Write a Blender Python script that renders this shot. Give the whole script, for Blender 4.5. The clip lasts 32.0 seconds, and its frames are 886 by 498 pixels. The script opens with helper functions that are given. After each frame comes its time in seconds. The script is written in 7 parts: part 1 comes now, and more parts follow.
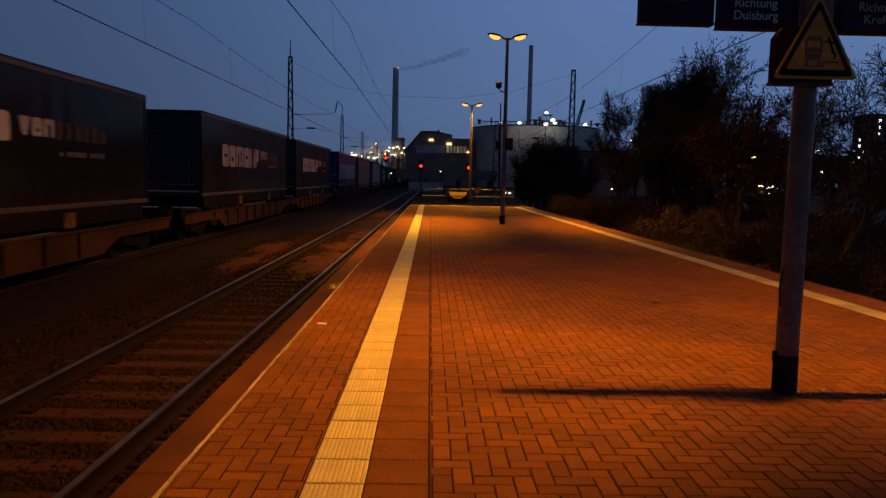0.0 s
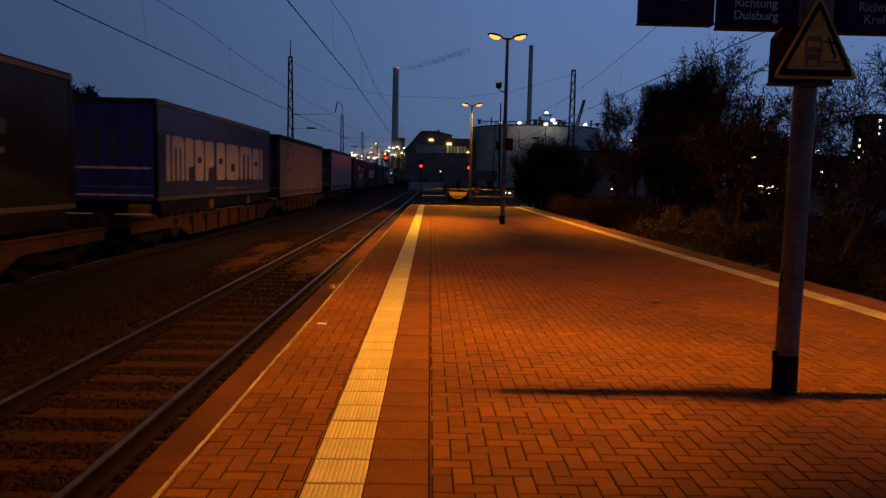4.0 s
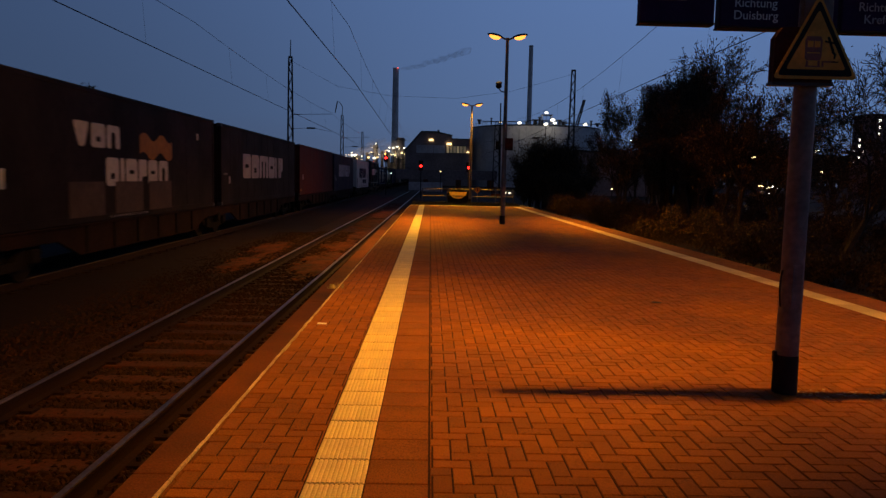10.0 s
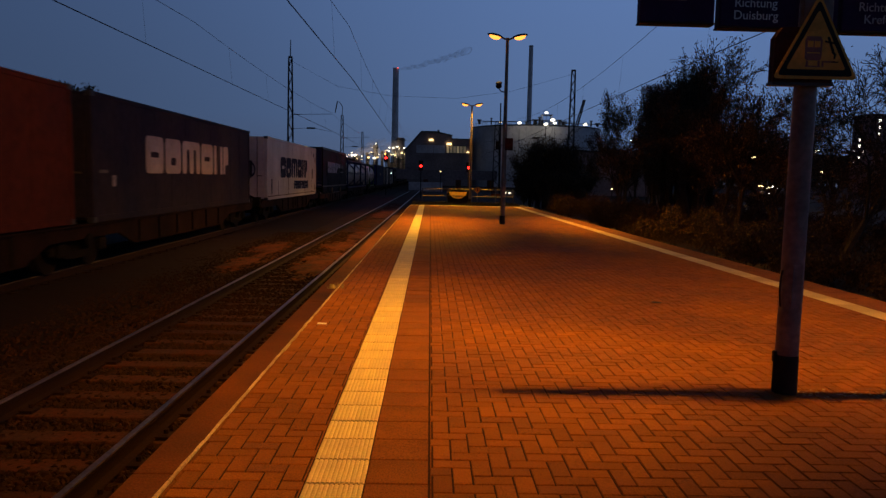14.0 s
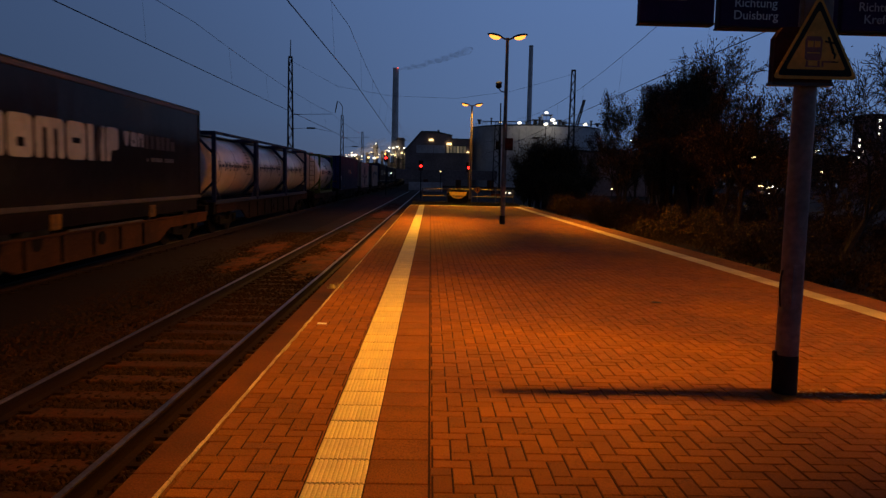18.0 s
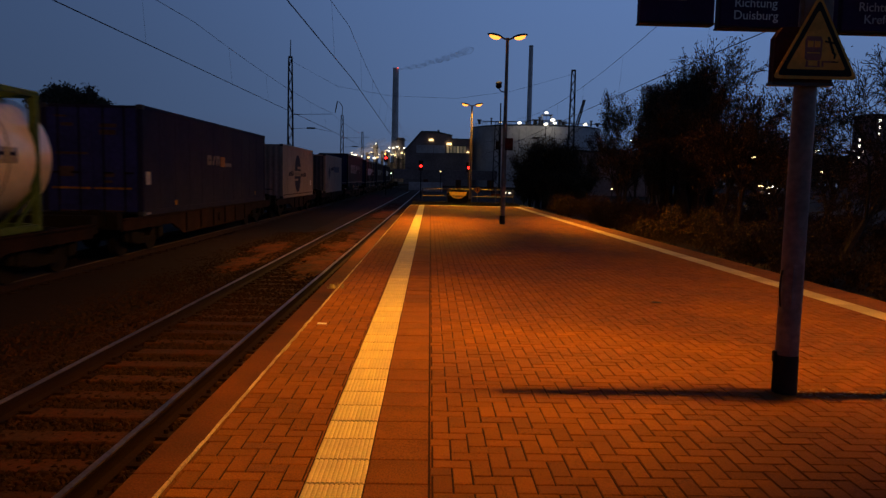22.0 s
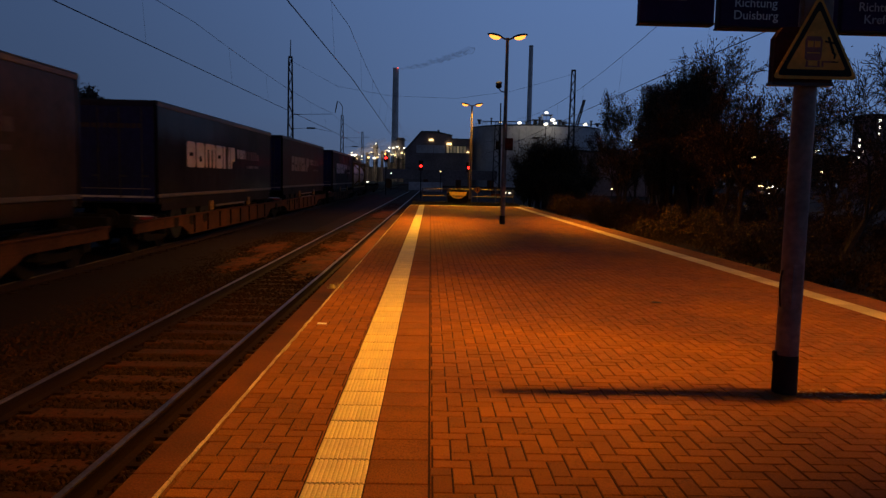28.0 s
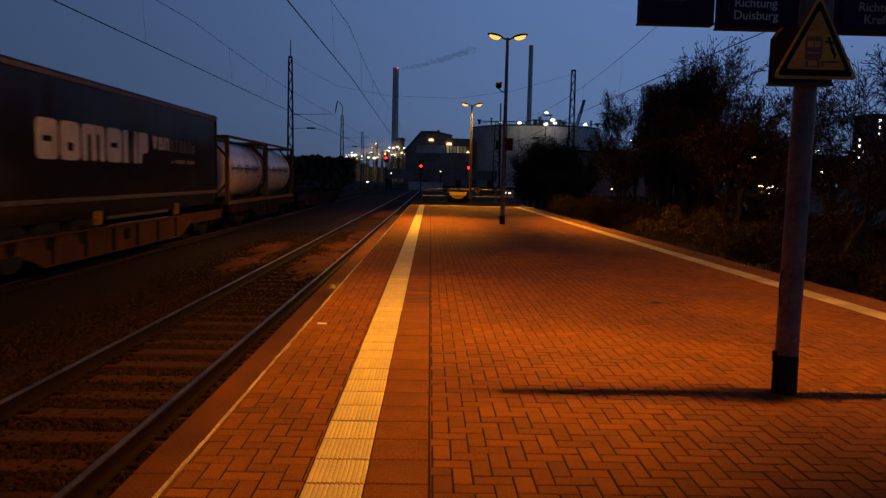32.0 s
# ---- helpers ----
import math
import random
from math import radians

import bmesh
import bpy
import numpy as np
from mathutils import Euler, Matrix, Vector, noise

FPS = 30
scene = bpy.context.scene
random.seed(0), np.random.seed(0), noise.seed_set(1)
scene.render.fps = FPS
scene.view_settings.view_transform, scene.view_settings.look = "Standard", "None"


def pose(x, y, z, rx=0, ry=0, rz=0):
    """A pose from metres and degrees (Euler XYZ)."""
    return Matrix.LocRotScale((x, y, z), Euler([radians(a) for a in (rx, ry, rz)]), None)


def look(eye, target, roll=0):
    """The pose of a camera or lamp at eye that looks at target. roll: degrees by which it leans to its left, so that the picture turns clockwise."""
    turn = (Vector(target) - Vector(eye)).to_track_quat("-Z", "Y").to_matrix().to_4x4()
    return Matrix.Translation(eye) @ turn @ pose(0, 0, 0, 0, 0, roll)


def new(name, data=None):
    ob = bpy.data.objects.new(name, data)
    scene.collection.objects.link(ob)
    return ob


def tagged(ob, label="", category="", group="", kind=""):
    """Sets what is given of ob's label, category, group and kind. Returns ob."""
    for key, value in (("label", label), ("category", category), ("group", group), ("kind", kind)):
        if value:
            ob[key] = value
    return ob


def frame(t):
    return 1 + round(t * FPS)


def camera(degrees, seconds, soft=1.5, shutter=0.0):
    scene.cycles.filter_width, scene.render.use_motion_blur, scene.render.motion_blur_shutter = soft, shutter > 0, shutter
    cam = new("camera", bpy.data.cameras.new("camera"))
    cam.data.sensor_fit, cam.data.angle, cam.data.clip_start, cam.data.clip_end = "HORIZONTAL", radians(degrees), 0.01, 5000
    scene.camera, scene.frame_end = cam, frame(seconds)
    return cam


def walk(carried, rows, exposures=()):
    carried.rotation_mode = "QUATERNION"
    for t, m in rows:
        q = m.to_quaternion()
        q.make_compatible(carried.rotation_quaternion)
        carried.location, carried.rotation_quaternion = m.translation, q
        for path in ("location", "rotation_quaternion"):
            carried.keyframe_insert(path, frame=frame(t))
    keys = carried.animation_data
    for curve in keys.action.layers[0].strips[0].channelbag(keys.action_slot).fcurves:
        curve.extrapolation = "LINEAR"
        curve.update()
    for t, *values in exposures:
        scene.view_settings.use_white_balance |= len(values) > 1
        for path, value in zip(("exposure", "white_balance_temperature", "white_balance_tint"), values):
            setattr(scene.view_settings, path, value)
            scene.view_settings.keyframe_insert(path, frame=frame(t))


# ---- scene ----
# ---- camera and its stand ----
cam = camera(63.0, 32.0, soft=1.4, shutter=0.5)
EYE = look((-0.024, -3.358, 1.468), (0.0145, -1.368, 1.2735), 1.2)
walk(cam, [(0.0, EYE), (32.0, EYE)])

# ---- levels ----
RAIL = -0.62          # top of the rails; the platform's surface is 0
BED = RAIL - 0.19     # top of the sleepers
NEAR_TRACK = -3.12
TRAIN_TRACK = -8.5
PLATFORM_END = 36.0

# ---- light ----
world = bpy.data.worlds.new("dusk")
scene.world = world
world.use_nodes = True
wn, wl = world.node_tree.nodes, world.node_tree.links
for n in list(wn):
    wn.remove(n)
w_out = wn.new("ShaderNodeOutputWorld")
w_bg = wn.new("ShaderNodeBackground")
w_co = wn.new("ShaderNodeTexCoord")
w_sep = wn.new("ShaderNodeSeparateXYZ")
w_ramp = wn.new("ShaderNodeValToRGB")
w_noise = wn.new("ShaderNodeTexNoise")
w_mix = wn.new("ShaderNodeMix")
w_mix.data_type = "RGBA"
w_mix.blend_type = "MULTIPLY"
w_mix.inputs[0].default_value = 0.10
w_noise.inputs["Scale"].default_value = 2.2
w_noise.inputs["Detail"].default_value = 4
els = w_ramp.color_ramp.elements
els[0].position, els[0].color = 0.0, (0.078, 0.110, 0.195, 1)
els[1].position, els[1].color = 1.0, (0.0022, 0.0045, 0.013, 1)
for at, col in ((0.08, (0.081, 0.136, 0.272)), (0.26, (0.084, 0.150, 0.326)), (0.42, (0.022, 0.040, 0.096)), (0.65, (0.006, 0.012, 0.032))):
    els.new(at).color = (*col, 1)
# the afterglow lies ahead and to the right; the sky behind is darker
w_glow, w_back, w_fade, w_dim = wn.new("ShaderNodeMapRange"), wn.new("ShaderNodeMapRange"), wn.new("ShaderNodeMath"), wn.new("ShaderNodeMix")
for node, lo, hi, a, b in ((w_glow, -0.62, 0.36, 0.50, 1.28), (w_back, -0.3, 0.80, 0.74, 1.0)):
    node.interpolation_type = "SMOOTHSTEP"
    node.inputs["From Min"].default_value, node.inputs["From Max"].default_value = lo, hi
    node.inputs["To Min"].default_value, node.inputs["To Max"].default_value = a, b
w_fade.operation = "MULTIPLY"
w_dim.data_type, w_dim.blend_type = "RGBA", "MULTIPLY"
w_dim.inputs[0].default_value = 1.0
wl.new(w_co.outputs["Generated"], w_sep.inputs[0])
wl.new(w_co.outputs["Generated"], w_noise.inputs["Vector"])
wl.new(w_sep.outputs["Z"], w_ramp.inputs[0])
wl.new(w_sep.outputs["X"], w_glow.inputs["Value"])
wl.new(w_sep.outputs["Y"], w_back.inputs["Value"])
wl.new(w_glow.outputs[0], w_fade.inputs[0])
wl.new(w_back.outputs[0], w_fade.inputs[1])
wl.new(w_ramp.outputs[0], w_mix.inputs[6])
wl.new(w_noise.outputs["Fac"], w_mix.inputs[7])
wl.new(w_mix.outputs[2], w_dim.inputs[6])
wl.new(w_fade.outputs[0], w_dim.inputs[7])
wl.new(w_dim.outputs[2], w_bg.inputs[0])
w_bg.inputs[1].default_value = 1.0
wl.new(w_bg.outputs[0], w_out.inputs[0])

SODIUM = (1.0, 0.395, 0.009)
FAR_SODIUM = (1.0, 0.455, 0.016)   # the newer lamps are yellower
SIDE_SODIUM = (1.0, 0.29, 0.006)
LAMP_WATTS = 635.0


# ---- materials ----
def mat(name, col, rough=0.8, metal=0.0, grain=40.0, stain=1.5, amount=0.25, bump=0.2, vary=0.0, dirt=None, wet=0.0):
    """A surface with fine grain and broad stains; vary: change from piece to piece."""
    m = bpy.data.materials.new(name)
    m.use_nodes = True
    nt = m.node_tree
    n, l = nt.nodes, nt.links
    p = n["Principled BSDF"]
    p.inputs["Metallic"].default_value = metal
    if rough >= 0.66:
        p.inputs["Specular IOR Level"].default_value = 0.15
    elif rough == 0.42:
        p.inputs["Specular IOR Level"].default_value = 0.35
    co = n.new("ShaderNodeTexCoord")
    a, b = n.new("ShaderNodeTexNoise"), n.new("ShaderNodeTexNoise")
    a.inputs["Scale"].default_value, a.inputs["Detail"].default_value = grain, 5
    b.inputs["Scale"].default_value, b.inputs["Detail"].default_value = stain, 6
    where = co.outputs["Object"]
    if vary:
        oi, far, off = n.new("ShaderNodeObjectInfo"), n.new("ShaderNodeMath"), n.new("ShaderNodeVectorMath")
        far.operation, off.operation = "MULTIPLY", "ADD"
        far.inputs[1].default_value = 41.0
        l.new(oi.outputs["Random"], far.inputs[0])
        l.new(where, off.inputs[0])
        l.new(far.outputs[0], off.inputs[1])
        where = off.outputs[0]
    l.new(where, a.inputs["Vector"])
    l.new(where, b.inputs["Vector"])
    ra = n.new("ShaderNodeMapRange")
    ra.inputs["From Min"].default_value, ra.inputs["From Max"].default_value = 0.3, 0.7
    ra.inputs["To Min"].default_value, ra.inputs["To Max"].default_value = 1 - amount, 1 + amount
    l.new(a.outputs["Fac"], ra.inputs["Value"])
    rb = n.new("ShaderNodeMapRange")
    rb.inputs["From Min"].default_value, rb.inputs["From Max"].default_value = 0.35, 0.68
    l.new(b.outputs["Fac"], rb.inputs["Value"])
    mix = n.new("ShaderNodeMix")
    mix.data_type = "RGBA"
    d = dirt or tuple(c * 0.62 for c in col)
    mix.inputs[6].default_value = (*d, 1)
    mix.inputs[7].default_value = (*col, 1)
    l.new(rb.outputs[0], mix.inputs[0])
    hsv = n.new("ShaderNodeHueSaturation")
    l.new(mix.outputs[2], hsv.inputs["Color"])
    if vary:
        ge = n.new("ShaderNodeNewGeometry")
        s = n.new("ShaderNodeMath")
        s.operation = "ADD"
        l.new(oi.outputs["Random"], s.inputs[0])
        l.new(ge.outputs["Random Per Island"], s.inputs[1])
        f = n.new("ShaderNodeMath")
        f.operation = "FRACT"
        l.new(s.outputs[0], f.inputs[0])
        rv = n.new("ShaderNodeMapRange")
        rv.inputs["To Min"].default_value, rv.inputs["To Max"].default_value = 1 - vary, 1 + vary
        l.new(f.outputs[0], rv.inputs["Value"])
        mul = n.new("ShaderNodeMath")
        mul.operation = "MULTIPLY"
        l.new(ra.outputs[0], mul.inputs[0])
        l.new(rv.outputs[0], mul.inputs[1])
        l.new(mul.outputs[0], hsv.inputs["Value"])
    else:
        l.new(ra.outputs[0], hsv.inputs["Value"])
    l.new(hsv.outputs[0], p.inputs["Base Color"])
    rr = n.new("ShaderNodeMapRange")
    rr.inputs["To Min"].default_value, rr.inputs["To Max"].default_value = max(0.05, rough - 0.15 - wet), min(1, rough + 0.12)
    l.new(b.outputs["Fac"], rr.inputs["Value"])
    l.new(rr.outputs[0], p.inputs["Roughness"])
    if bump:
        bu = n.new("ShaderNodeBump")
        bu.inputs["Strength"].default_value = bump
        bu.inputs["Distance"].default_value = 0.01
        l.new(a.outputs["Fac"], bu.inputs["Height"])
        l.new(bu.outputs[0], p.inputs["Normal"])
    return m


def glow(name, col, power):
    m = bpy.data.materials.new(name)
    m.use_nodes = True
    p = m.node_tree.nodes["Principled BSDF"]
    p.inputs["Base Color"].default_value = (*col, 1)
    p.inputs["Emission Color"].default_value = (*col, 1)
    p.inputs["Emission Strength"].default_value = power
    return m


M_BRICK = mat("paving brick", (0.285, 0.100, 0.007), 0.82, grain=150, stain=0.7, amount=0.42, bump=0.6, vary=0.15, dirt=(0.190, 0.067, 0.012))
M_SLAB = mat("brown concrete slab", (0.255, 0.094, 0.016), 0.88, grain=110, stain=2.2, amount=0.34, bump=0.4, vary=0.07, dirt=(0.170, 0.061, 0.012))
M_TACTILE = mat("white ribbed concrete", (0.80, 0.66, 0.32), 0.62, grain=80, stain=1.2, amount=0.14, bump=0.2, vary=0.06, dirt=(0.60, 0.49, 0.28))
M_WHITE_LINE = mat("white line concrete", (0.76, 0.66, 0.42), 0.7, grain=60, stain=0.9, amount=0.18, bump=0.2, vary=0.06, dirt=(0.48, 0.38, 0.22))
M_EDGE = mat("worn pale edge", (0.84, 0.66, 0.44), 0.8, grain=60, stain=2.0, amount=0.3, bump=0.2, vary=0.1, dirt=(0.42, 0.30, 0.18))
M_JOINT = mat("joint sand", (0.050, 0.017, 0.006), 0.95, grain=200, stain=2, amount=0.3)
M_CONCRETE = mat("weathered concrete", (0.195, 0.062, 0.019), 0.9, grain=60, stain=0.8, amount=0.3, bump=0.4, dirt=(0.090, 0.035, 0.020))
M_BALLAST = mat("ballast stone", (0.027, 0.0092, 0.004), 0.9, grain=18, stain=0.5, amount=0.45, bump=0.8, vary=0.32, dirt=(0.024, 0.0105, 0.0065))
# darker tone for the bed beyond the near track's ballast
M_FARBED = mat("dark track bed", (0.017, 0.0062, 0.0032), 0.95, grain=14, stain=0.5, amount=0.5, bump=0.9, dirt=(0.014, 0.0070, 0.0045))
M_DUST = mat("rusty grit", (0.125, 0.031, 0.0045), 0.95, grain=40, stain=2.2, amount=0.6, bump=0.9, dirt=(0.034, 0.012, 0.005))
M_EARTH = mat("dark earth", (0.034, 0.024, 0.018), 0.95, grain=9, stain=0.12, amount=0.5, bump=0.8, dirt=(0.024, 0.02, 0.016))
M_GRASS = mat("rough grass", (0.09, 0.085, 0.035), 0.9, grain=22, stain=0.6, amount=0.5, bump=0.6, vary=0.3, dirt=(0.06, 0.05, 0.025))
M_SLEEPER = mat("oiled wood sleeper", (0.060, 0.018, 0.0075), 0.8, grain=30, stain=2.5, amount=0.4, bump=0.6, vary=0.25, dirt=(0.040, 0.018, 0.012))
M_RAIL_SIDE = mat("rusty rail side", (0.024, 0.0095, 0.006), 0.8, 0.2, grain=50, stain=3, amount=0.3, bump=0.3)
M_RAIL_TOP = mat("worn rail head", (0.66, 0.56, 0.51), 0.40, 1.0, grain=30, stain=1.2, amount=0.2, bump=0.05)
M_RAIL_DULL = mat("dull rail head", (0.10, 0.07, 0.055), 0.6, 0.6, grain=30, stain=1.2, amount=0.2, bump=0.05)
M_GALV = mat("galvanised post", (0.19, 0.155, 0.135), 0.6, 0.2, grain=25, stain=5, amount=0.22, bump=0.12, dirt=(0.10, 0.08, 0.07))
M_DARK = mat("dark painted steel", (0.035, 0.034, 0.036), 0.6, 0.3, grain=40, stain=3, amount=0.2, bump=0.1)
M_MAST = mat("dark mast steel", (0.03, 0.03, 0.032), 0.7, 0.4, grain=20, stain=2, amount=0.25, bump=0.1)
M_RUST = mat("brown wagon steel", (0.092, 0.035, 0.014), 0.8, 0.0, grain=25, stain=0.9, amount=0.35, bump=0.3, dirt=(0.038, 0.016, 0.009))
M_BLUE_SIGN = mat("dark blue sign enamel", (0.034, 0.013, 0.062), 0.68, grain=30, stain=2, amount=0.1, bump=0.02)
M_WHITE = mat("white sign paint", (0.88, 0.88, 0.88), 0.5, grain=40, stain=3, amount=0.08, bump=0.03)
M_YELLOW = mat("yellow sign paint", (0.86, 0.39, 0.065), 0.68, grain=40, stain=4, amount=0.12, bump=0.05)
M_BLACK = mat("black paint", (0.020, 0.016, 0.014), 0.7, grain=40, stain=4, amount=0.15, bump=0.03)
M_RED = mat("red paint", (0.35, 0.03, 0.02), 0.5, grain=40, stain=4, amount=0.15, bump=0.03)
M_BARK = mat("dark bark", (0.05, 0.038, 0.028), 0.95, grain=35, stain=4, amount=0.4, bump=0.6)
M_LEAF = mat("autumn leaf", (0.12, 0.072, 0.034), 0.85, grain=8, stain=1.5, amount=0.4, bump=0.1, vary=0.4, dirt=(0.085, 0.055, 0.030))
M_BUSH = mat("dark reddish bush leaf", (0.070, 0.040, 0.026), 0.85, grain=8, stain=1.2, amount=0.4, bump=0.1, vary=0.4)
M_NEEDLE = mat("dark evergreen leaf", (0.100, 0.078, 0.058), 0.85, grain=8, stain=1.2, amount=0.4, bump=0.1, vary=0.4)
M_FACTORY = mat("dark factory cladding", (0.26, 0.20, 0.19), 0.85, grain=2, stain=0.15, amount=0.25, bump=0.2)
M_FACTORY_LIGHT = mat("grey factory cladding", (0.52, 0.50, 0.52), 0.8, grain=2, stain=0.2, amount=0.2, bump=0.1)
M_TANK_STEEL = mat("pale grey tank steel", (0.60, 0.59, 0.60), 0.6, 0.0, grain=1.0, stain=0.12, amount=0.14, bump=0.05, dirt=(0.44, 0.43, 0.43))
M_CHIMNEY = mat("grey concrete chimney", (0.78, 0.74, 0.73), 0.9, grain=1.5, stain=0.1, amount=0.2, bump=0.1)
M_SODIUM = glow("sodium lamp glass", (1.0, 0.31, 0.045), 2.6)
M_LAMPWHITE = glow("cool white lamp", (1.0, 0.92, 0.72), 3.0)
M_LAMPWARM = glow("warm white lamp", (1.0, 0.70, 0.32), 2.2)
M_STREETWHITE = glow("cool street lamp", (1.0, 0.92, 0.72), 9.0)
M_STREETWARM = glow("warm street lamp", (1.0, 0.72, 0.34), 7.0)
M_SIGNAL = glow("red signal lens", (1.0, 0.013, 0.011), 9.0)
M_AMBER = glow("amber lens", (1.0, 0.42, 0.10), 4.0)


# ---- mesh helpers ----
def box(bm, x0, x1, y0, y1, z0, z1, bevel=0.0):
    r = bmesh.ops.create_cube(bm, size=1.0, matrix=Matrix.Translation(((x0 + x1) / 2, (y0 + y1) / 2, (z0 + z1) / 2)) @ Matrix.Diagonal((abs(x1 - x0), abs(y1 - y0), abs(z1 - z0), 1)))
    if bevel:
        ed = {e for v in r["verts"] for e in v.link_edges}
        bmesh.ops.bevel(bm, geom=list(ed), offset=bevel, segments=2, affect="EDGES", profile=0.5)
    return bm


def rod(bm, p, q, r0, r1=None, n=10, caps=True):
    p, q = Vector(p), Vector(q)
    d = q - p
    m = Matrix.Translation((p + q) / 2) @ d.to_track_quat("Z", "Y").to_matrix().to_4x4()
    bmesh.ops.create_cone(bm, cap_ends=caps, segments=n, radius1=r0, radius2=r0 if r1 is None else r1, depth=d.length, matrix=m)
    return bm


def ball(bm, c, rx, ry, rz, u=16, v=10):
    bmesh.ops.create_uvsphere(bm, u_segments=u, v_segments=v, radius=1.0, matrix=Matrix.Translation(c) @ Matrix.Diagonal((rx, ry, rz, 1)))
    return bm


def prism(bm, pts, axis, a, b):
    """A polygon, drawn in the plane across the axis, pulled from a to b."""
    def at(p, c):
        return {"x": (c, p[0], p[1]), "y": (p[0], c, p[1]), "z": (p[0], p[1], c)}[axis]
    lo = [bm.verts.new(at(p, a)) for p in pts]
    hi = [bm.verts.new(at(p, b)) for p in pts]
    k = len(pts)
    bm.faces.new(lo)
    bm.faces.new(hi[::-1])
    for i in range(k):
        bm.faces.new((lo[i], hi[i], hi[(i + 1) % k], lo[(i + 1) % k]))
    bmesh.ops.recalc_face_normals(bm, faces=bm.faces[:])
    return bm


def B():
    return bmesh.new()


def mesh_of(name, bm, material, smooth=False):
    me = bpy.data.meshes.new(name)
    bm.to_mesh(me)
    bm.free()
    me.materials.append(material)
    if smooth:
        me.shade_smooth()
        me.set_sharp_from_angle(angle=radians(38))
    return me


def part(name, bm, material, parent, label="", smooth=False):
    ob = new(name, mesh_of(name, bm, material, smooth))
    ob.parent = parent
    return tagged(ob, label)


def thing(name, label, category, group="", m=None, kind=""):
    ob = new(name)
    ob.empty_display_size = 0.2
    if m:
        ob.matrix_basis = m
    return tagged(ob, label, category, group, kind)


def lone(name, bm, material, label, category, group="", kind="", m=None, smooth=False):
    ob = new(name, mesh_of(name, bm, material, smooth))
    if m:
        ob.matrix_basis = m
    return tagged(ob, label, category, group, kind)


def share(name, me, parent, m):
    ob = new(name, me)
    ob.parent = parent
    ob.matrix_basis = m
    return ob


def quads(name, boxes, material):
    """Many chamfered blocks in one mesh. boxes: x0, x1, y0, y1, top, depth."""
    vs, fs = [], []
    for x0, x1, y0, y1, z, h in boxes:
        c = 0.003
        o = len(vs)
        vs += [(x0, y0, z - h), (x1, y0, z - h), (x1, y1, z - h), (x0, y1, z - h),
               (x0, y0, z - c), (x1, y0, z - c), (x1, y1, z - c), (x0, y1, z - c),
               (x0 + c, y0 + c, z), (x1 - c, y0 + c, z), (x1 - c, y1 - c, z), (x0 + c, y1 - c, z)]
        for i in range(4):
            j = (i + 1) % 4
            fs += [(o + i, o + j, o + 4 + j, o + 4 + i), (o + 4 + i, o + 4 + j, o + 8 + j, o + 8 + i)]
        fs.append((o + 8, o + 9, o + 10, o + 11))
    me = bpy.data.meshes.new(name)
    me.from_pydata(vs, [], fs)
    me.materials.append(material)
    return me


# ---- ground and tracks ----
def left_edge(y):
    return -1.25 + 0.004 * max(0.0, y)


def right_line(y):
    return 5.14 - 0.0165 * max(0.0, y)


def ground():
    bm = B()
    bmesh.ops.create_grid(bm, x_segments=60, y_segments=60, size=2500)
    for v in bm.verts:
        v.co.z = -0.98
    lone("ground", bm, M_EARTH, "dark bare earth reaching to the horizon", "ground", kind="structure")
    xs = [-40, -13, -12, -10.6, -10.1, -7.0, -6.2, -5.8, -5.0, -4.5, -1.9, -1.75]
    zs = [-0.9, -0.9, -0.95, BED + 0.005, BED + 0.005, BED + 0.005, BED - 0.02, BED - 0.035, BED - 0.06, BED - 0.02, BED - 0.02, -0.9]
    ys = [i * 1.0 for i in range(-30, 60)] + [60 + 6 * i for i in range(0, 60)]

    def strip(first, last):
        bm = B()
        rows = [[bm.verts.new((x, y, z + 0.02 * noise.noise((x * 1.3, y * 1.3, 0)))) for x, z in zip(xs[first:last], zs[first:last])] for y in ys]
        for r, s in zip(rows, rows[1:]):
            for i in range(len(r) - 1):
                bm.faces.new((r[i], r[i + 1], s[i + 1], s[i]))
        return bm

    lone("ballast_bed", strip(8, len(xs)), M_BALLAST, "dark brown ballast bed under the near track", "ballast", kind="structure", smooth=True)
    lone("far_bed", strip(0, 9), M_FARBED, "darker bed under the far track", "ballast", kind="structure", smooth=True)


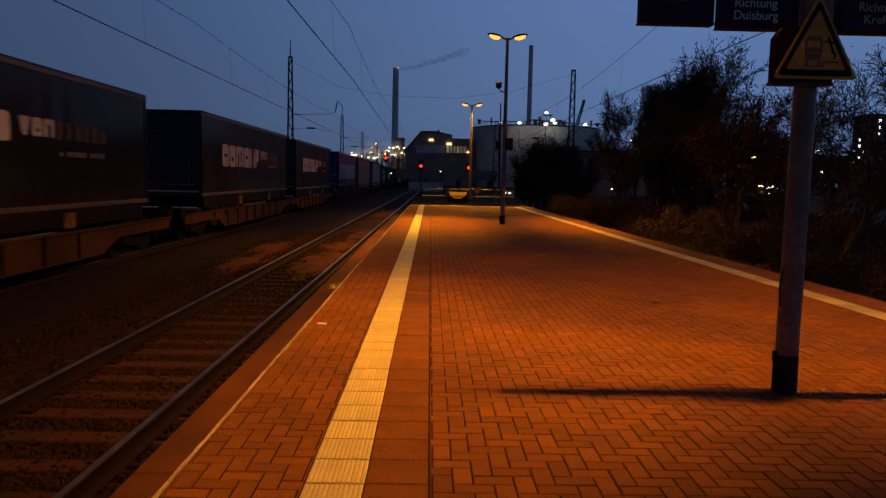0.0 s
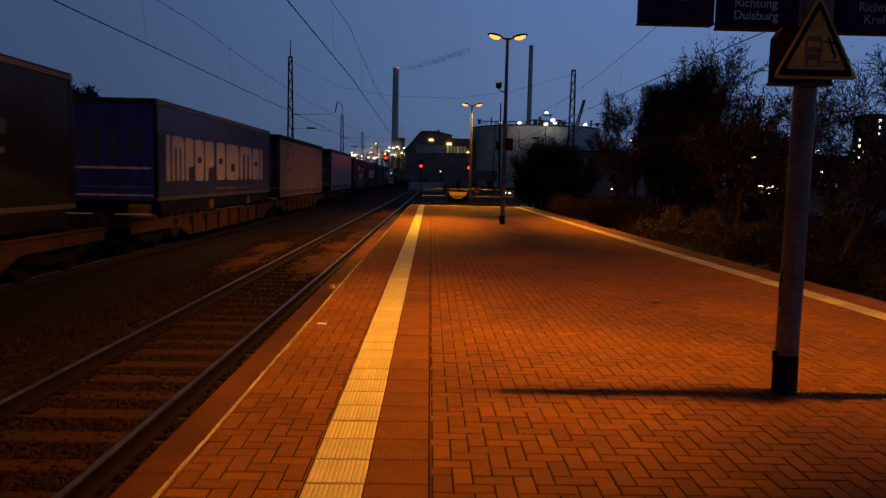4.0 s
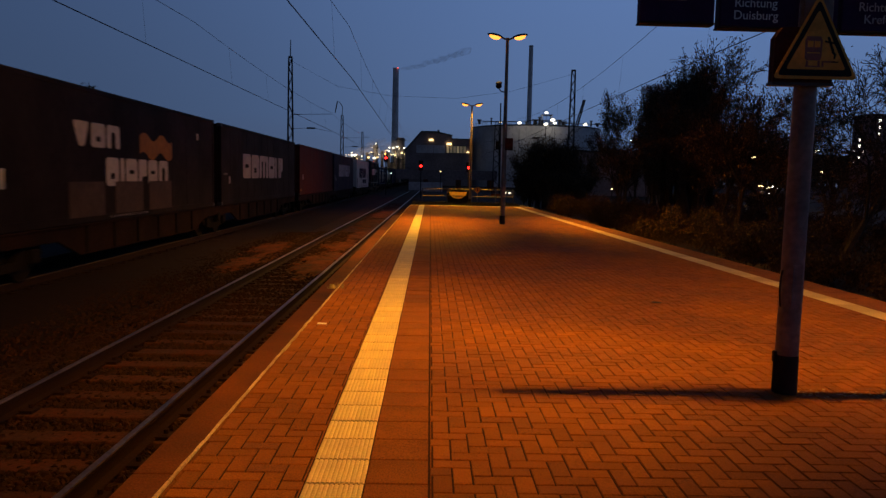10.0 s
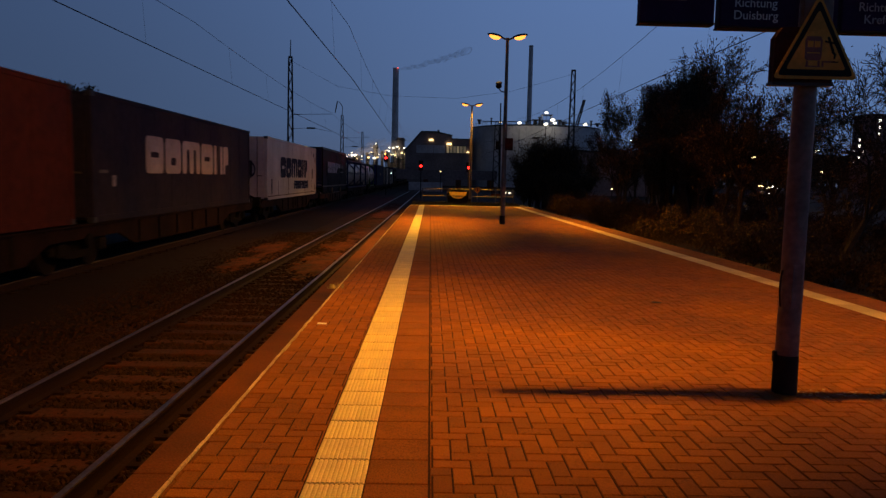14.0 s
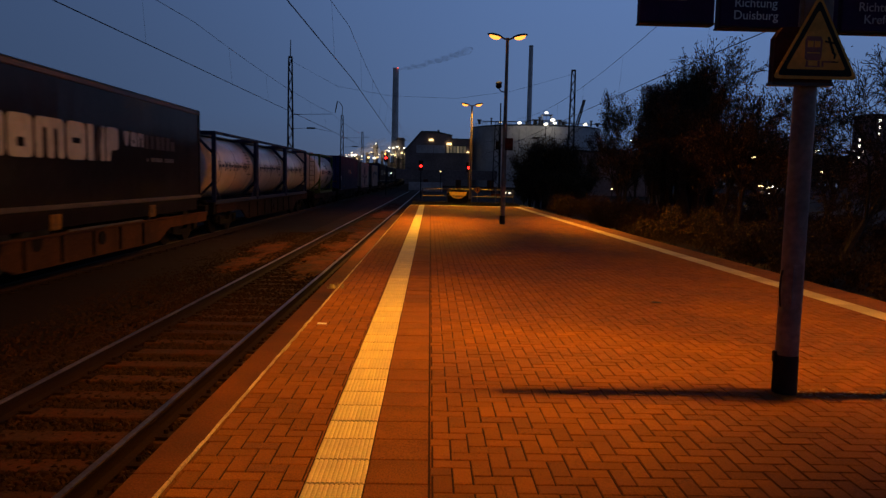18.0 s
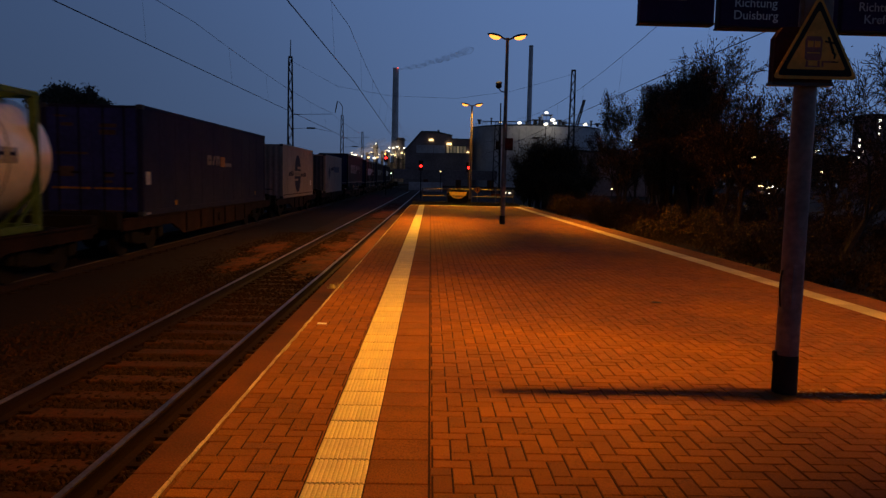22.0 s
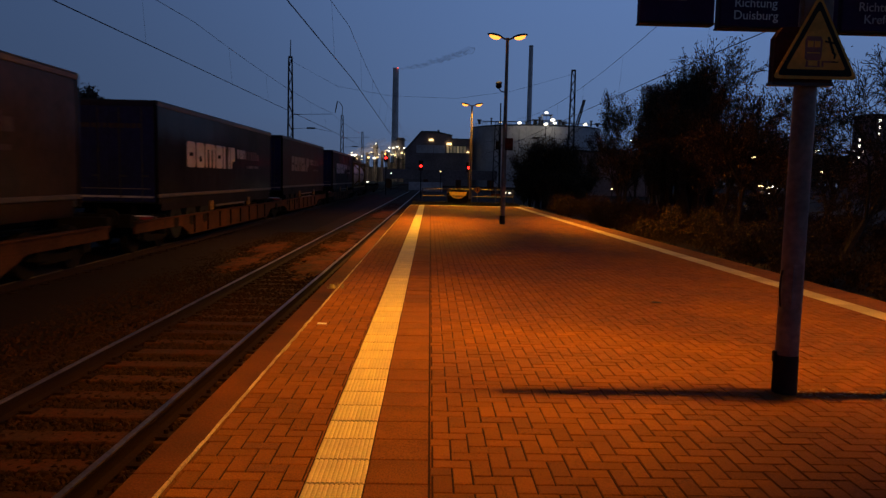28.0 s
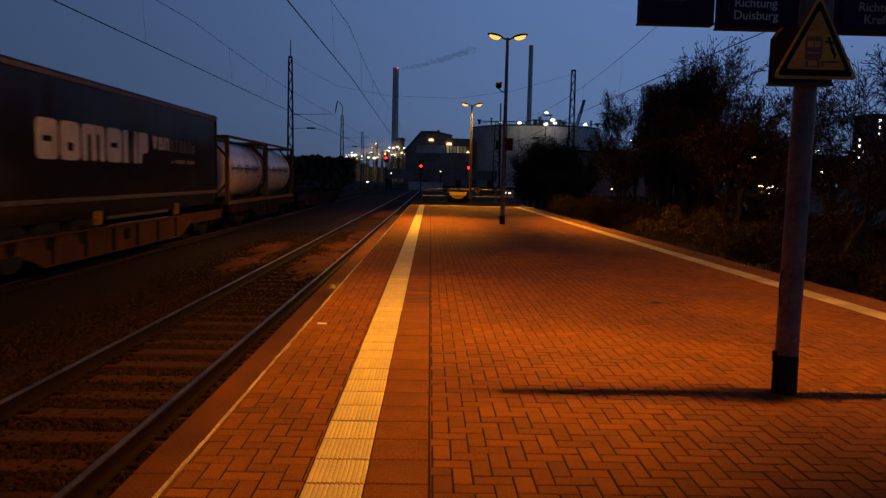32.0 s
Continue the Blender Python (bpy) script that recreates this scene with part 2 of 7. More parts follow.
def ballast_stones():
    rng = random.Random(5)
    vs, fs = [], []
    base = [Vector(p) for p in ((1, 0, -.3), (-.2, 1, -.3), (-.9, -.1, -.3), (0, -1, -.3), (.5, .4, .6), (-.5, .3, .7), (-.1, -.6, .6))]
    tris = ((0, 1, 4), (1, 5, 4), (1, 2, 5), (2, 6, 5), (2, 3, 6), (3, 0, 6), (0, 4, 6), (4, 5, 6))
    for k in range(36000):
        y = 0.2 + 26 * rng.random() ** 1.7
        x = rng.uniform(-6.9, -2.0)
        if -4.5 < x < -1.9:
            z = BED + 0.008 if abs(x - NEAR_TRACK) > 0.98 else BED - 0.012
        elif x > -5.0:
            z = BED - 0.05
        else:
            z = BED - 0.045
        if x < -4.8 and rng.random() < 0.4:
            continue
        if abs((y % 0.6) - 0.3) < 0.10 and abs(x - NEAR_TRACK) < 0.98 and rng.random() < 0.5:
            continue
        s = rng.uniform(0.018, 0.040)
        q = Euler((rng.uniform(-.6, .6), rng.uniform(-.6, .6), rng.uniform(0, 6.3))).to_matrix()
        o = len(vs)
        for p in base:
            w = q @ p * s * rng.uniform(0.75, 1.25)
            vs.append((x + w.x, y + w.y, z + w.z + s * 0.3))
        fs += [tuple(o + i for i in t) for t in tris]
    me = bpy.data.meshes.new("ballast_stones")
    me.from_pydata(vs, [], fs)
    me.materials.append(M_BALLAST)
    tagged(new("ballast_stones", me), "loose brown ballast stones between and beside the rails", "stones", kind="stuff")


def rust_dust():
    """Drifts of rusty grit that bury the sleepers in places."""
    for k, (cx, cy, rx, ry) in enumerate(((-2.86, 15.4, 0.62, 2.7), (-4.75, 15.6, 0.62, 1.9), (-5.0, 19.4, 0.55, 2.2), (-2.95, 20.2, 0.55, 1.4), (-2.62, 25.5, 0.45, 3.4), (-1.92, 21.0, 0.22, 3.4), (-3.1, 31.5, 0.62, 3.0), (-2.9, 41.0, 0.62, 3.8))):
        bm = B()
        nx, ny = 40, 90
        grid = []
        for j in range(ny + 1):
            row = []
            for i in range(nx + 1):
                u, v = 2.4 * i / nx - 1.2, 2.4 * j / ny - 1.2
                x, y = cx + u * rx, cy + v * ry
                h = 1 - u * u - v * v + 1.1 * noise.noise((x * 2.6, y * 1.2, k * 3.1)) + 0.9 * noise.noise((x * 8, y * 5, 5.0))
                top = BED + 0.005 if x > -4.5 else BED - 0.04
                row.append(bm.verts.new((x, y, top + 0.034 * max(-1.5, min(1.0, h * 1.6)) + 0.010 * noise.noise((x * 16, y * 16, 2.0)))) if h > -0.25 else None)
            grid.append(row)
        for a, b in zip(grid, grid[1:]):
            for i in range(nx):
                q = (a[i], a[i + 1], b[i + 1], b[i])
                if all(q):
                    bm.faces.new(q)
        lone("grit_drift", bm, M_DUST, "drift of rusty orange grit over the track bed", "grit", kind="stuff", smooth=True)


RAIL_SHAPE = [(-.070, 0), (.070, 0), (.070, .012), (.012, .03), (.010, .125), (.036, .135), (.036, .162), (-.036, .162), (-.036, .135), (-.010, .125), (-.012, .03), (-.070, .012)]


def track(x, y0, y1, sleepers, turn=0.0, head=M_RAIL_TOP):
    t = thing("railway_track", "railway track with rusty rails on brown sleepers", "track", "railway tracks", pose(x, 3.0, 0, 0, 0, turn) @ pose(0, -3.0, 0), kind="structure")
    for side in (-0.745, 0.745):
        bm = prism(B(), [(side + a, BED + 0.03 + b * 0.9) for a, b in RAIL_SHAPE], "y", y0, y1)
        r = part("rail", bm, M_RAIL_SIDE, t)
        bm = B()
        box(bm, side - 0.026, side + 0.026, y0, y1, RAIL - 0.016, RAIL + 0.002, 0.006)
        part("rail_head", bm, head, r, "shiny worn steel running surface", smooth=True)
    bm = B()
    box(bm, -1.28, 1.28, -0.13, 0.13, -0.16, 0.0, 0.015)
    me = mesh_of("sleeper", bm, M_SLEEPER)
    bm = B()
    for side in (-0.745, 0.745):
        box(bm, side - 0.17, side + 0.17, -0.075, 0.075, 0.0, 0.03, 0.006)
        for dx in (-0.11, 0.11):
            rod(bm, (side + dx, 0.03, 0.03), (side + dx, 0.03, 0.065), 0.022, n=6)
    plate = mesh_of("base_plate", bm, M_RAIL_SIDE)
    rng = random.Random(int(abs(x) * 10))
    for i in range(sleepers):
        y = 0.3 + 0.6 * (i - 8)
        s = share("sleeper", me, t, pose(rng.uniform(-.02, .02), y, BED + (0.015 if y < 8.5 else -0.006) + rng.uniform(-.008, .008), 0, 0, rng.uniform(-.8, .8)))
        if i < 50:
            share("base_plate", plate, s, pose(0, 0, 0))
    return t


# ---- platform ----
def platform():
    p = thing("platform", "brick-paved station platform with a white tactile strip", "platform", kind="structure")
    bm = B()
    y0, y1 = -30.0, PLATFORM_END
    pts = [(left_edge(y0), y0), (right_line(y0) + 0.835, y0), (right_line(y1) + 0.835, y1), (left_edge(y1), y1)]
    prism(bm, pts, "z", -0.98, -0.007)
    part("platform_body", bm, M_JOINT, p, "dark sand bed and concrete body")
    rng = random.Random(3)
    # pale arris along the edge over the near track
    for i in range(45):
        a, b = -9 + i * 1.0, -9 + (i + 1) * 1.0 - 0.006
        bm = B()
        xa, xb = left_edge(a), left_edge(b)
        steps = [k / 9 for k in range(10)]
        out = [(xa + (xb - xa) * u - 0.003 + rng.uniform(-.004, .003), a + (b - a) * u) for u in steps]
        inner = [(xa + (xb - xa) * u + 0.0098, a + (b - a) * u) for u in (1, 0)]
        prism(bm, out + inner, "z", -0.06, 0.004)
        part("edge_strip", bm, M_EDGE, p, "pale worn concrete edge strip")
    bm = B()
    prism(bm, [(left_edge(-30) - 0.008, -30), (left_edge(-30) + 0.12, -30), (left_edge(36) + 0.12, 36), (left_edge(36) - 0.008, 36)], "z", -0.97, -0.065)
    part("edge_wall", bm, M_CONCRETE, p, "stained concrete platform wall")
    # low footing beside the track
    for i in range(6):
        a, b = -5.5 + 7 * i, -5.5 + 7 * i + 6.996
        bm = box(B(), -2.045 + rng.uniform(-.01, .01), left_edge(a) - 0.012, a, b, -0.97, -0.60 + rng.uniform(-.004, .002), 0.012)
        part("footing_slab", bm, M_CONCRETE, p, "brown stained concrete footing")
    # tactile tiles
    bm = B()
    box(bm, -0.597, -0.315, 0.003, 0.290, -0.06, -0.0042)
    for k in range(12):
        x = -0.597 + 0.01175 + 0.0235 * k
        prism(bm, [(x - 0.0108, -0.0042), (x + 0.0108, -0.0042), (x + 0.0056, 0.001), (x - 0.0056, 0.001)], "y", 0.005, 0.287)
    tile = mesh_of("tactile_tile", bm, M_TACTILE)
    slab = quads("paving_slab", [(-0.309, -0.009, 0, 0.290, 0, 0.06)], M_SLAB)
    for i in range(150):
        y = -9.0 + 0.3 * i
        share("tactile_tile", tile, p, pose(rng.uniform(-.0015, .0015), y, rng.uniform(-.001, .001), 0, 0, rng.uniform(-.15, .15)))
        share("paving_slab", slab, p, pose(0, y + 0.003, rng.uniform(-.002, .001), 0, 0, rng.uniform(-.2, .2)))
    # line and edge slabs on the far side
    for i in range(90):
        a, b = -9 + i * 0.5, -9 + (i + 1) * 0.5 - 0.006
        xa, xb = right_line(a), right_line(b)
        part("line_slab", prism(B(), [(xa, a), (xa + 0.30, a), (xb + 0.30, b), (xb, b)], "z", -0.05, 0.001), M_WHITE_LINE, p)
        part("edge_slab", prism(B(), [(xa + 0.306, a), (xa + 0.84, a), (xb + 0.84, b), (xb + 0.306, b)], "z", -0.05, 0.001 + rng.uniform(-.003, .002)), M_SLAB, p)
    # coping across the end
    for i in range(12):
        a = left_edge(36) + i * 0.56
        part("end_coping", box(B(), a, a + 0.552, 35.9, 36.1, -0.3, 0.006, 0.008), M_WHITE_LINE, p, "pale concrete coping")
    # bricks, laid in herringbone
    near, rest = [], []
    shift = ((-0.018, 0.022), (0.013, 0.007))
    for zone in (0, 1):
        for j in range(-90, 360):
            for i in range(-14, 54):
                c = (i - j) % 4
                if c not in (1, 2):
                    continue
                x0, y0 = i * 0.1 + shift[zone][0], j * 0.1 + shift[zone][1]
                w, d = (0.2, 0.1) if c == 2 else (0.1, 0.2)
                x1, y1 = x0 + w, y0 + d
                lo, hi = (left_edge(y0) + 0.010, -0.601) if zone == 0 else (-0.001, right_line(y0))
                x0, x1 = max(x0, lo), min(x1, hi)
                if x1 - x0 < 0.012 or y1 > 35.9:
                    continue
                g = 0.0046 + rng.uniform(-.0006, .0012)
                rec = (x0 + g, x1 - g, y0 + g, y1 - g, rng.uniform(-.002, .0015), 0.05)
                (near if (-0.3 < y0 < 1.3 and x1 < 1.75) else rest).append(rec)
    pav = new("paving", quads("paving", rest, M_BRICK))
    pav.parent = p
    tagged(pav, "reddish brown herringbone brick paving", kind="stuff")
    meshes = {}
    for x0, x1, y0, y1, z, h in near[:300]:
        key = (round(x1 - x0, 3), round(y1 - y0, 3))
        if key not in meshes:
            meshes[key] = quads("brick", [(0, key[0], 0, key[1], 0, h)], M_BRICK)
        share("brick", meshes[key], p, pose(x0, y0, z, rng.uniform(-.3, .3), rng.uniform(-.3, .3), 0))
    extra = near[300:]
    if extra:
        ob = new("paving", quads("paving", extra, M_BRICK))
        ob.parent = p
        tagged(ob, "reddish brown herringbone brick paving", kind="stuff")


# ---- lamps of the platform ----
def lamp_post(x, y, height, left, right, spill=0.0):
    """left and right heads: power, forward tilt, sideways tilt, turn, beam angle, narrowing and softness of the beam."""
    t = thing("street_lamp", "tall grey platform lamp with two glowing orange heads", "street lamp", "platform lamps", pose(x, y, 0))
    bm = rod(B(), (0, 0, 0), (0.006, 0, height * 0.55), 0.078, 0.073, 20)
    rod(bm, (0, 0, height * 0.55), (0, 0, height), 0.062, 0.05, 20)
    part("pole", bm, M_GALV, t, smooth=True)
    bm = rod(B(), (0, 0, 0), (0, 0, 0.26), 0.084, 0.081, 20)
    rod(bm, (0, 0, 0.26), (0, 0, 0.275), 0.081, 0.078, 20)
    part("base_sleeve", bm, M_BLACK, t, "black protective sleeve", smooth=True)
    bm = box(B(), -0.098, -0.078, -0.02, 0.02, 0.22, 0.30, 0.006)
    rod(bm, (-0.086, 0, 0.02), (-0.086, 0, 0.23), 0.008, n=8)
    part("junction_box", bm, M_BLACK, t, "small black cable box")
    bm = B()
    loop = [(-0.080 - 0.012 * math.sin(math.pi * k / 8), -0.025, 0.62 + 0.26 * k / 8) for k in range(9)]
    for p, q in zip(loop, loop[1:]):
        rod(bm, p, q, 0.007, n=6)
    part("cable", bm, M_BLACK, t, "short black cable bowed out from the post", smooth=True)
    door = box(B(), -0.035, 0.035, -0.0795, -0.070, 0.62, 0.92, 0.004)
    part("access_door", door, M_GALV, t, "narrow access cover in the post")
    for s in (-1, 1):
        part("arm", rod(B(), (0, 0, height - 0.06), (s * 0.24, 0, height + 0.03), 0.032, 0.028, 10), M_GALV, t, smooth=True)
        bm = ball(B(), (0, 0, 0), 0.27, 0.15, 0.075, 20, 10)
        for v in bm.verts:
            v.co.z = max(v.co.z, -0.01)
        h = part("lamp_head", bm, M_GALV, t, smooth=True)
        h.matrix_basis = pose(s * 0.40, 0, height + 0.06, 0, -s * 12, 0)
        bm = ball(B(), (0, 0, -0.012), 0.19, 0.12, 0.10, 20, 10)
        for v in bm.verts:
            v.co.z = min(v.co.z, -0.012)
        g = part("glass_bowl", bm, M_SODIUM, h, "glowing orange sodium glass", smooth=True)
        g.visible_shadow = False
        power, aim, lean, turn, wide, across, soft_edge = left if s < 0 else right
        L = bpy.data.lights.new("sodium_light", "SPOT")
        L.color, L.energy, L.shadow_soft_size = (SODIUM if y < 10 else FAR_SODIUM), LAMP_WATTS * 4 * power, 0.10
        L.spot_size, L.spot_blend = radians(wide), soft_edge
        lo = new("sodium_light", L)
        if spill and s < 0:
            # the bowl towards the tracks also throws light sideways
            L = bpy.data.lights.new("bowl_light", "SPOT")
            L.color, L.energy, L.shadow_soft_size, L.spot_size, L.spot_blend = SIDE_SODIUM, spill, 0.10, radians(112), 1.0
            new("bowl_light", L).matrix_basis = look((x - 0.46, y, height - 0.08), (x - 5.0, y + 1.0, height - 6.2))
        elif spill:
            # and the other one over the bank, but not up into the trees
            L = bpy.data.lights.new("bowl_light", "SPOT")
            L.color, L.energy, L.shadow_soft_size, L.spot_size, L.spot_blend = SIDE_SODIUM, spill * 1.8, 0.10, radians(96), 1.0
            new("bowl_light", L).matrix_basis = look((x + 0.46, y, height - 0.08), (x + 8.0, y + 2.0, -1.6))
        lo.matrix_basis = pose(x + s * 0.42, y, height - 0.05, aim, -s * lean, -s * turn) @ Matrix.Diagonal((across, 1.25, 1, 1))
    return t


# ---- train ----
def travelled(t):
    return 9.4033 * t + 0.0088325 * t * t + 0.00026656 * t ** 3


MOVERS = []


def rolling(ob, s, dz=0.0):
    """ob rides with the train, s metres up the line at the start, dz higher or lower on its springs."""
    ob.matrix_basis = pose(TRAIN_TRACK, s, RAIL + dz)
    MOVERS.append((ob, s, dz))
    return ob


# trailers, boxes and tanks stand in local coordinates: y along the train, z from the rail top, +x towards the platform
M_CURTAIN = mat("black trailer curtain", (0.0070, 0.0048, 0.0050), 0.68, grain=6, stain=0.6, amount=0.25, bump=0.05, dirt=(0.011, 0.0070, 0.0065))
M_BROWNCURTAIN = mat("faded brown trailer curtain", (0.044, 0.023, 0.016), 0.70, grain=6, stain=0.6, amount=0.25, bump=0.05, dirt=(0.028, 0.018, 0.015))
M_BLUECURTAIN = mat("blue trailer curtain", (0.030, 0.042, 0.14), 0.66, grain=6, stain=0.6, amount=0.15, bump=0.05, dirt=(0.04, 0.045, 0.10))
M_CREAM = mat("grimy white curtain", (0.30, 0.205, 0.155), 0.66, grain=5, stain=0.5, amount=0.1, bump=0.05, dirt=(0.21, 0.14, 0.105))
M_WHITECURTAIN = mat("white curtain", (0.45, 0.35, 0.33), 0.40, grain=5, stain=0.5, amount=0.08, bump=0.05, dirt=(0.34, 0.28, 0.255))
M_PALE = mat("pale lettering", (0.50, 0.45, 0.44), 0.55, grain=8, stain=1.2, amount=0.12, bump=0.02, dirt=(0.36, 0.31, 0.30))
M_DIM = mat("dim brownish lettering", (0.075, 0.050, 0.045), 0.5, grain=8, stain=1.5, amount=0.2, bump=0.02)
M_FADED = mat("faded lettering", (0.20, 0.17, 0.15), 0.5, grain=8, stain=1.5, amount=0.2, bump=0.02)
M_NAVYLETTER = mat("navy lettering", (0.018, 0.022, 0.055), 0.7, grain=8, stain=1.5, amount=0.15, bump=0.02)
M_ORANGE = mat("orange emblem", (0.42, 0.17, 0.025), 0.5, grain=8, stain=1.5, amount=0.15, bump=0.02)
M_PAD = mat("yellow lifting pad", (0.33, 0.15, 0.02), 0.6, grain=20, stain=3, amount=0.3, bump=0.1, dirt=(0.09, 0.05, 0.02))
# lamp light along the trailers' top edge, put into the rail's brown
M_ROOFRAIL = mat("lamp-lit brown roof rail", (0.11, 0.068, 0.045), 0.6, grain=15, stain=1.2, amount=0.3, bump=0.05, dirt=(0.05, 0.032, 0.022))
M_ALU = mat("dull aluminium rail", (0.135, 0.103, 0.082), 0.55, 0.3, grain=15, stain=2, amount=0.2, bump=0.05)
M_TYRE = mat("tyre rubber", (0.02, 0.02, 0.02), 0.85, grain=40, stain=4, amount=0.2, bump=0.3)
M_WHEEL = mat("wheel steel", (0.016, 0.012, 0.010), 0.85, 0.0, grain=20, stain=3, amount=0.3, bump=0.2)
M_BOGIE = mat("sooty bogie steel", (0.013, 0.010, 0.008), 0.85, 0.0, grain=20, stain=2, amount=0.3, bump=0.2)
M_BOXBLACK = mat("black container paint", (0.010, 0.0075, 0.0075), 0.68, grain=6, stain=0.7, amount=0.25, bump=0.08, dirt=(0.017, 0.011, 0.010))
M_BOXRED = mat("oxide red container paint", (0.080, 0.018, 0.009), 0.70, grain=6, stain=0.7, amount=0.25, bump=0.1, dirt=(0.058, 0.014, 0.008))
M_BOXNAVY = mat("navy container paint", (0.018, 0.017, 0.036), 0.68, grain=6, stain=0.7, amount=0.2, bump=0.08, dirt=(0.03, 0.022, 0.03))
M_BOXBLUE = mat("dark blue container paint", (0.012, 0.013, 0.042), 0.68, grain=6, stain=0.7, amount=0.2, bump=0.08, dirt=(0.016, 0.014, 0.034))
M_BOXWHITE = mat("white container paint", (0.62, 0.57, 0.52), 0.42, grain=6, stain=0.6, amount=0.1, bump=0.06, dirt=(0.42, 0.37, 0.32))
M_BOXPALE = mat("off-white container paint", (0.27, 0.205, 0.175), 0.66, grain=6, stain=0.6, amount=0.14, bump=0.06, dirt=(0.20, 0.145, 0.115))
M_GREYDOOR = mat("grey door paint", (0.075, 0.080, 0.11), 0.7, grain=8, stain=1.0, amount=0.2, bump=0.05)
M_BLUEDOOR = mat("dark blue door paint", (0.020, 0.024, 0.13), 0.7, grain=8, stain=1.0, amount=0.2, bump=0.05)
# dark tone that carries the shade on a white trailer's rear end
M_SHADE = mat("shaded door paint", (0.050, 0.045, 0.050), 0.7, grain=8, stain=1.0, amount=0.25, bump=0.05)
M_DULLRED = mat("faded red emblem", (0.30, 0.07, 0.03), 0.6, grain=8, stain=1.5, amount=0.2, bump=0.02)
# dimmer light on the container's end, put into a darker grey than its sides
M_BOXGREY = mat("shade-grey container end paint", (0.055, 0.058, 0.075), 0.7, grain=6, stain=0.6, amount=0.2, bump=0.06, dirt=(0.040, 0.040, 0.050))
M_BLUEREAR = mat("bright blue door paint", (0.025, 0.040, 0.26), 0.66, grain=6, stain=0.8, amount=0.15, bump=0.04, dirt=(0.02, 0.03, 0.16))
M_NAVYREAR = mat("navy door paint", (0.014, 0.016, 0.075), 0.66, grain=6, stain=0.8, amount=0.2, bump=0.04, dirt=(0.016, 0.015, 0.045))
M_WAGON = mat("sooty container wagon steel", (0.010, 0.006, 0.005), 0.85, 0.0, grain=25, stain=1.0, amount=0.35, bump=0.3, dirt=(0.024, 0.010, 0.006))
M_BARREL = mat("cream white tank barrel", (0.70, 0.58, 0.48), 0.40, grain=5, stain=0.8, amount=0.1, bump=0.02, dirt=(0.52, 0.42, 0.33))
M_FRAMEBLUE = mat("dark blue tank frame", (0.022, 0.028, 0.075), 0.5, grain=15, stain=2, amount=0.2, bump=0.08)
M_FRAMEGREEN = mat("green tank frame", (0.06, 0.10, 0.03), 0.5, grain=15, stain=2, amount=0.2, bump=0.08)
M_FRAMEYELLOW = mat("ochre tank frame", (0.15, 0.085, 0.02), 0.6, grain=15, stain=2, amount=0.25, bump=0.08)
for m_dull in (M_BOXBLACK, M_BOXNAVY, M_BOXBLUE, M_BOXRED, M_RUST, M_WAGON, M_BOGIE, M_WHEEL, M_TYRE, M_PAD, M_ALU, M_FADED, M_DIM, M_PALE, M_ORANGE, M_DULLRED, M_FRAMEBLUE, M_FRAMEGREEN, M_FRAMEYELLOW, M_NAVYLETTER):
    m_dull.node_tree.nodes["Principled BSDF"].inputs["Specular IOR Level"].default_value = 0.05
for m_coat in (M_CURTAIN, M_BROWNCURTAIN, M_BLUECURTAIN, M_CREAM, M_WHITECURTAIN):
    m_coat.node_tree.nodes["Principled BSDF"].inputs["Coat Weight"].default_value = 0.22
    m_coat.node_tree.nodes["Principled BSDF"].inputs["Coat Roughness"].default_value = 0.12
    m_coat.node_tree.nodes["Principled BSDF"].inputs["Specular IOR Level"].default_value = 0.03
M_BARREL.node_tree.nodes["Principled BSDF"].inputs["Coat Weight"].default_value = 0.5
M_BARREL.node_tree.nodes["Principled BSDF"].inputs["Coat Roughness"].default_value = 0.07

# outlines of plain marks in a unit square, first the outer one, then holes
RING = (((0, 0), (1, 0), (1, 1), (0, 1)), ((.34, .24), (.34, .46), (.68, .46), (.68, .24)))
SLOT = (((0, 0), (1, 0), (1, 1), (0, 1)), ((.26, .43), (.26, .58), (.74, .58), (.74, .43)))
COMB = (((0, 0), (.23, 0), (.23, .76), (.39, .76), (.39, 0), (.62, 0), (.62, .76), (.77, .76), (.77, 0), (1, 0), (1, 1), (0, 1)),)
BLOCK = (((0, 0), (1, 0), (1, 1), (0, 1)),)
STEP = (((0, 0), (.45, 0), (.45, .42), (1, .42), (1, .66), (.45, .66), (.45, .8), (1, .8), (1, 1), (0, 1)),)
HALF = (((0, 0), (.34, 0), (.34, .34), (1, .34), (1, 1), (0, 1)),)
SLANT = (((0, 0), (.4, 0), (1, 1), (.6, 1)),)
WEDGE = (((.34, 0), (.66, 0), (1, 1), (0, 1)),)
ARCH = (((0, 0), (.32, 0), (.32, .72), (.68, .72), (.68, 0), (1, 0), (1, 1), (0, 1)),)


def softened(pts, r):
    """A polygon with its corners rounded by about r."""
    out = []
    for i in range(len(pts)):
        p, a, b = Vector(pts[i]), Vector(pts[i - 1]), Vector(pts[(i + 1) % len(pts)])
        u, v = a - p, b - p
        q = min(r, u.length * 0.45, v.length * 0.45)
        u, v = u.normalized() * q, v.normalized() * q
        for k in range(4):
            w = k / 3
            e = p + u * (1 - w) ** 2 + v * w ** 2
            out.append((e.x, e.y))
    return out


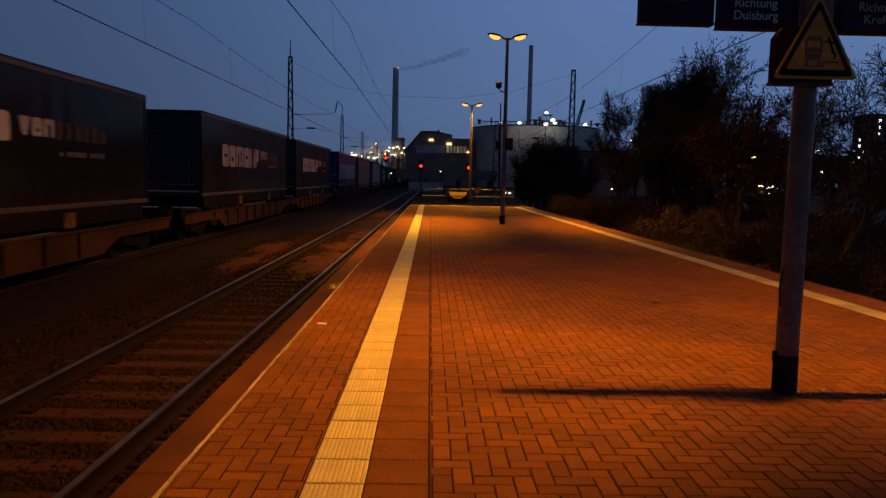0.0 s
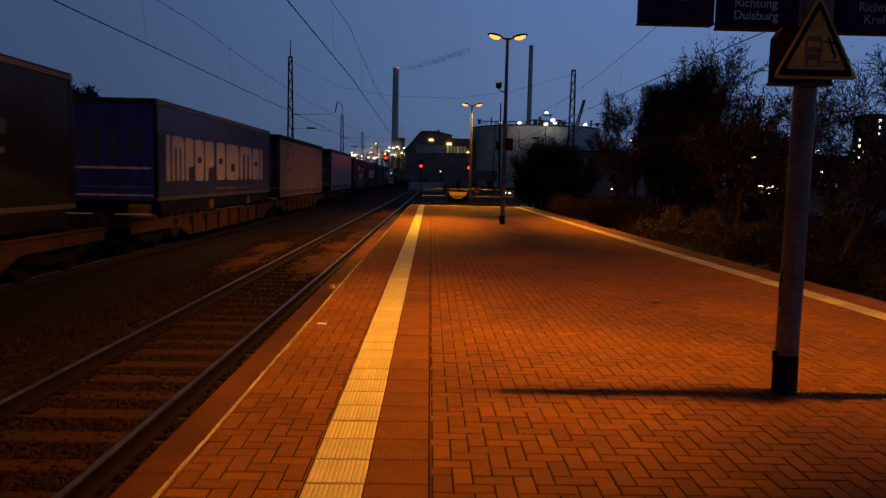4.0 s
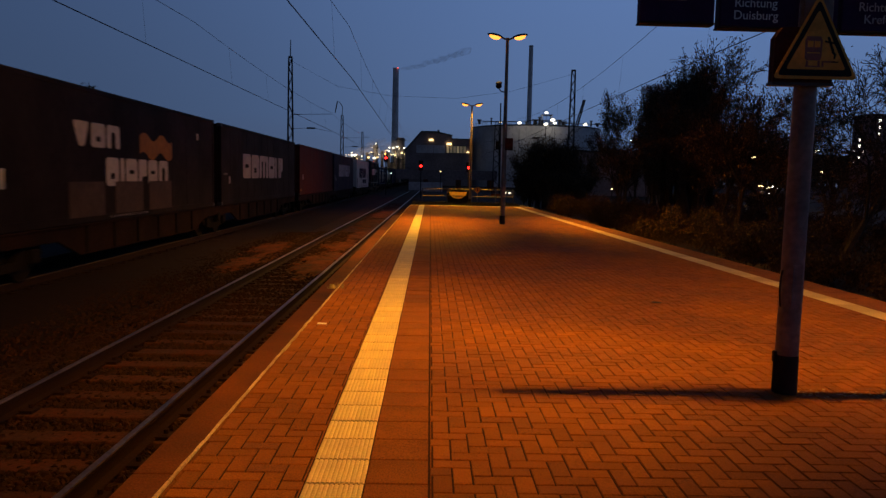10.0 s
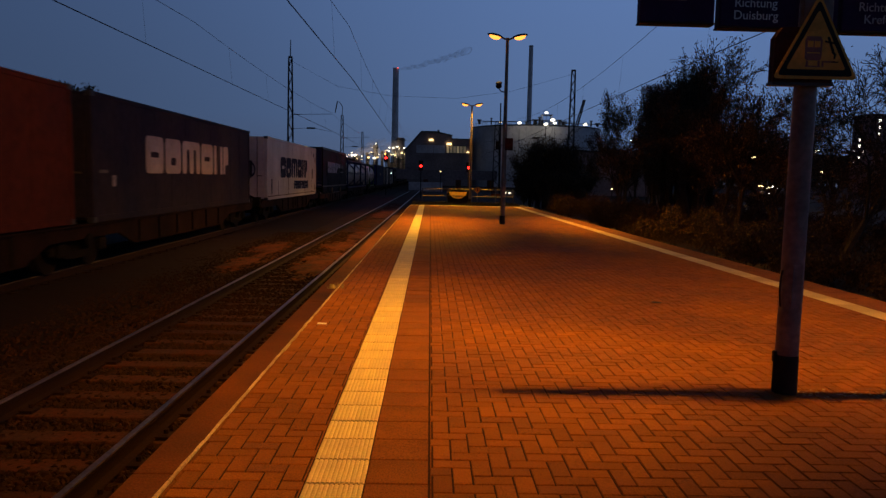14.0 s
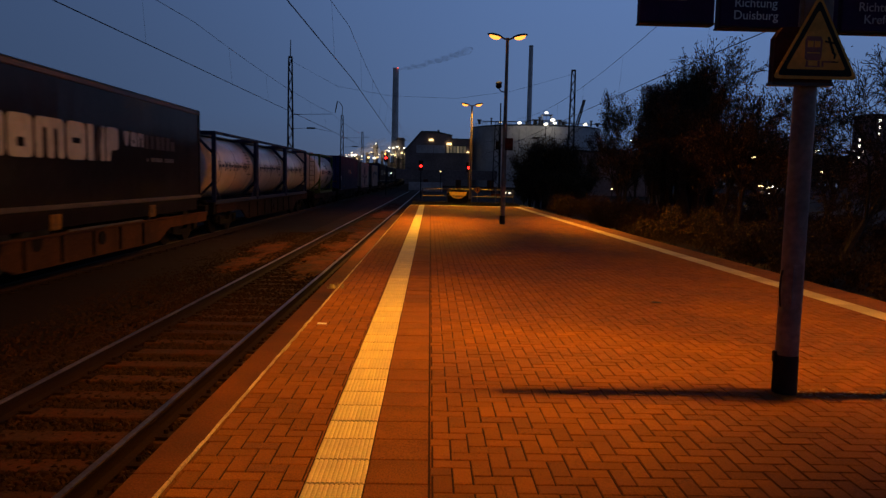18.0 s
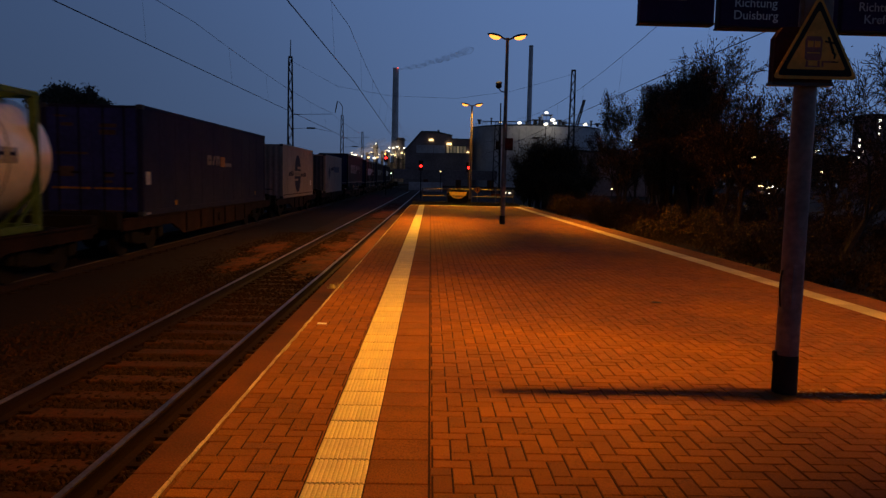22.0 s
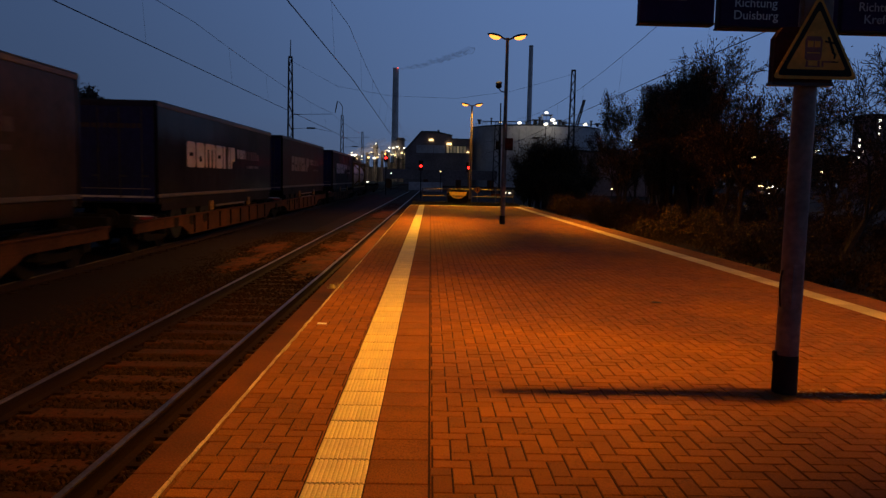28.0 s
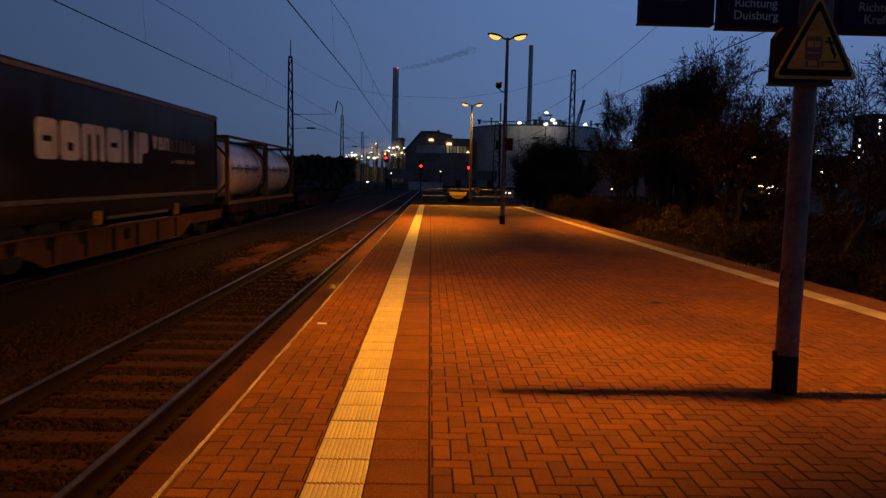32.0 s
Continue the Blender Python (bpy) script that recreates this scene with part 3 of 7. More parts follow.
def plate_mesh(outlines, face, y0, z0, w, h, material):
    """One flat raised mark with rounded corners on the side at x = face."""
    c = bpy.data.curves.new("logo_shape", "CURVE")
    c.dimensions, c.fill_mode, c.extrude = "2D", "BOTH", 0.004
    for k, pts in enumerate(outlines):
        pts = softened([(u * w, v * h) for u, v in pts], 0.20 * min(w, h) if k == 0 else 0.06 * min(w, h))
        sp = c.splines.new("POLY")
        sp.points.add(len(pts) - 1)
        for q, (u, v) in zip(sp.points, pts):
            q.co = (u, v, 0, 1)
        sp.use_cyclic_u = True
    o = bpy.data.objects.new("logo_shape", c)
    me = bpy.data.meshes.new_from_object(o)
    bpy.data.objects.remove(o)
    me.transform(Matrix(((0, 0, 1, face), (1, 0, 0, y0), (0, 1, 0, z0), (0, 0, 0, 1))))
    me.materials.clear()
    me.materials.append(material)
    return me


def marks(t, material, label, face, y0, z0, z1, seq, gap=0.12):
    """Plain marks in a row on the side at x = face, each a part. seq: (shape, width in metres)."""
    y = y0
    for shape, w in seq:
        ob = new("logo_shape", plate_mesh(shape, face, y, z0, w, z1 - z0, material))
        ob.parent = t
        tagged(ob, label)
        y += w + gap


def small_marks(t, bm, material, label="faded small marks"):
    tagged(part("marking", bm, material, t, label), kind="stuff")


def bars_row(bm, face, y0, y1, z0, z1, n, seed):
    rng = random.Random(seed)
    w = (y1 - y0) / n
    for i in range(n):
        if rng.random() < 0.88:
            box(bm, face - 0.002, face + 0.005, y0 + i * w, y0 + (i + rng.uniform(0.6, 0.85)) * w, z0, z1 - (z1 - z0) * rng.choice((0, 0, .25)))
    return bm


def end_bars(bm, x0, x1, z0, z1, n, seed, y=-0.004):
    rng = random.Random(seed)
    w = (x1 - x0) / n
    for i in range(n):
        box(bm, x0 + i * w, x0 + (i + rng.uniform(.6, .85)) * w, y - 0.004, y + 0.003, z0, z1)
    return bm


def curtain_side(side, y0, y1, z0, z1, seed):
    """A slack curtain with shallow vertical folds."""
    bm = B()
    ny, nz = 90, 6
    rows = []
    for i in range(ny + 1):
        y = y0 + (y1 - y0) * i / ny
        col = []
        for k in range(nz + 1):
            z = z0 + (z1 - z0) * k / nz
            f = math.sin(math.pi * k / nz)
            x = side * (1.245 + f * 0.010 * noise.noise((y * 2.1 + seed, z * 0.25, seed)) + 0.0012 * math.sin(y * 9.2))
            col.append(bm.verts.new((x, y, z)))
        rows.append(col)
    for r, q in zip(rows, rows[1:]):
        for k in range(nz):
            bm.faces.new((r[k], q[k], q[k + 1], r[k + 1]) if side > 0 else (r[k], r[k + 1], q[k + 1], q[k]))
    return bm


def road_wheels(t, ys):
    bm = rod(B(), (-0.19, 0, 0), (0.19, 0, 0), 0.50, n=24)
    me = mesh_of("tyre", bm, M_TYRE, True)
    bm = rod(B(), (0.12, 0, 0), (0.205, 0, 0), 0.28, 0.2, n=18)
    hub = mesh_of("rim", bm, M_BOGIE, True)
    for y in ys:
        for sx in (-1, 1):
            w = share("wheel", me, t, pose(sx * 1.02, y, 0.77, 0, 0, 0 if sx > 0 else 180))
            share("rim", hub, w, pose(0, 0, 0))


RIDE = {19.72: 0.035, 87.38: 0.03, 274.2: 0.05, 292.1: -0.045, 326.48: -0.015}


def trailer(s0, L, curtain, label, kind):
    t = rolling(thing("semi_trailer", label, "trailer", "loads of the freight train"), s0, RIDE.get(s0, 0.0))
    top = 4.02
    low = 0.13 if s0 > 270 else 0.0
    part("body_frame", box(B(), -1.22, 1.22, 0.02, L - 0.02, 1.30, top - 0.07, 0.02), M_DARK if kind != "white" else M_ALU, t)
    for side in (-1, 1):
        part("curtain", curtain_side(side, 0.09, L - 0.09, 1.42 + low, top - 0.14, s0 * 0.37 + side), curtain, t, smooth=True)
        part("roof_rail", box(B(), side * 1.21, side * 1.275, 0.0, L, top - 0.15, top - 0.045, 0.015), M_ROOFRAIL, t, "roof rail with lamp light in its colour")
        part("side_rail", box(B(), side * 1.20, side * 1.272, 0.0, L, 1.33 + low, 1.425 + low, 0.012), M_ALU if kind != "white" else M_CREAM, t, "dull metal lower side rail")
        for y in (0.0, L - 0.12):
            part("corner_post", box(B(), side * 1.17, side * 1.268, y, y + 0.12, 1.28, top - 0.05, 0.02), M_ALU if kind == "white" else M_CURTAIN, t)
        for y in (4.72, 9.6):
            part("lifting_pad", box(B(), side * 1.20, side * 1.262, y - 0.20, y + 0.20, 0.93, 1.24, 0.012), M_PAD, t, "yellow grab pad")
        if kind != "white":
            part("skirt", box(B(), side * 1.215, side * 1.236, 0.25, L - 0.3, 0.97 + low, 1.325 + low, 0.006), M_CURTAIN, t, "dark side skirt below the curtain")
        guard = part("side_guard", box(B(), side * 1.17, side * 1.215, 5.3, 9.1, 1.02, 1.15, 0.01), M_ALU, t, "dull metal side guard")
        part("guard_rail", box(B(), side * 1.17, side * 1.215, 5.3, 9.1, 0.78, 0.90, 0.01), M_ALU, guard)
        part("mud_flap", box(B(), side * 0.78, side * 1.22, 0.55, 0.60, 0.45, 1.0, 0.005), M_TYRE, t)
        part("landing_leg", box(B(), side * 0.62, side * 0.78, L - 3.0, L - 2.85, 0.65, 1.2, 0.015), M_DARK, t)
    roof = B()
    box(roof, -1.27, 1.27, 0.0, L, top - 0.06, top, 0.03)
    part("roof", roof, M_DARK if kind != "white" else M_BOXBLACK, t)
    ch = B()
    for sx in (-0.45, 0.45):
        box(ch, sx - 0.06, sx + 0.06, 0.3, L - 0.4, 0.92, 1.30, 0.01)
    for k in range(10):
        box(ch, -1.1, 1.1, 0.7 + k * (L - 1.4) / 9 - 0.04, 0.7 + k * (L - 1.4) / 9 + 0.04, 1.16, 1.30)
    part("chassis", ch, M_BOGIE, t)
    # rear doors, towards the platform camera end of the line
    # shade on the first white trailer's doors comes from their darker paint
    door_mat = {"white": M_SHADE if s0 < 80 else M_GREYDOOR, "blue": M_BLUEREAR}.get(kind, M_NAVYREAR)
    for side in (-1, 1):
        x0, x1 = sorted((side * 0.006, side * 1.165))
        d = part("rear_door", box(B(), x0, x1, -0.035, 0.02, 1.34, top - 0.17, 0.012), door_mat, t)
        for bx in (0.28, 0.86):
            lb = rod(B(), (side * bx, -0.055, 1.36), (side * bx, -0.055, top - 0.2), 0.016, n=8)
            box(lb, side * bx - 0.02, side * bx + 0.16 * side, -0.075, -0.05, 2.0, 2.05)
            part("locking_bar", lb, M_DARK if kind != "white" else M_ALU, d, smooth=True)
    if kind == "white":
        part("header_panel", box(B(), -1.2, 1.2, -0.045, -0.03, top - 0.36, top - 0.05, 0.01), M_BOXBLACK, t, "black header panel")
        part("roof_band", box(B(), 1.27, 1.282, 0.0, L, top - 0.24, top - 0.03, 0.004), M_BOXBLACK, t, "black band under the roof edge")
        for x0, x1, za, zb, m in (((-0.95, 0.9, 1.75, 3.05, M_GREYDOOR), (-0.15, 0.45, 2.3, 2.62, M_SHADE), (-0.1, 0.35, 1.5, 1.8, M_BOXBLACK)) if s0 < 80 else ((-1.05, -0.3, 1.55, 1.85, M_SHADE), (-0.1, 0.25, 1.4, 1.75, M_BOXBLACK))):
            part("door_patch", box(B(), x0, x1, -0.05, -0.034, za, zb, 0.004), m, t, "patch of another grey on the rear doors")
    else:
        part("header_panel", box(B(), -1.18, 1.18, -0.03, 0.02, top - 0.165, top - 0.05, 0.01), M_BOXNAVY, t)
    bm = box(B(), -1.20, 1.20, -0.06, 0.06, 0.86, 0.96, 0.012)
    bump = part("bumper", bm, M_ALU, t, "dull metal rear bumper")
    for side in (-1, 1):
        part("tail_light", box(B(), side * 0.78, side * 1.12, -0.075, -0.055, 0.875, 0.945, 0.004), M_RED, bump, "unlit red tail light")
    part("reflector_strip", box(B(), -1.15, 1.15, -0.042, -0.033, 1.45, 1.50), M_PALE, t, "pale reflective strip")
    part("reflector_strip", box(B(), -1.12, 1.12, -0.068, -0.058, 0.955, 0.985), M_WHITE, t, "white reflective strip along the bumper")
    part("reflector_strip", box(B(), -1.05, 1.05, -0.042, -0.033, 1.68, 1.70), M_FADED, t)
    road_wheels(t, (1.45, 2.76, 4.07))
    if kind in ("dark", "brown"):
        a, b, c = (M_PALE, M_DIM, M_FADED) if kind == "dark" else (M_FADED, M_DIM, M_DIM)
        marks(t, a, "pale plain logo shapes", 1.262, 2.30, 2.31, 3.08, ((SLOT, .78), (RING, .78), (COMB, 1.05), (SLOT, .78), (BLOCK, .26)), 0.10)
        marks(t, b, "dim logo shape", 1.262, 6.36, 2.31, 3.08, ((SLANT, .46),), 0.1)
        marks(t, a, "pale plain logo shapes", 1.262, 6.68, 2.31, 3.08, ((BLOCK, .20), (HALF, .62)), 0.08)
        marks(t, a, "pale plain logo shapes", 1.262, 7.86, 2.70, 3.04, ((WEDGE, .36), (RING, .34), (ARCH, .36)), 0.07)
        small_marks(t, bars_row(B(), 1.262, 9.16, 11.3, 2.68, 3.02, 6, 4), b, "dim plain marks")
        small_marks(t, bars_row(B(), 1.262, 9.26, 11.2, 2.36, 2.46, 14, 5), c, "faded small marks")
        small_marks(t, end_bars(B(), -0.9, 0.9, 3.28, 3.40, 12, 8, -0.04), b, "dim marks across the doors")
    if kind == "blue":
        marks(t, M_PALE, "large pale plain logo shapes", 1.262, 0.65, 1.85, 3.12, ((BLOCK, .30), (COMB, 1.0), (HALF, .72), (SLOT, .85), (HALF, .95)), 0.14)
        marks(t, M_PALE, "large pale plain logo shapes", 1.262, 5.32, 1.87, 3.14, ((SLOT, 1.0), (RING, 1.7), (COMB, 1.75), (SLOT, 1.15), (BLOCK, .42)), 0.16)
        small_marks(t, bars_row(B(), 1.262, 5.2, 9.6, 1.55, 1.64, 22, 6), M_FADED, "faded small marks")
        small_marks(t, end_bars(B(), -0.95, 0.95, 2.5, 3.2, 4, 9, -0.04), M_BLUECURTAIN)
        part("reflector_strip", box(B(), -1.1, 1.1, -0.045, -0.034, 2.16, 2.22), M_PALE, t, "pale line across the doors")
        part("tail_plate", box(B(), 0.5, 1.1, -0.05, -0.03, 0.98, 1.25, 0.005), M_PAD, t, "yellow plate")
    if kind == "white":
        y = 11.15 if s0 > 85 else 1.45
        bm = B()
        for (a, b, za, zb) in ((0.0, 0.95, 3.52, 3.68), (0.16, 0.80, 3.36, 3.46), (0.30, 0.66, 3.10, 3.28)):
            box(bm, 1.258, 1.264, y + a, y + b, za, zb)
        prism(bm, [(y + 0.27, 3.1), (y + 0.69, 3.1), (y + 0.48, 2.82)], "x", 1.258, 1.264)
        part("emblem", bm, M_DULLRED, t, "red tapering emblem")
        y = 10.5 if s0 > 85 else 0.9
        small_marks(t, bars_row(B(), 1.262, y, y + 2.2, 2.39, 2.47, 20, 7), M_FADED, "faded small marks")
        n = 29
        st = B()
        box(st, 1.258, 1.27, -0.024, 0.024, 1.02, 1.42)
        box(st, 1.258, 1.285, -0.035, 0.035, 1.20, 1.28, 0.006)
        me = mesh_of("strap", st, M_DARK)
        for i in range(n):
            share("strap", me, t, pose(0, 0.5 + i * (L - 1.0) / (n - 1), 0))
        part("curtain_hem", box(B(), 1.22, 1.256, 0.1, L - 0.1, 1.0, 1.40, 0.008), curtain, t, "hem of the white curtain")
        bm = B()
        box(bm, -0.55, 0.55, -0.045, -0.036, 3.30, 3.42)
        prism(bm, [(-0.3, 3.2), (0.3, 3.2), (0.0, 2.7)], "y", -0.045, -0.036)
        part("emblem", bm, M_DULLRED, t, "red tapering emblem")
        small_marks(t, end_bars(B(), -1.0, 1.0, 2.44, 2.58, 16, 3, -0.04), M_FADED)
    return t


def wave_panel(y0, y1, z0, z1, x, depth=0.036, period=0.278):
    """A corrugated sheet across x, ribs upright."""
    bm = B()
    n = max(2, int((y1 - y0) / period))
    p = (y1 - y0) / n
    prof = []
    for i in range(n):
        y = y0 + i * p
        prof += [(y, 0), (y + p * .25, 0), (y + p * .5, depth), (y + p * .75, depth)]
    prof.append((y1, 0))
    lo = [bm.verts.new((x - d, y, z0)) for y, d in prof]
    hi = [bm.verts.new((x - d, y, z1)) for y, d in prof]
    for i in range(len(prof) - 1):
        bm.faces.new((lo[i], lo[i + 1], hi[i + 1], hi[i]))
    return bm


def freight_container(s0, L, z0, z1, paint, label, ribbed, deco):
    t = rolling(thing("freight_container", label, "container", "loads of the freight train"), s0)
    part("shell", box(B(), -1.20, 1.20, 0.06, L - 0.06, z0 + 0.05, z1 - 0.02, 0.01), paint, t)
    for side in (-1, 1):
        if ribbed:
            bm = wave_panel(0.12, L - 0.12, z0 + 0.14, z1 - 0.1, 1.245)
        else:
            bm = box(B(), 1.20, 1.236, 0.12, L - 0.12, z0 + 0.14, z1 - 0.10, 0.004)
            for k in range(1, int(L / 1.2)):
                part("seam", box(B(), side * 1.234, side * 1.2395, k * 1.2 - 0.012, k * 1.2 + 0.012, z0 + 0.16, z1 - 0.12), paint, t)
        if side < 0:
            bmesh.ops.transform(bm, matrix=Matrix.Diagonal((-1, 1, 1, 1)), verts=bm.verts[:])
            bmesh.ops.reverse_faces(bm, faces=bm.faces[:])
        part("side_wall", bm, paint, t)
        part("top_rail", box(B(), side * 1.19, side * 1.252, 0, L, z1 - 0.11, z1, 0.012), paint, t)
        part("bottom_rail", box(B(), side * 1.19, side * 1.252, 0, L, z0, z0 + 0.15, 0.012), paint, t)
        for y in (0, L - 0.14):
            part("corner_post", box(B(), side * 1.12, side * 1.256, y, y + 0.14, z0 + 0.1, z1 - 0.1, 0.015), paint, t)
            for z in (z0 - 0.006, z1 - 0.112):
                part("corner_casting", box(B(), side * 1.10, side * 1.262, y - 0.006, y + 0.16, z, z + 0.118, 0.012), M_DARK, t)
    if deco in ("globe", "diamond"):
        bm = wave_panel(-1.12, 1.12, z0 + 0.12, z1 - 0.1, 0.0, 0.05, 0.25)
        bmesh.ops.transform(bm, matrix=Matrix.Rotation(radians(-90), 4, "Z") @ Matrix.Translation((0.02, 0, 0)), verts=bm.verts[:])
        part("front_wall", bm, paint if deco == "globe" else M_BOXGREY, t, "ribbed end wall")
        part("end_sill", box(B(), -1.1, 1.1, -0.02, 0.06, z0, z0 + 0.14, 0.01), paint, t)
        part("end_bar", box(B(), -1.05, 0.75, -0.05, -0.02, z0 + 0.42, z0 + 0.47), M_DARK, t)
    else:
        for side in (-1, 1):
            x0, x1 = sorted((side * 0.005, side * 1.11))
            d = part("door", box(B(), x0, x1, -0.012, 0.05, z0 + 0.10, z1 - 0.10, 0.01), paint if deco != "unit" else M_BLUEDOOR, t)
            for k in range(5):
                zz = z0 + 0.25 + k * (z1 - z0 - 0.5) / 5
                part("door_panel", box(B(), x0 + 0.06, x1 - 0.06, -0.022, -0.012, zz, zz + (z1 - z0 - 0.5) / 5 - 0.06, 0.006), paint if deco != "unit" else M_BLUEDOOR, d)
            for bx in (0.30, 0.82):
                lb = rod(B(), (side * bx, -0.045, z0 + 0.05), (side * bx, -0.045, z1 - 0.05), 0.017, n=8)
                box(lb, side * bx, side * (bx + 0.22), -0.06, -0.045, z0 + 1.05, z0 + 1.09)
                part("locking_bar", lb, M_ALU if deco != "unit" else M_BOGIE, d, smooth=True)
    F = 1.246

    def plate(y0, y1, za, zb, m=M_PALE, lab="pale plate"):
        part("plate", box(B(), F - 0.008, F + 0.006, y0, y1, za, zb), m, t, lab)

    if deco == "black":
        marks(t, M_PALE, "pale plain logo shapes", F, 3.98, 2.60, 3.12, ((WEDGE, .70), (RING, .66), (ARCH, .66)), .09)
        marks(t, M_PALE, "pale plain logo shapes", F, 5.45, 1.76, 2.40, ((RING, .66), (BLOCK, .2), (SLOT, .66), (HALF, .5), (SLOT, .62), (ARCH, .66)), .10)
        up = [(7.35 + k * 0.14, 2.98 + 0.10 * math.sin(k * 0.75)) for k in range(17)]
        dn = [(7.35 + k * 0.14, 2.50 + 0.10 * math.sin(k * 0.75 + 0.5)) for k in range(16, -1, -1)]
        bm = prism(B(), up + dn, "x", F - 0.002, F + 0.005)
        part("emblem", bm, M_ORANGE, t, "wavy orange emblem")
        plate(1.32, 1.55, 1.75, 2.1)
        plate(11.75, 11.9, 3.1, 3.3)
        for a in (3.75, 5.9, 7.9):
            plate(a, a + 1.6, 1.12, 1.86, M_DIM, "dim square placard")
        plate(5.6, 7.8, 1.05, 1.10)
        small_marks(t, end_bars(B(), -1.0, 1.0, 2.55, 2.85, 5, 4, -0.03), M_FADED)
        small_marks(t, end_bars(B(), -0.95, 0.95, 3.3, 3.38, 12, 5, -0.03), M_DIM)
        part("plate", box(B(), 0.15, 0.75, -0.035, -0.02, 1.55, 1.65), M_PALE, t)
    if deco in ("word", "wordnavy", "wordwhite"):
        m = M_NAVYLETTER if deco == "wordwhite" else M_PALE
        z = {"word": (1.93, 2.88), "wordnavy": (2.06, 3.02), "wordwhite": (1.96, 2.96)}[deco]
        k = M_DIM if deco != "wordwhite" else M_FRAMEBLUE
        marks(t, m, "large plain logo shapes", F, 2.95, *z, ((SLOT, 1.22), (RING, 1.22), (COMB, 1.6), (SLOT, 1.22), (BLOCK, .28)), 0.14)
        marks(t, k, "dim logo shape", F, 8.98, *z, ((SLANT, .44),), 0.1)
        marks(t, m, "large plain logo shapes", F, 9.30 + 0.18, *z, ((BLOCK, .26), (HALF, .60)), 0.1)
        if deco == "wordwhite":
            marks(t, M_NAVYLETTER, "navy plain marks", F, 6.4, 1.36, 1.80, ((STEP, .46), (RING, .48), (RING, .48), (BLOCK, .16), (STEP, .4), (RING, .48), (RING, .48), (SLOT, .4), (SLOT, .4)), 0.07)
            plate(12.2, 12.5, 1.9, 2.5, M_FADED, "faded placard")
            plate(0.9, 1.02, 1.2, 1.9, M_NAVYLETTER, "dark vent slot")
            for y, za, zb in ((13.28, 2.9, 3.2), (13.05, 1.25, 1.55), (12.7, 3.2, 3.45), (11.9, 3.45, 3.52)):
                plate(y, y + 0.22, za, zb, M_PAD if zb < 3.3 and za > 2 else M_FADED, "small weathered plate")
            for k, y in enumerate((0.16, 2.4, 4.9, 7.3, 9.7, 12.1, 13.5)):
                part("rust_streak", box(B(), F - 0.008, F - 0.003, y, y + 0.05, 1.06, 1.3 + 0.5 * (k % 3)), M_RUST, t, "brown rust streak")
            part("stripe", box(B(), F - 0.004, F + 0.008, 0.1, 13.58, 1.10, 1.13), M_RUST, t, "rusty line along the bottom rail")
            part("unit_grille", box(B(), -0.6, 0.6, -0.05, -0.02, 2.0, 2.7, 0.02), M_DARK, t, "dark cooling unit grille")
            ring = B()
            for j in range(20):
                a0, a1 = j / 20 * 6.283, (j + 1) / 20 * 6.283
                rod(ring, (0.3 + 0.42 * math.cos(a0), -0.06, 2.3 + 0.42 * math.sin(a0)), (0.3 + 0.42 * math.cos(a1), -0.06, 2.3 + 0.42 * math.sin(a1)), 0.03, n=6)
            part("fan_ring", ring, M_NAVYLETTER, t)
        else:
            plate(1.0, 1.16, 1.75, 2.0, M_PALE)
            plate(0.35, 0.75, 2.05, 2.12, M_FADED)
    if deco == "plain":
        plate(1.0, 1.2, 1.85, 2.15)
        plate(0.25, 0.6, 1.2, 1.32, M_PAD, "small yellow plate")
        part("plate", box(B(), -0.1, 0.5, -0.03, -0.02, 1.4, 2.0), M_FADED, t)
    if deco == "unit":
        marks(t, M_FADED, "faded pale marks", F, 5.3, 2.36, 2.68, ((SLOT, .46), (SLANT, .36), (ARCH, .40)), .08)
        plate(6.8, 7.3, 2.32, 2.66, M_ORANGE, "orange mark")
        plate(7.3, 8.1, 2.34, 2.46, M_FADED, "faded pale marks")
        plate(0.22, 0.52, 1.77, 2.10, M_PALE)
        plate(0.2, 0.5, 1.0, 1.06)
        plate(11.6, 11.8, 1.25, 1.4, M_PAD, "small yellow plate")
        plate(2.3, 2.5, 1.18, 1.32, M_PAD, "small yellow plate")
        for x0, x1, za, zb in ((-0.9, -0.6, 3.42, 3.47), (-0.75, -0.45, 3.20, 3.28), (0.2, 0.62, 3.18, 3.27), (0.2, 0.6, 3.00, 3.12), (-0.9, -0.1, 2.50, 2.56), (-0.85, -0.45, 1.95, 2.2), (0.3, 0.55, 1.95, 2.05), (0.3, 0.5, 1.8, 1.86), (-0.8, 0.8, 1.08, 1.11)):
            part("plate", box(B(), x0, x1, -0.034, -0.022, za, zb), M_DIM, t, "dim mark on the doors")
        for x0, x1 in ((-1.0, -0.04), (0.06, 0.98)):
            part("reflector_strip", box(B(), x0, x1, -0.036, -0.022, 1.64, 1.69), M_PAD, t, "dirty orange reflector strip")
    if deco == "globe":
        for za, zb, lo, hi in ((2.557, 3.17, -1, 1), (2.42, 2.557, -1, -.15), (2.33, 2.42, -1, 1), (1.905, 2.04, -1, 1), (1.79, 1.905, .15, 1), (1.19, 1.79, -1, 1)):
            zs = [za + (zb - za) * k / 10 for k in range(11)]
            ws = [0.88 * math.sqrt(max(0.003, 1 - ((z - 2.18) / 0.995) ** 2)) for z in zs]
            pts = [(4.08 + max(-w, lo if lo > -1 else -w), z) for w, z in zip(ws, zs)] + [(4.08 + min(w, hi if hi < 1 else w), z) for w, z in reversed(list(zip(ws, zs)))]
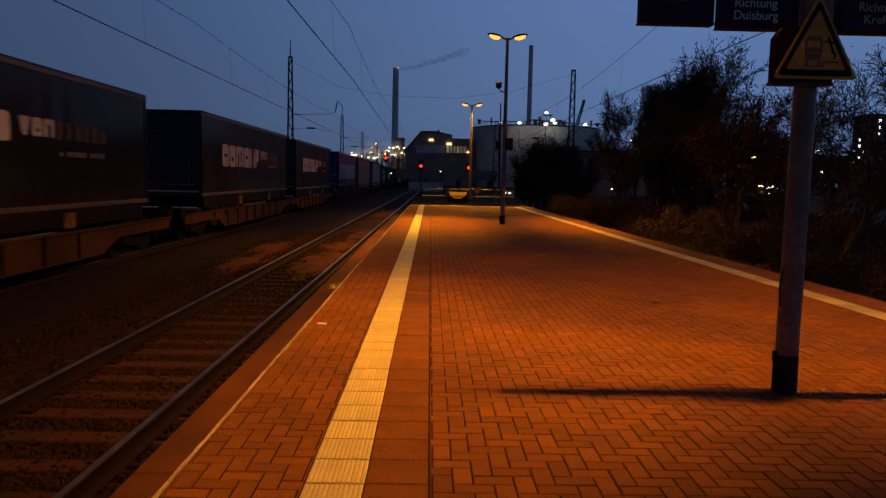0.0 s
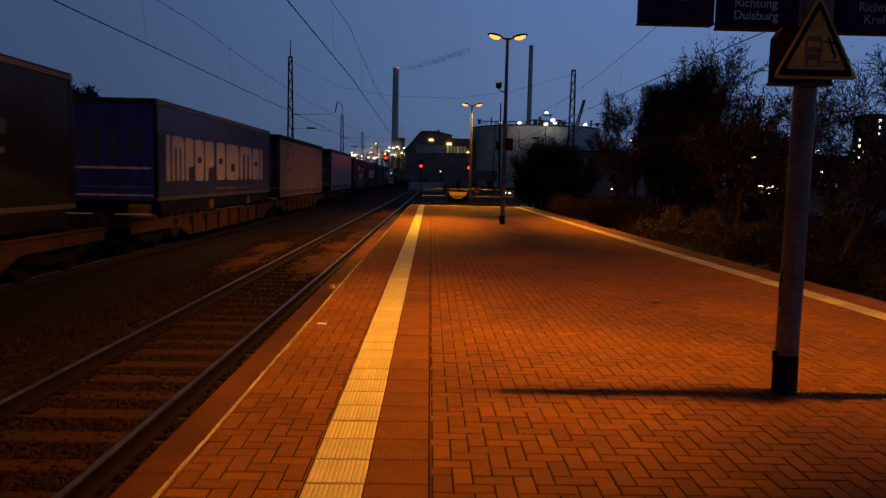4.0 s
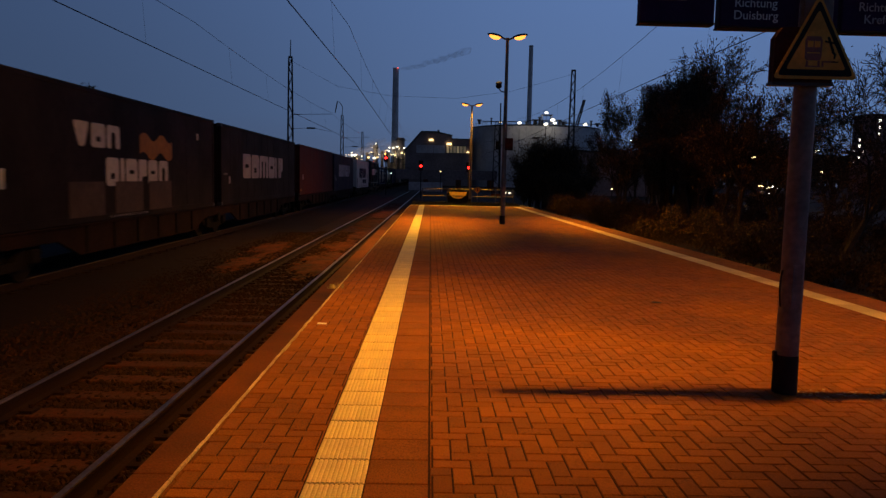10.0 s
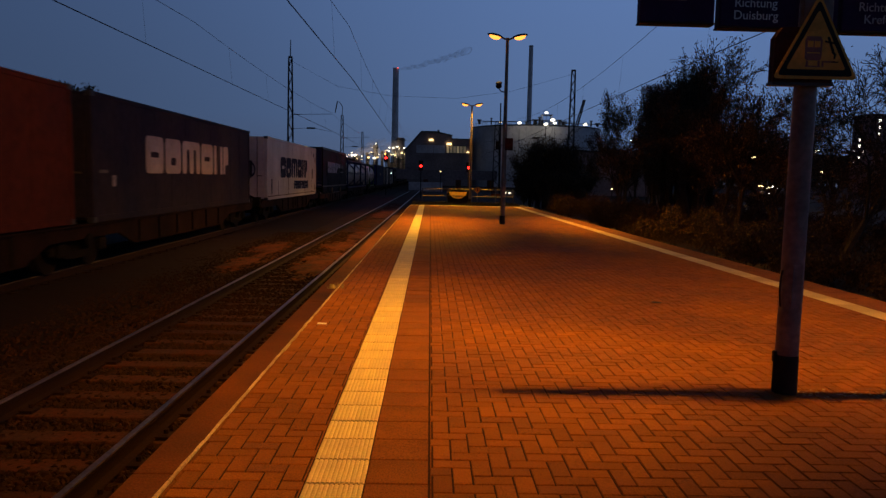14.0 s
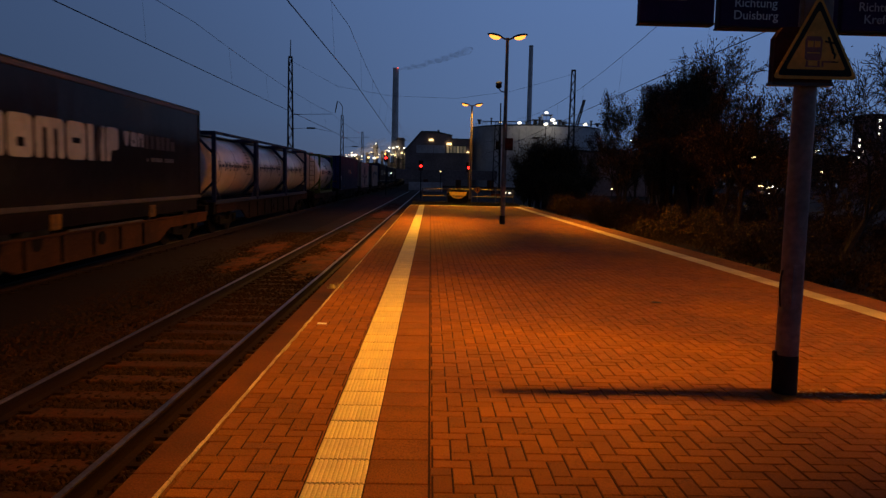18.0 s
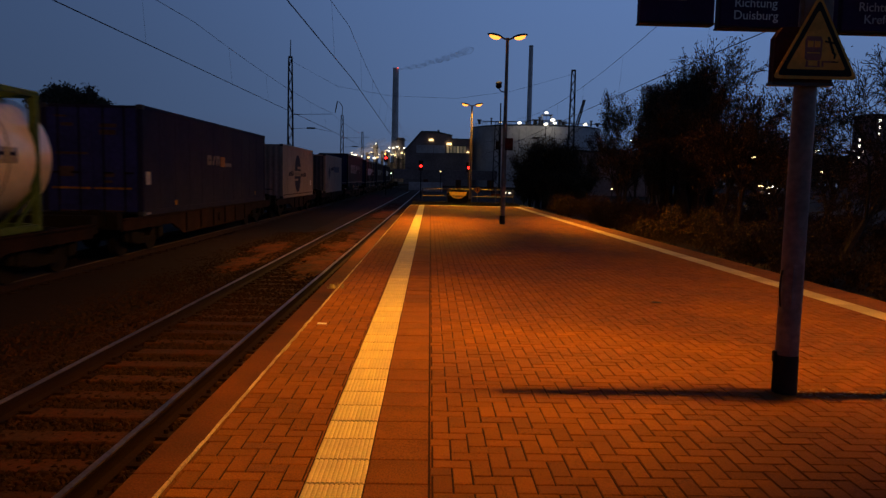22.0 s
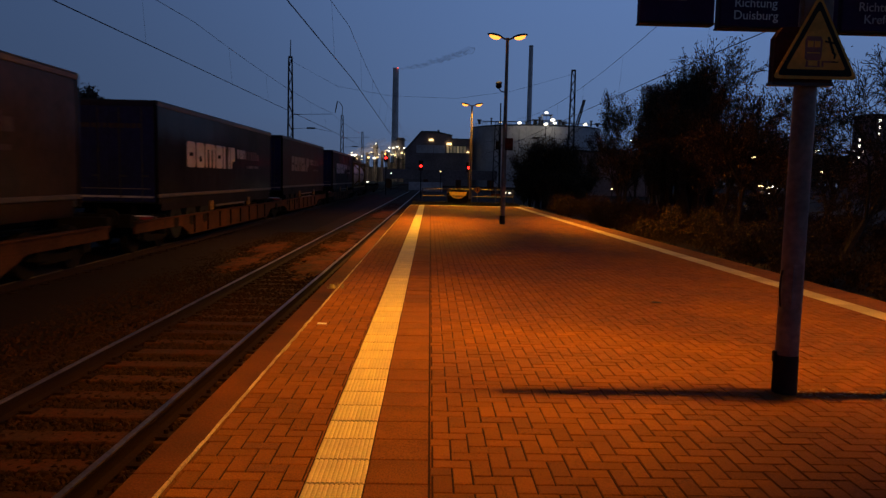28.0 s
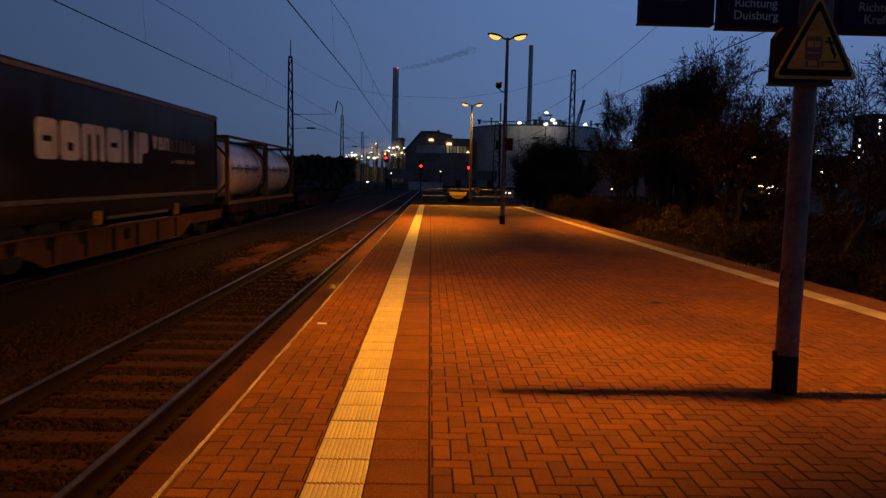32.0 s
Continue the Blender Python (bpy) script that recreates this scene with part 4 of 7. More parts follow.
            part("emblem_band", prism(B(), pts, "x", F - 0.002, F + 0.005), M_NAVYLETTER, t, "dark blue piece of a globe emblem")
        small_marks(t, bars_row(B(), F, 1.6, 2.95, 2.05, 2.30, 3, 12), M_BOXNAVY, "dark plain marks")
        small_marks(t, bars_row(B(), F, 3.3, 4.9, 2.08, 2.28, 6, 13), M_FADED, "faded grey marks")
        small_marks(t, bars_row(B(), F, 5.05, 6.7, 2.02, 2.24, 6, 14), M_BOXNAVY, "dark plain marks")
        part("stripe", box(B(), F - 0.004, F + 0.008, 0.1, 9.03, 1.08, 1.12), M_RUSTDARK, t, "dark red stripe along the bottom")
        plate(7.9, 8.5, 3.2, 3.4, M_FADED, "faded marks")
        plate(8.2, 8.35, 1.5, 1.8, M_WHITE)
    if deco == "diamond":
        bm = prism(B(), [(1.55, 2.35), (1.95, 2.85), (2.1, 2.6), (1.85, 2.35), (2.1, 2.08), (1.95, 1.85)], "x", F - 0.002, F + 0.005)
        prism(bm, [(2.0, 2.35), (2.3, 2.66), (2.55, 2.35), (2.3, 2.04)], "x", F - 0.002, F + 0.005)
        part("emblem", bm, M_NAVYLETTER, t, "blue angular emblem")
        small_marks(t, bars_row(B(), F, 2.95, 4.35, 2.48, 2.74, 4, 13), M_NAVYLETTER, "dark plain marks")
        part("lettering", box(B(), F - 0.002, F + 0.005, 4.5, 7.45, 2.36, 2.78), M_FRAMEBLUE, t, "blue lettering panel")
        plate(0.12, 0.46, 1.12, 1.56, M_DIM, "dark plate")
    return t


def barrel(r, y0, y1, zc, dish):
    bm = B()
    prof = [(0.0, y0 - dish)]
    for k in range(1, 8):
        a = k / 8 * math.pi / 2
        prof.append((r * math.sin(a), y0 - dish * math.cos(a)))
    prof += [(r, y0), (r, y1)]
    for k in range(7, 0, -1):
        a = k / 8 * math.pi / 2
        prof.append((r * math.sin(a), y1 + dish * math.cos(a)))
    prof.append((0.0, y1 + dish))
    n = 36
    rings = []
    for q, y in prof:
        if q == 0:
            rings.append([bm.verts.new((0, y, zc))])
        else:
            rings.append([bm.verts.new((q * math.cos(2 * math.pi * k / n), y, zc + q * math.sin(2 * math.pi * k / n))) for k in range(n)])
    for a, b in zip(rings, rings[1:]):
        for k in range(n):
            j = (k + 1) % n
            if len(a) == 1:
                bm.faces.new((a[0], b[k], b[j]))
            elif len(b) == 1:
                bm.faces.new((a[k], a[j], b[0]))
            else:
                bm.faces.new((a[k], a[j], b[j], b[k]))
    bmesh.ops.recalc_face_normals(bm, faces=bm.faces[:])
    return bm


def on_barrel(bm, r, zc, y0, y1, z0, z1):
    """A plate wrapped on the barrel's platform side."""
    n = 5
    cols = []
    for i in range(n + 1):
        z = z0 + (z1 - z0) * i / n
        x = math.sqrt(max(0.0, r * r - (z - zc) ** 2)) + 0.004
        cols.append([bm.verts.new((x, y, z)) for y in (y0, y1)])
    for a, b in zip(cols, cols[1:]):
        bm.faces.new((a[0], a[1], b[1], b[0]))
    return bm


def tank_container(s0, L, z0, z1, frame_mat, label, over, words, seed):
    t = rolling(thing("tank_container", label, "tank", "loads of the freight train"), s0)
    r = 1.21 if over else 1.11
    zc = z0 + 0.12 + r + 0.03
    y0, y1 = (-over, L + over * 0.55) if over else (0.38, L - 0.38)
    part("barrel", barrel(r, y0, y1, zc, 0.34), M_BARREL, t, smooth=True)
    for k in range(5):
        y = max(0.5, y0) + (min(L - 0.5, y1) - max(0.5, y0)) * (k + 0.5) / 5
        bm = B()
        n = 36
        for j in range(n):
            a0, a1 = j / n * 6.2832, (j + 1) / n * 6.2832
            v = [bm.verts.new((q * math.cos(a), yy, zc + q * math.sin(a))) for (a, q, yy) in ((a0, r + .012, y - .03), (a1, r + .012, y - .03), (a1, r + .012, y + .03), (a0, r + .012, y + .03))]
            bm.faces.new(v)
        part("ring_band", bm, M_BARREL if k % 2 else M_FADED, t, "band round the barrel")
    for y in (0.0, L - 0.13):
        for sx in (-1, 1):
            part("frame_post", box(B(), sx * 1.08, sx * 1.22, y, y + 0.13, z0, z1, 0.015), frame_mat, t)
            br = B()
            rod(br, (sx * 1.12, y + 0.065, z0 + 0.75), (sx * 0.5, y + 0.065, z0 + 0.1), 0.045, n=6)
            part("frame_brace", br, frame_mat, t)
            br = B()
            rod(br, (sx * 1.12, y + 0.065, z1 - 0.75), (sx * 0.5, y + 0.065, z1 - 0.1), 0.045, n=6)
            part("frame_brace", br, frame_mat, t)
            yy = 0.35 if y == 0 else -0.35
            br = rod(B(), (sx * 1.15, y + 0.065, z0 + 0.7), (sx * 1.15, y + 0.065 + yy * 2, z0 + 0.1), 0.04, n=6)
            part("frame_brace", br, frame_mat, t)
        part("frame_beam", box(B(), -1.2, 1.2, y, y + 0.13, z0, z0 + 0.14, 0.012), frame_mat, t)
        part("frame_beam", box(B(), -1.2, 1.2, y, y + 0.13, z1 - 0.13, z1, 0.012), frame_mat, t)
    for sx in (-1, 1):
        part("side_beam", box(B(), sx * 1.1, sx * 1.21, 0.13, L - 0.13, z0, z0 + 0.13, 0.012), frame_mat, t)
        part("top_beam", box(B(), sx * 1.12, sx * 1.20, 0.13, L - 0.13, z1 - 0.10, z1, 0.012), frame_mat, t)
    walkway = box(B(), -0.35, 0.35, 0.2, L - 0.2, zc + r + 0.02, zc + r + 0.07)
    part("walkway", walkway, M_DARK, t, "dark grating walkway")
    part("manhole", rod(B(), (0, L / 2, zc + r - 0.05), (0, L / 2, zc + r + 0.16), 0.28, n=18), M_ALU, t, smooth=True)
    bm = B()
    if words == "dashes":
        rng = random.Random(seed)
        for i in range(11):
            y = 0.75 + i * 0.40
            on_barrel(bm, r, zc, y, y + 0.28, zc + 0.02, zc + 0.11)
            if i % 3 != 1:
                on_barrel(bm, r, zc, y, y + 0.09, zc - 0.12, zc + 0.24)
                on_barrel(bm, r, zc, y + 0.22, y + 0.31, zc - 0.06 - 0.06 * (i % 2), zc + 0.2)
        part("lettering", bm, M_NAVYLETTER, t, "dark plain logo bars")
        bm = B()
        for k in range(5):
            on_barrel(bm, r, zc, L - 1.25, L - 0.75, zc + 0.62 - k * 0.12, zc + 0.68 - k * 0.12)
        on_barrel(bm, r, zc, L - 1.3, L - 0.7, zc - 0.25, zc - 0.2)
        part("marking", bm, M_FADED, t, "faded small marks")
    else:
        for (a, b, za, zb) in ((2.05, 2.15, 2.72, 3.12), (3.15, 3.25, 2.72, 3.12), (2.15, 3.15, 2.72, 2.78), (2.15, 3.15, 3.06, 3.12), (2.6, 3.35, 2.56, 2.64)):
            on_barrel(bm, r, zc, a, b, za, zb)
        part("emblem", bm, M_NAVYLETTER, t, "dark open square emblem")
        bm = B()
        for i, (w, m) in enumerate(((.35, 1), (.3, 1), (.3, 1), (.28, 0), (.28, 0), (.28, 0), (.28, 0), (.34, 1), (.34, 1), (.34, 1), (.34, 1), (.3, 1))):
            y = 0.85 + i * 0.375
            if m:
                on_barrel(bm, r, zc, y, y + w * 0.35, zc - 0.12, zc + 0.16)
                on_barrel(bm, r, zc, y + w * 0.6, y + w * 0.9, zc - 0.12, zc + 0.16)
                on_barrel(bm, r, zc, y, y + w * 0.9, zc + 0.02, zc + 0.08)
            else:
                on_barrel(bm, r, zc, y, y + w * 0.7, zc - 0.02, zc + 0.05)
        part("lettering", bm, M_NAVYLETTER, t, "dark plain logo bars")
        part("placard", on_barrel(B(), r, zc, 3.5, 4.35, zc - 0.72, zc - 0.28), M_DIM, t, "dark placard")
        part("marking", on_barrel(on_barrel(B(), r, zc, 0.4, 1.2, zc - 0.55, zc - 0.48), r, zc, 1.6, 2.1, zc - 0.75, zc - 0.5), M_FADED, t, "faded small marks")
    ye = y0 - 0.34
    # marks and ladder on the near head
    if over:
        part("placard", box(B(), -0.42, 0.38, ye - 0.03, ye + 0.03, zc - 0.25, zc + 0.22, 0.01), M_DIM, t, "dark square placard")
        bm = B()
        for a in ((-0.25, 0.15, 0.62, 0.66), (-0.25, 0.15, 0.42, 0.46), (-0.25, -0.21, 0.46, 0.62), (0.11, 0.15, 0.46, 0.62), (-0.6, 0.55, 0.28, 0.32), (-0.35, 0.3, -0.42, -0.38)):
            box(bm, a[0], a[1], ye - 0.02, ye + 0.12, zc + a[2], zc + a[3])
        part("marking", bm, M_NAVYLETTER, t, "dark plain marks")
        part("valve_box", box(B(), -0.4, 0.45, ye - 0.05, ye + 0.3, z0 + 0.12, z0 + 0.55, 0.02), M_DARK, t, "dark valve box")
        lad = B()
        for x in (0.68, 1.0):
            rod(lad, (x, ye + 0.02, z0 + 0.1), (x, ye + 0.10, zc + r - 0.05), 0.02, n=6)
        part("ladder_rail", lad, M_ALU, t)
        for k in range(7):
            z = z0 + 0.25 + k * 0.3
            part("ladder_rung", rod(B(), (0.68, ye + 0.04, z), (1.0, ye + 0.04, z), 0.016, n=6), M_ALU, t)
    else:
        part("placard", box(B(), -0.4, 0.2, ye - 0.02, ye + 0.03, zc - 0.35, zc + 0.1, 0.01), M_DIM, t, "dark square placard")
    return t


WHEELSET = {}


def bogie(wagon, y):
    if not WHEELSET:
        bm = rod(B(), (-0.07, 0, 0), (0.07, 0, 0), 0.46, n=28)
        rod(bm, (-0.09, 0, 0), (-0.06, 0, 0), 0.485, n=28)
        rod(bm, (0.06, 0, 0), (0.12, 0, 0), 0.12, n=14)
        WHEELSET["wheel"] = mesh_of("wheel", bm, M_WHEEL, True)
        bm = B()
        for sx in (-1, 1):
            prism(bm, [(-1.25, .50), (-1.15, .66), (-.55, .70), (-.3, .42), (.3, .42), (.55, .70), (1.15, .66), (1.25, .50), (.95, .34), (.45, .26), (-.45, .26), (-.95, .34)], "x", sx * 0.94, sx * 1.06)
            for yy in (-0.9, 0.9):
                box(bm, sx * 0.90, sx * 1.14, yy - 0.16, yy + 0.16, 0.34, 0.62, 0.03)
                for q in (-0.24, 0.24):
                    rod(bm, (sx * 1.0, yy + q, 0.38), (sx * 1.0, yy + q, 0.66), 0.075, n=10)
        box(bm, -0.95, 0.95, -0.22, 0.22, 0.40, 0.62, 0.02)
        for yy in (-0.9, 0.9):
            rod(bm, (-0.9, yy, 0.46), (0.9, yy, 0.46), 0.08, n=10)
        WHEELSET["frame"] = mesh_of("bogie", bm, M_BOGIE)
    b = share("bogie", WHEELSET["frame"], wagon, pose(0, y, 0))
    for yy in (-0.9, 0.9):
        for sx in (-1, 1):
            share("wheel", WHEELSET["wheel"], b, pose(sx * 0.76, yy, 0.46, 0, 0, 0 if sx > 0 else 180))


def wagon(s0, s1, top, paint, label, bogies, low):
    """A flat or pocket wagon: side sills with a deep belly between its bogies."""
    t = rolling(thing("freight_wagon", label, "wagon", "wagons of the freight train"), s0)
    L = s1 - s0
    pts = [(0.25, top), (0.25, top - 0.30)]
    for a, b in zip(bogies, bogies[1:]):
        pts += [(a + 1.55, top - 0.30), (a + 2.45, low), (b - 2.45, low), (b - 1.55, top - 0.30)]
    pts += [(L - 0.25, top - 0.30), (L - 0.25, top)]
    for sx in (-1, 1):
        part("side_sill", prism(B(), pts, "x", sx * 1.16, sx * 1.22), paint, t)
        part("sill_flange", box(B(), sx * 1.10, sx * 1.27, 0.25, L - 0.25, top - 0.045, top, 0.008), paint, t)
        k, y = 0, 0.9
        for a, b in zip(bogies, bogies[1:]):
            y = a + 2.7
            while y < b - 2.6:
                part("sill_rib", box(B(), sx * 1.21, sx * 1.26, y - 0.03, y + 0.03, low + 0.04, top - 0.05), M_BOGIE, t)
                y += 1.35
        for yy in (0.0, L):
            d = -1 if yy == 0 else 1
            bf = rod(B(), (sx * 0.87, yy + d * 0.0, 1.0), (sx * 0.87, yy + d * 0.35, 1.0), 0.09, n=12)
            rod(bf, (sx * 0.87, yy + d * 0.35, 1.0), (sx * 0.87, yy + d * 0.41, 1.0), 0.22, n=16)
            part("buffer", bf, M_BOGIE, t, smooth=True)
    bm = B()
    for yy in (0.0, L - 0.3):
        box(bm, -1.2, 1.2, yy, yy + 0.3, 0.72, 1.12 if top > 0.9 else 1.05, 0.015)
    for sx in (-0.32, 0.32):
        box(bm, sx - 0.08, sx + 0.08, 0.2, L - 0.2, 0.62, top - 0.05)
    y = 1.0
    while y < L - 0.9:
        box(bm, -1.16, 1.16, y - 0.07, y + 0.07, top - 0.22, top - 0.05)
        y += 1.9
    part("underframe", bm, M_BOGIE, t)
    part("coupling", rod(rod(B(), (0, -0.42, 0.98), (0, 0, 0.98), 0.06, n=8), (0, L, 0.98), (0, L + 0.42, 0.98), 0.06, n=8), M_BOGIE, t)
    for b in bogies:
        bogie(t, b)
    part("handwheel", rod(B(), (1.2, L * 0.5, 0.62), (1.26, L * 0.5, 0.62), 0.15, n=16), M_BOGIE, t, "small brake wheel")
    return t


TRAILER_LABELS = {
    "dark": "black curtain-sided semi-trailer with pale logo shapes on a wagon",
    "brown": "faded brown curtain-sided semi-trailer with dull logo shapes",
    "blue": "blue curtain-sided semi-trailer with large pale logo shapes",
    "white": "grimy white curtain-sided semi-trailer with strapped hem and red emblem",
}


def freight_train():
    for s0, L, curtain, kind in ((1.7, 13.6, M_CURTAIN, "dark"), (19.72, 13.6, M_CURTAIN, "dark"), (35.68, 13.6, M_CURTAIN, "dark"), (53.75, 13.55, M_BLUECURTAIN, "blue"),
                                 (69.38, 13.65, M_CREAM, "white"), (87.38, 13.5, M_WHITECURTAIN, "white"), (179.7, 13.55, M_CURTAIN, "dark"), (274.2, 13.65, M_BROWNCURTAIN, "brown"),
                                 (292.1, 13.65, M_CURTAIN, "dark"), (308.32, 13.58, M_BROWNCURTAIN, "brown"), (326.48, 13.58, M_CURTAIN, "dark")):
        trailer(s0, L, curtain, TRAILER_LABELS[kind], kind)
    freight_container(102.72, 13.5, 1.0, 3.84, M_BOXBLACK, "long black freight container with pale logo shapes and orange emblem", False, "black")
    freight_container(117.05, 13.65, 1.0, 3.82, M_BOXBLACK, "long black freight container with large pale logo shapes", False, "word")
    freight_container(132.1, 13.5, 1.0, 3.80, M_BOXRED, "long oxide red freight container, plain sided", False, "plain")
    freight_container(146.42, 13.5, 0.98, 3.79, M_BOXNAVY, "long navy freight container with large pale logo shapes", False, "wordnavy")
    freight_container(163.05, 13.68, 0.96, 3.78, M_BOXWHITE, "long white refrigerated container with navy logo shapes", False, "wordwhite")
    for k, s in enumerate((195.0, 201.05, 207.1)):
        tank_container(s, 5.95, 1.05, 3.52, M_FRAMEBLUE, "white tank container in a dark blue frame", 0, "dashes", k)
    tank_container(218.3, 6.0, 0.95, 3.52, M_FRAMEGREEN, "white tank container with overhanging ends in a green frame", 0.75, "emblem", 5)
    freight_container(229.02, 13.45, 0.98, 3.76, M_BOXBLUE, "long dark blue freight container with small faded marks", False, "unit")
    freight_container(246.3, 9.13, 0.94, 3.60, M_BOXPALE, "white bulk container with a banded blue globe emblem", False, "globe")
    freight_container(260.75, 9.1, 0.93, 3.56, M_BOXPALE, "off-white bulk container with a blue angular emblem", False, "diamond")
    for k, s in enumerate((341.6, 347.8)):
        tank_container(s, 6.05, 0.98, 3.48, M_FRAMEYELLOW, "white tank container in an ochre yellow frame", 0, "dashes", k + 7)
    pk, ft = "brown pocket wagon carrying a semi-trailer", "brown container wagon on sooty bogies"
    for s0, s1, top, bog, low, lab in (
            (0.2, 17.2, .86, (2.0, 15.0), .24, pk), (18.0, 50.9, .86, (2.0, 16.6, 30.9), .24, pk), (51.9, 84.7, .86, (2.0, 16.6, 30.8), .24, pk), (85.7, 101.9, .86, (1.9, 14.3), .24, pk),
            (102.5, 131.0, .99, (2.0, 14.35, 26.5), .34, ft), (131.9, 160.6, .97, (2.0, 14.3, 26.7), .34, ft), (161.8, 178.0, .95, (2.0, 14.2), .30, ft), (178.6, 194.2, .86, (2.0, 13.6), .24, pk),
            (194.8, 213.4, 1.04, (2.0, 16.6), .34, ft), (215.8, 226.6, .94, (1.9, 8.9), .34, ft), (227.6, 243.8, .97, (2.0, 14.2), .34, ft), (244.8, 256.9, .93, (2.0, 10.1), .34, ft),
            (259.2, 271.4, .92, (2.0, 10.2), .34, ft), (272.6, 289.4, .86, (2.0, 14.8), .24, pk), (290.4, 323.5, .86, (2.0, 17.1, 31.1), .24, pk), (324.6, 340.9, .86, (2.0, 14.3), .24, pk),
            (341.6, 354.2, .97, (2.0, 10.6), .34, ft), (355.2, 374.8, .97, (2.0, 17.6), .34, "empty brown container wagon on sooty bogies")):
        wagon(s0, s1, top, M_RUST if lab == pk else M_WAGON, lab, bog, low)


# ---- masts and wires over the tracks ----
def lattice_mast(x, y, height, wide, horn, label, base=-0.98):
    t = thing("catenary_mast", label, "mast", "overhead line masts", pose(x, y, base))
    h = height - base
    for sx in (-1, 1):
        for sy in (-1, 1):
            legs = B()
            rod(legs, (sx * wide, sy * wide, 0), (sx * wide * 0.5, sy * wide * 0.5, h), 0.045, n=4)
            part("leg", legs, M_MAST, t)
    n = int(h / 0.75)
    br = B()
    for i in range(n):
        a, b = i / n, (i + 1) / n
        wa, wb = wide * (1 - 0.5 * a), wide * (1 - 0.5 * b)
        f = 1 if i % 2 else -1
        rod(br, (-wa * f, -wa, a * h), (wb * f, -wb, b * h), 0.025, n=4)
        rod(br, (-wa * f, wa, a * h), (wb * f, wb, b * h), 0.025, n=4)
        rod(br, (-wa, -wa * f, a * h), (-wb, wb * f, b * h), 0.025, n=4)
        rod(br, (wa, wa * f, a * h), (wb, -wb * f, b * h), 0.025, n=4)
    part("lattice", br, M_MAST, t)
    part("cap", box(B(), -wide * .6, wide * .6, -wide * .6, wide * .6, h, h + 0.12, 0.02), M_MAST, t)
    part("footing", box(B(), -wide - .15, wide + .15, -wide - .15, wide + .15, -0.05, 0.25, 0.04), M_CONCRETE, t, "concrete footing")
    if horn == "spike":
        part("spike", rod(B(), (0, 0, h), (0.02, 0, h + 1.5), 0.05, 0.03, 8), M_MAST, t)
    if horn == "hook":
        hk = rod(B(), (0.0, 0, h), (0.05, 0, h + 1.2), 0.05, 0.04, 6)
        rod(hk, (0.05, 0, h + 1.2), (-0.3, 0, h + 1.75), 0.04, n=6)
        rod(hk, (-0.3, 0, h + 1.75), (-0.65, 0, h + 1.95), 0.04, n=6)
        part("horn", hk, M_MAST, t)
        part("insulator", rod(B(), (-0.65, 0, h + 1.9), (-0.95, 0, h + 0.4), 0.07, n=8), M_MAST, t)
    return t


def bracket(mast_x, y, wire_x, z):
    """The cantilever that carries the wires."""
    d = 1 if wire_x > mast_x else -1
    t = thing("wire_bracket", "dark steel bracket holding the overhead wire", "bracket", "overhead line brackets", pose(mast_x, y, z))
    L = abs(wire_x - mast_x)
    part("tube", rod(B(), (d * 0.2, 0, 1.4), (d * L, 0, 1.5), 0.018, n=8), M_MAST, t)
    part("strut", rod(B(), (d * 0.2, 0, 0.2), (d * (L - 1.6), 0, 0.30), 0.016, n=8), M_MAST, t)
    part("steady_arm", rod(B(), (d * (L - 1.6), 0, 0.30), (d * L, 0, 0.0), 0.012, n=6), M_MAST, t)
    part("insulator", rod(B(), (d * 0.3, 0, 1.4), (d * 0.8, 0, 1.42), 0.04, n=10), M_MAST, t)
    part("insulator", rod(B(), (d * (L - 2.1), 0, 0.28), (d * (L - 1.4), 0, 0.28), 0.07, n=10), M_MAST, t)
    return t


def overhead_line(x, z, messenger, sag, supports, stagger, hang=False):
    """A contact wire and the sagging carrier above it, with droppers."""
    t = thing("overhead_wire", "thin dark overhead wires with droppers", "wire", "overhead wires", pose(0, 0, 0))
    for i, (a, b) in enumerate(zip(supports, supports[1:])):
        part("contact_wire", rod(B(), (x + stagger[i], a, z), (x + stagger[i + 1], b, z), 0.014, n=5), M_MAST, t)
    for i, (a, b) in enumerate(zip(supports, supports[1:])):
        n = 16
        bm, pt = B(), []
        for k in range(n + 1):
            u = k / n
            pt.append((x, a + (b - a) * u, z + messenger + sag * (4 * (u - 0.5) ** 2)))
        for p, q in zip(pt, pt[1:]):
            rod(bm, p, q, 0.009, n=5)
        part("carrier_wire", bm, M_MAST, t)
        for k in range(2, n - 1, 3):
            part("dropper", rod(B(), pt[k], (x + stagger[i] + (stagger[i + 1] - stagger[i]) * k / n, pt[k][1], z), 0.003, n=4), M_MAST, t)
    if hang:
        part("hanger", rod(B(), (x, 59, z + messenger + sag), (x, 58.6, 8.34), 0.02, n=5), M_MAST, t)
    return t


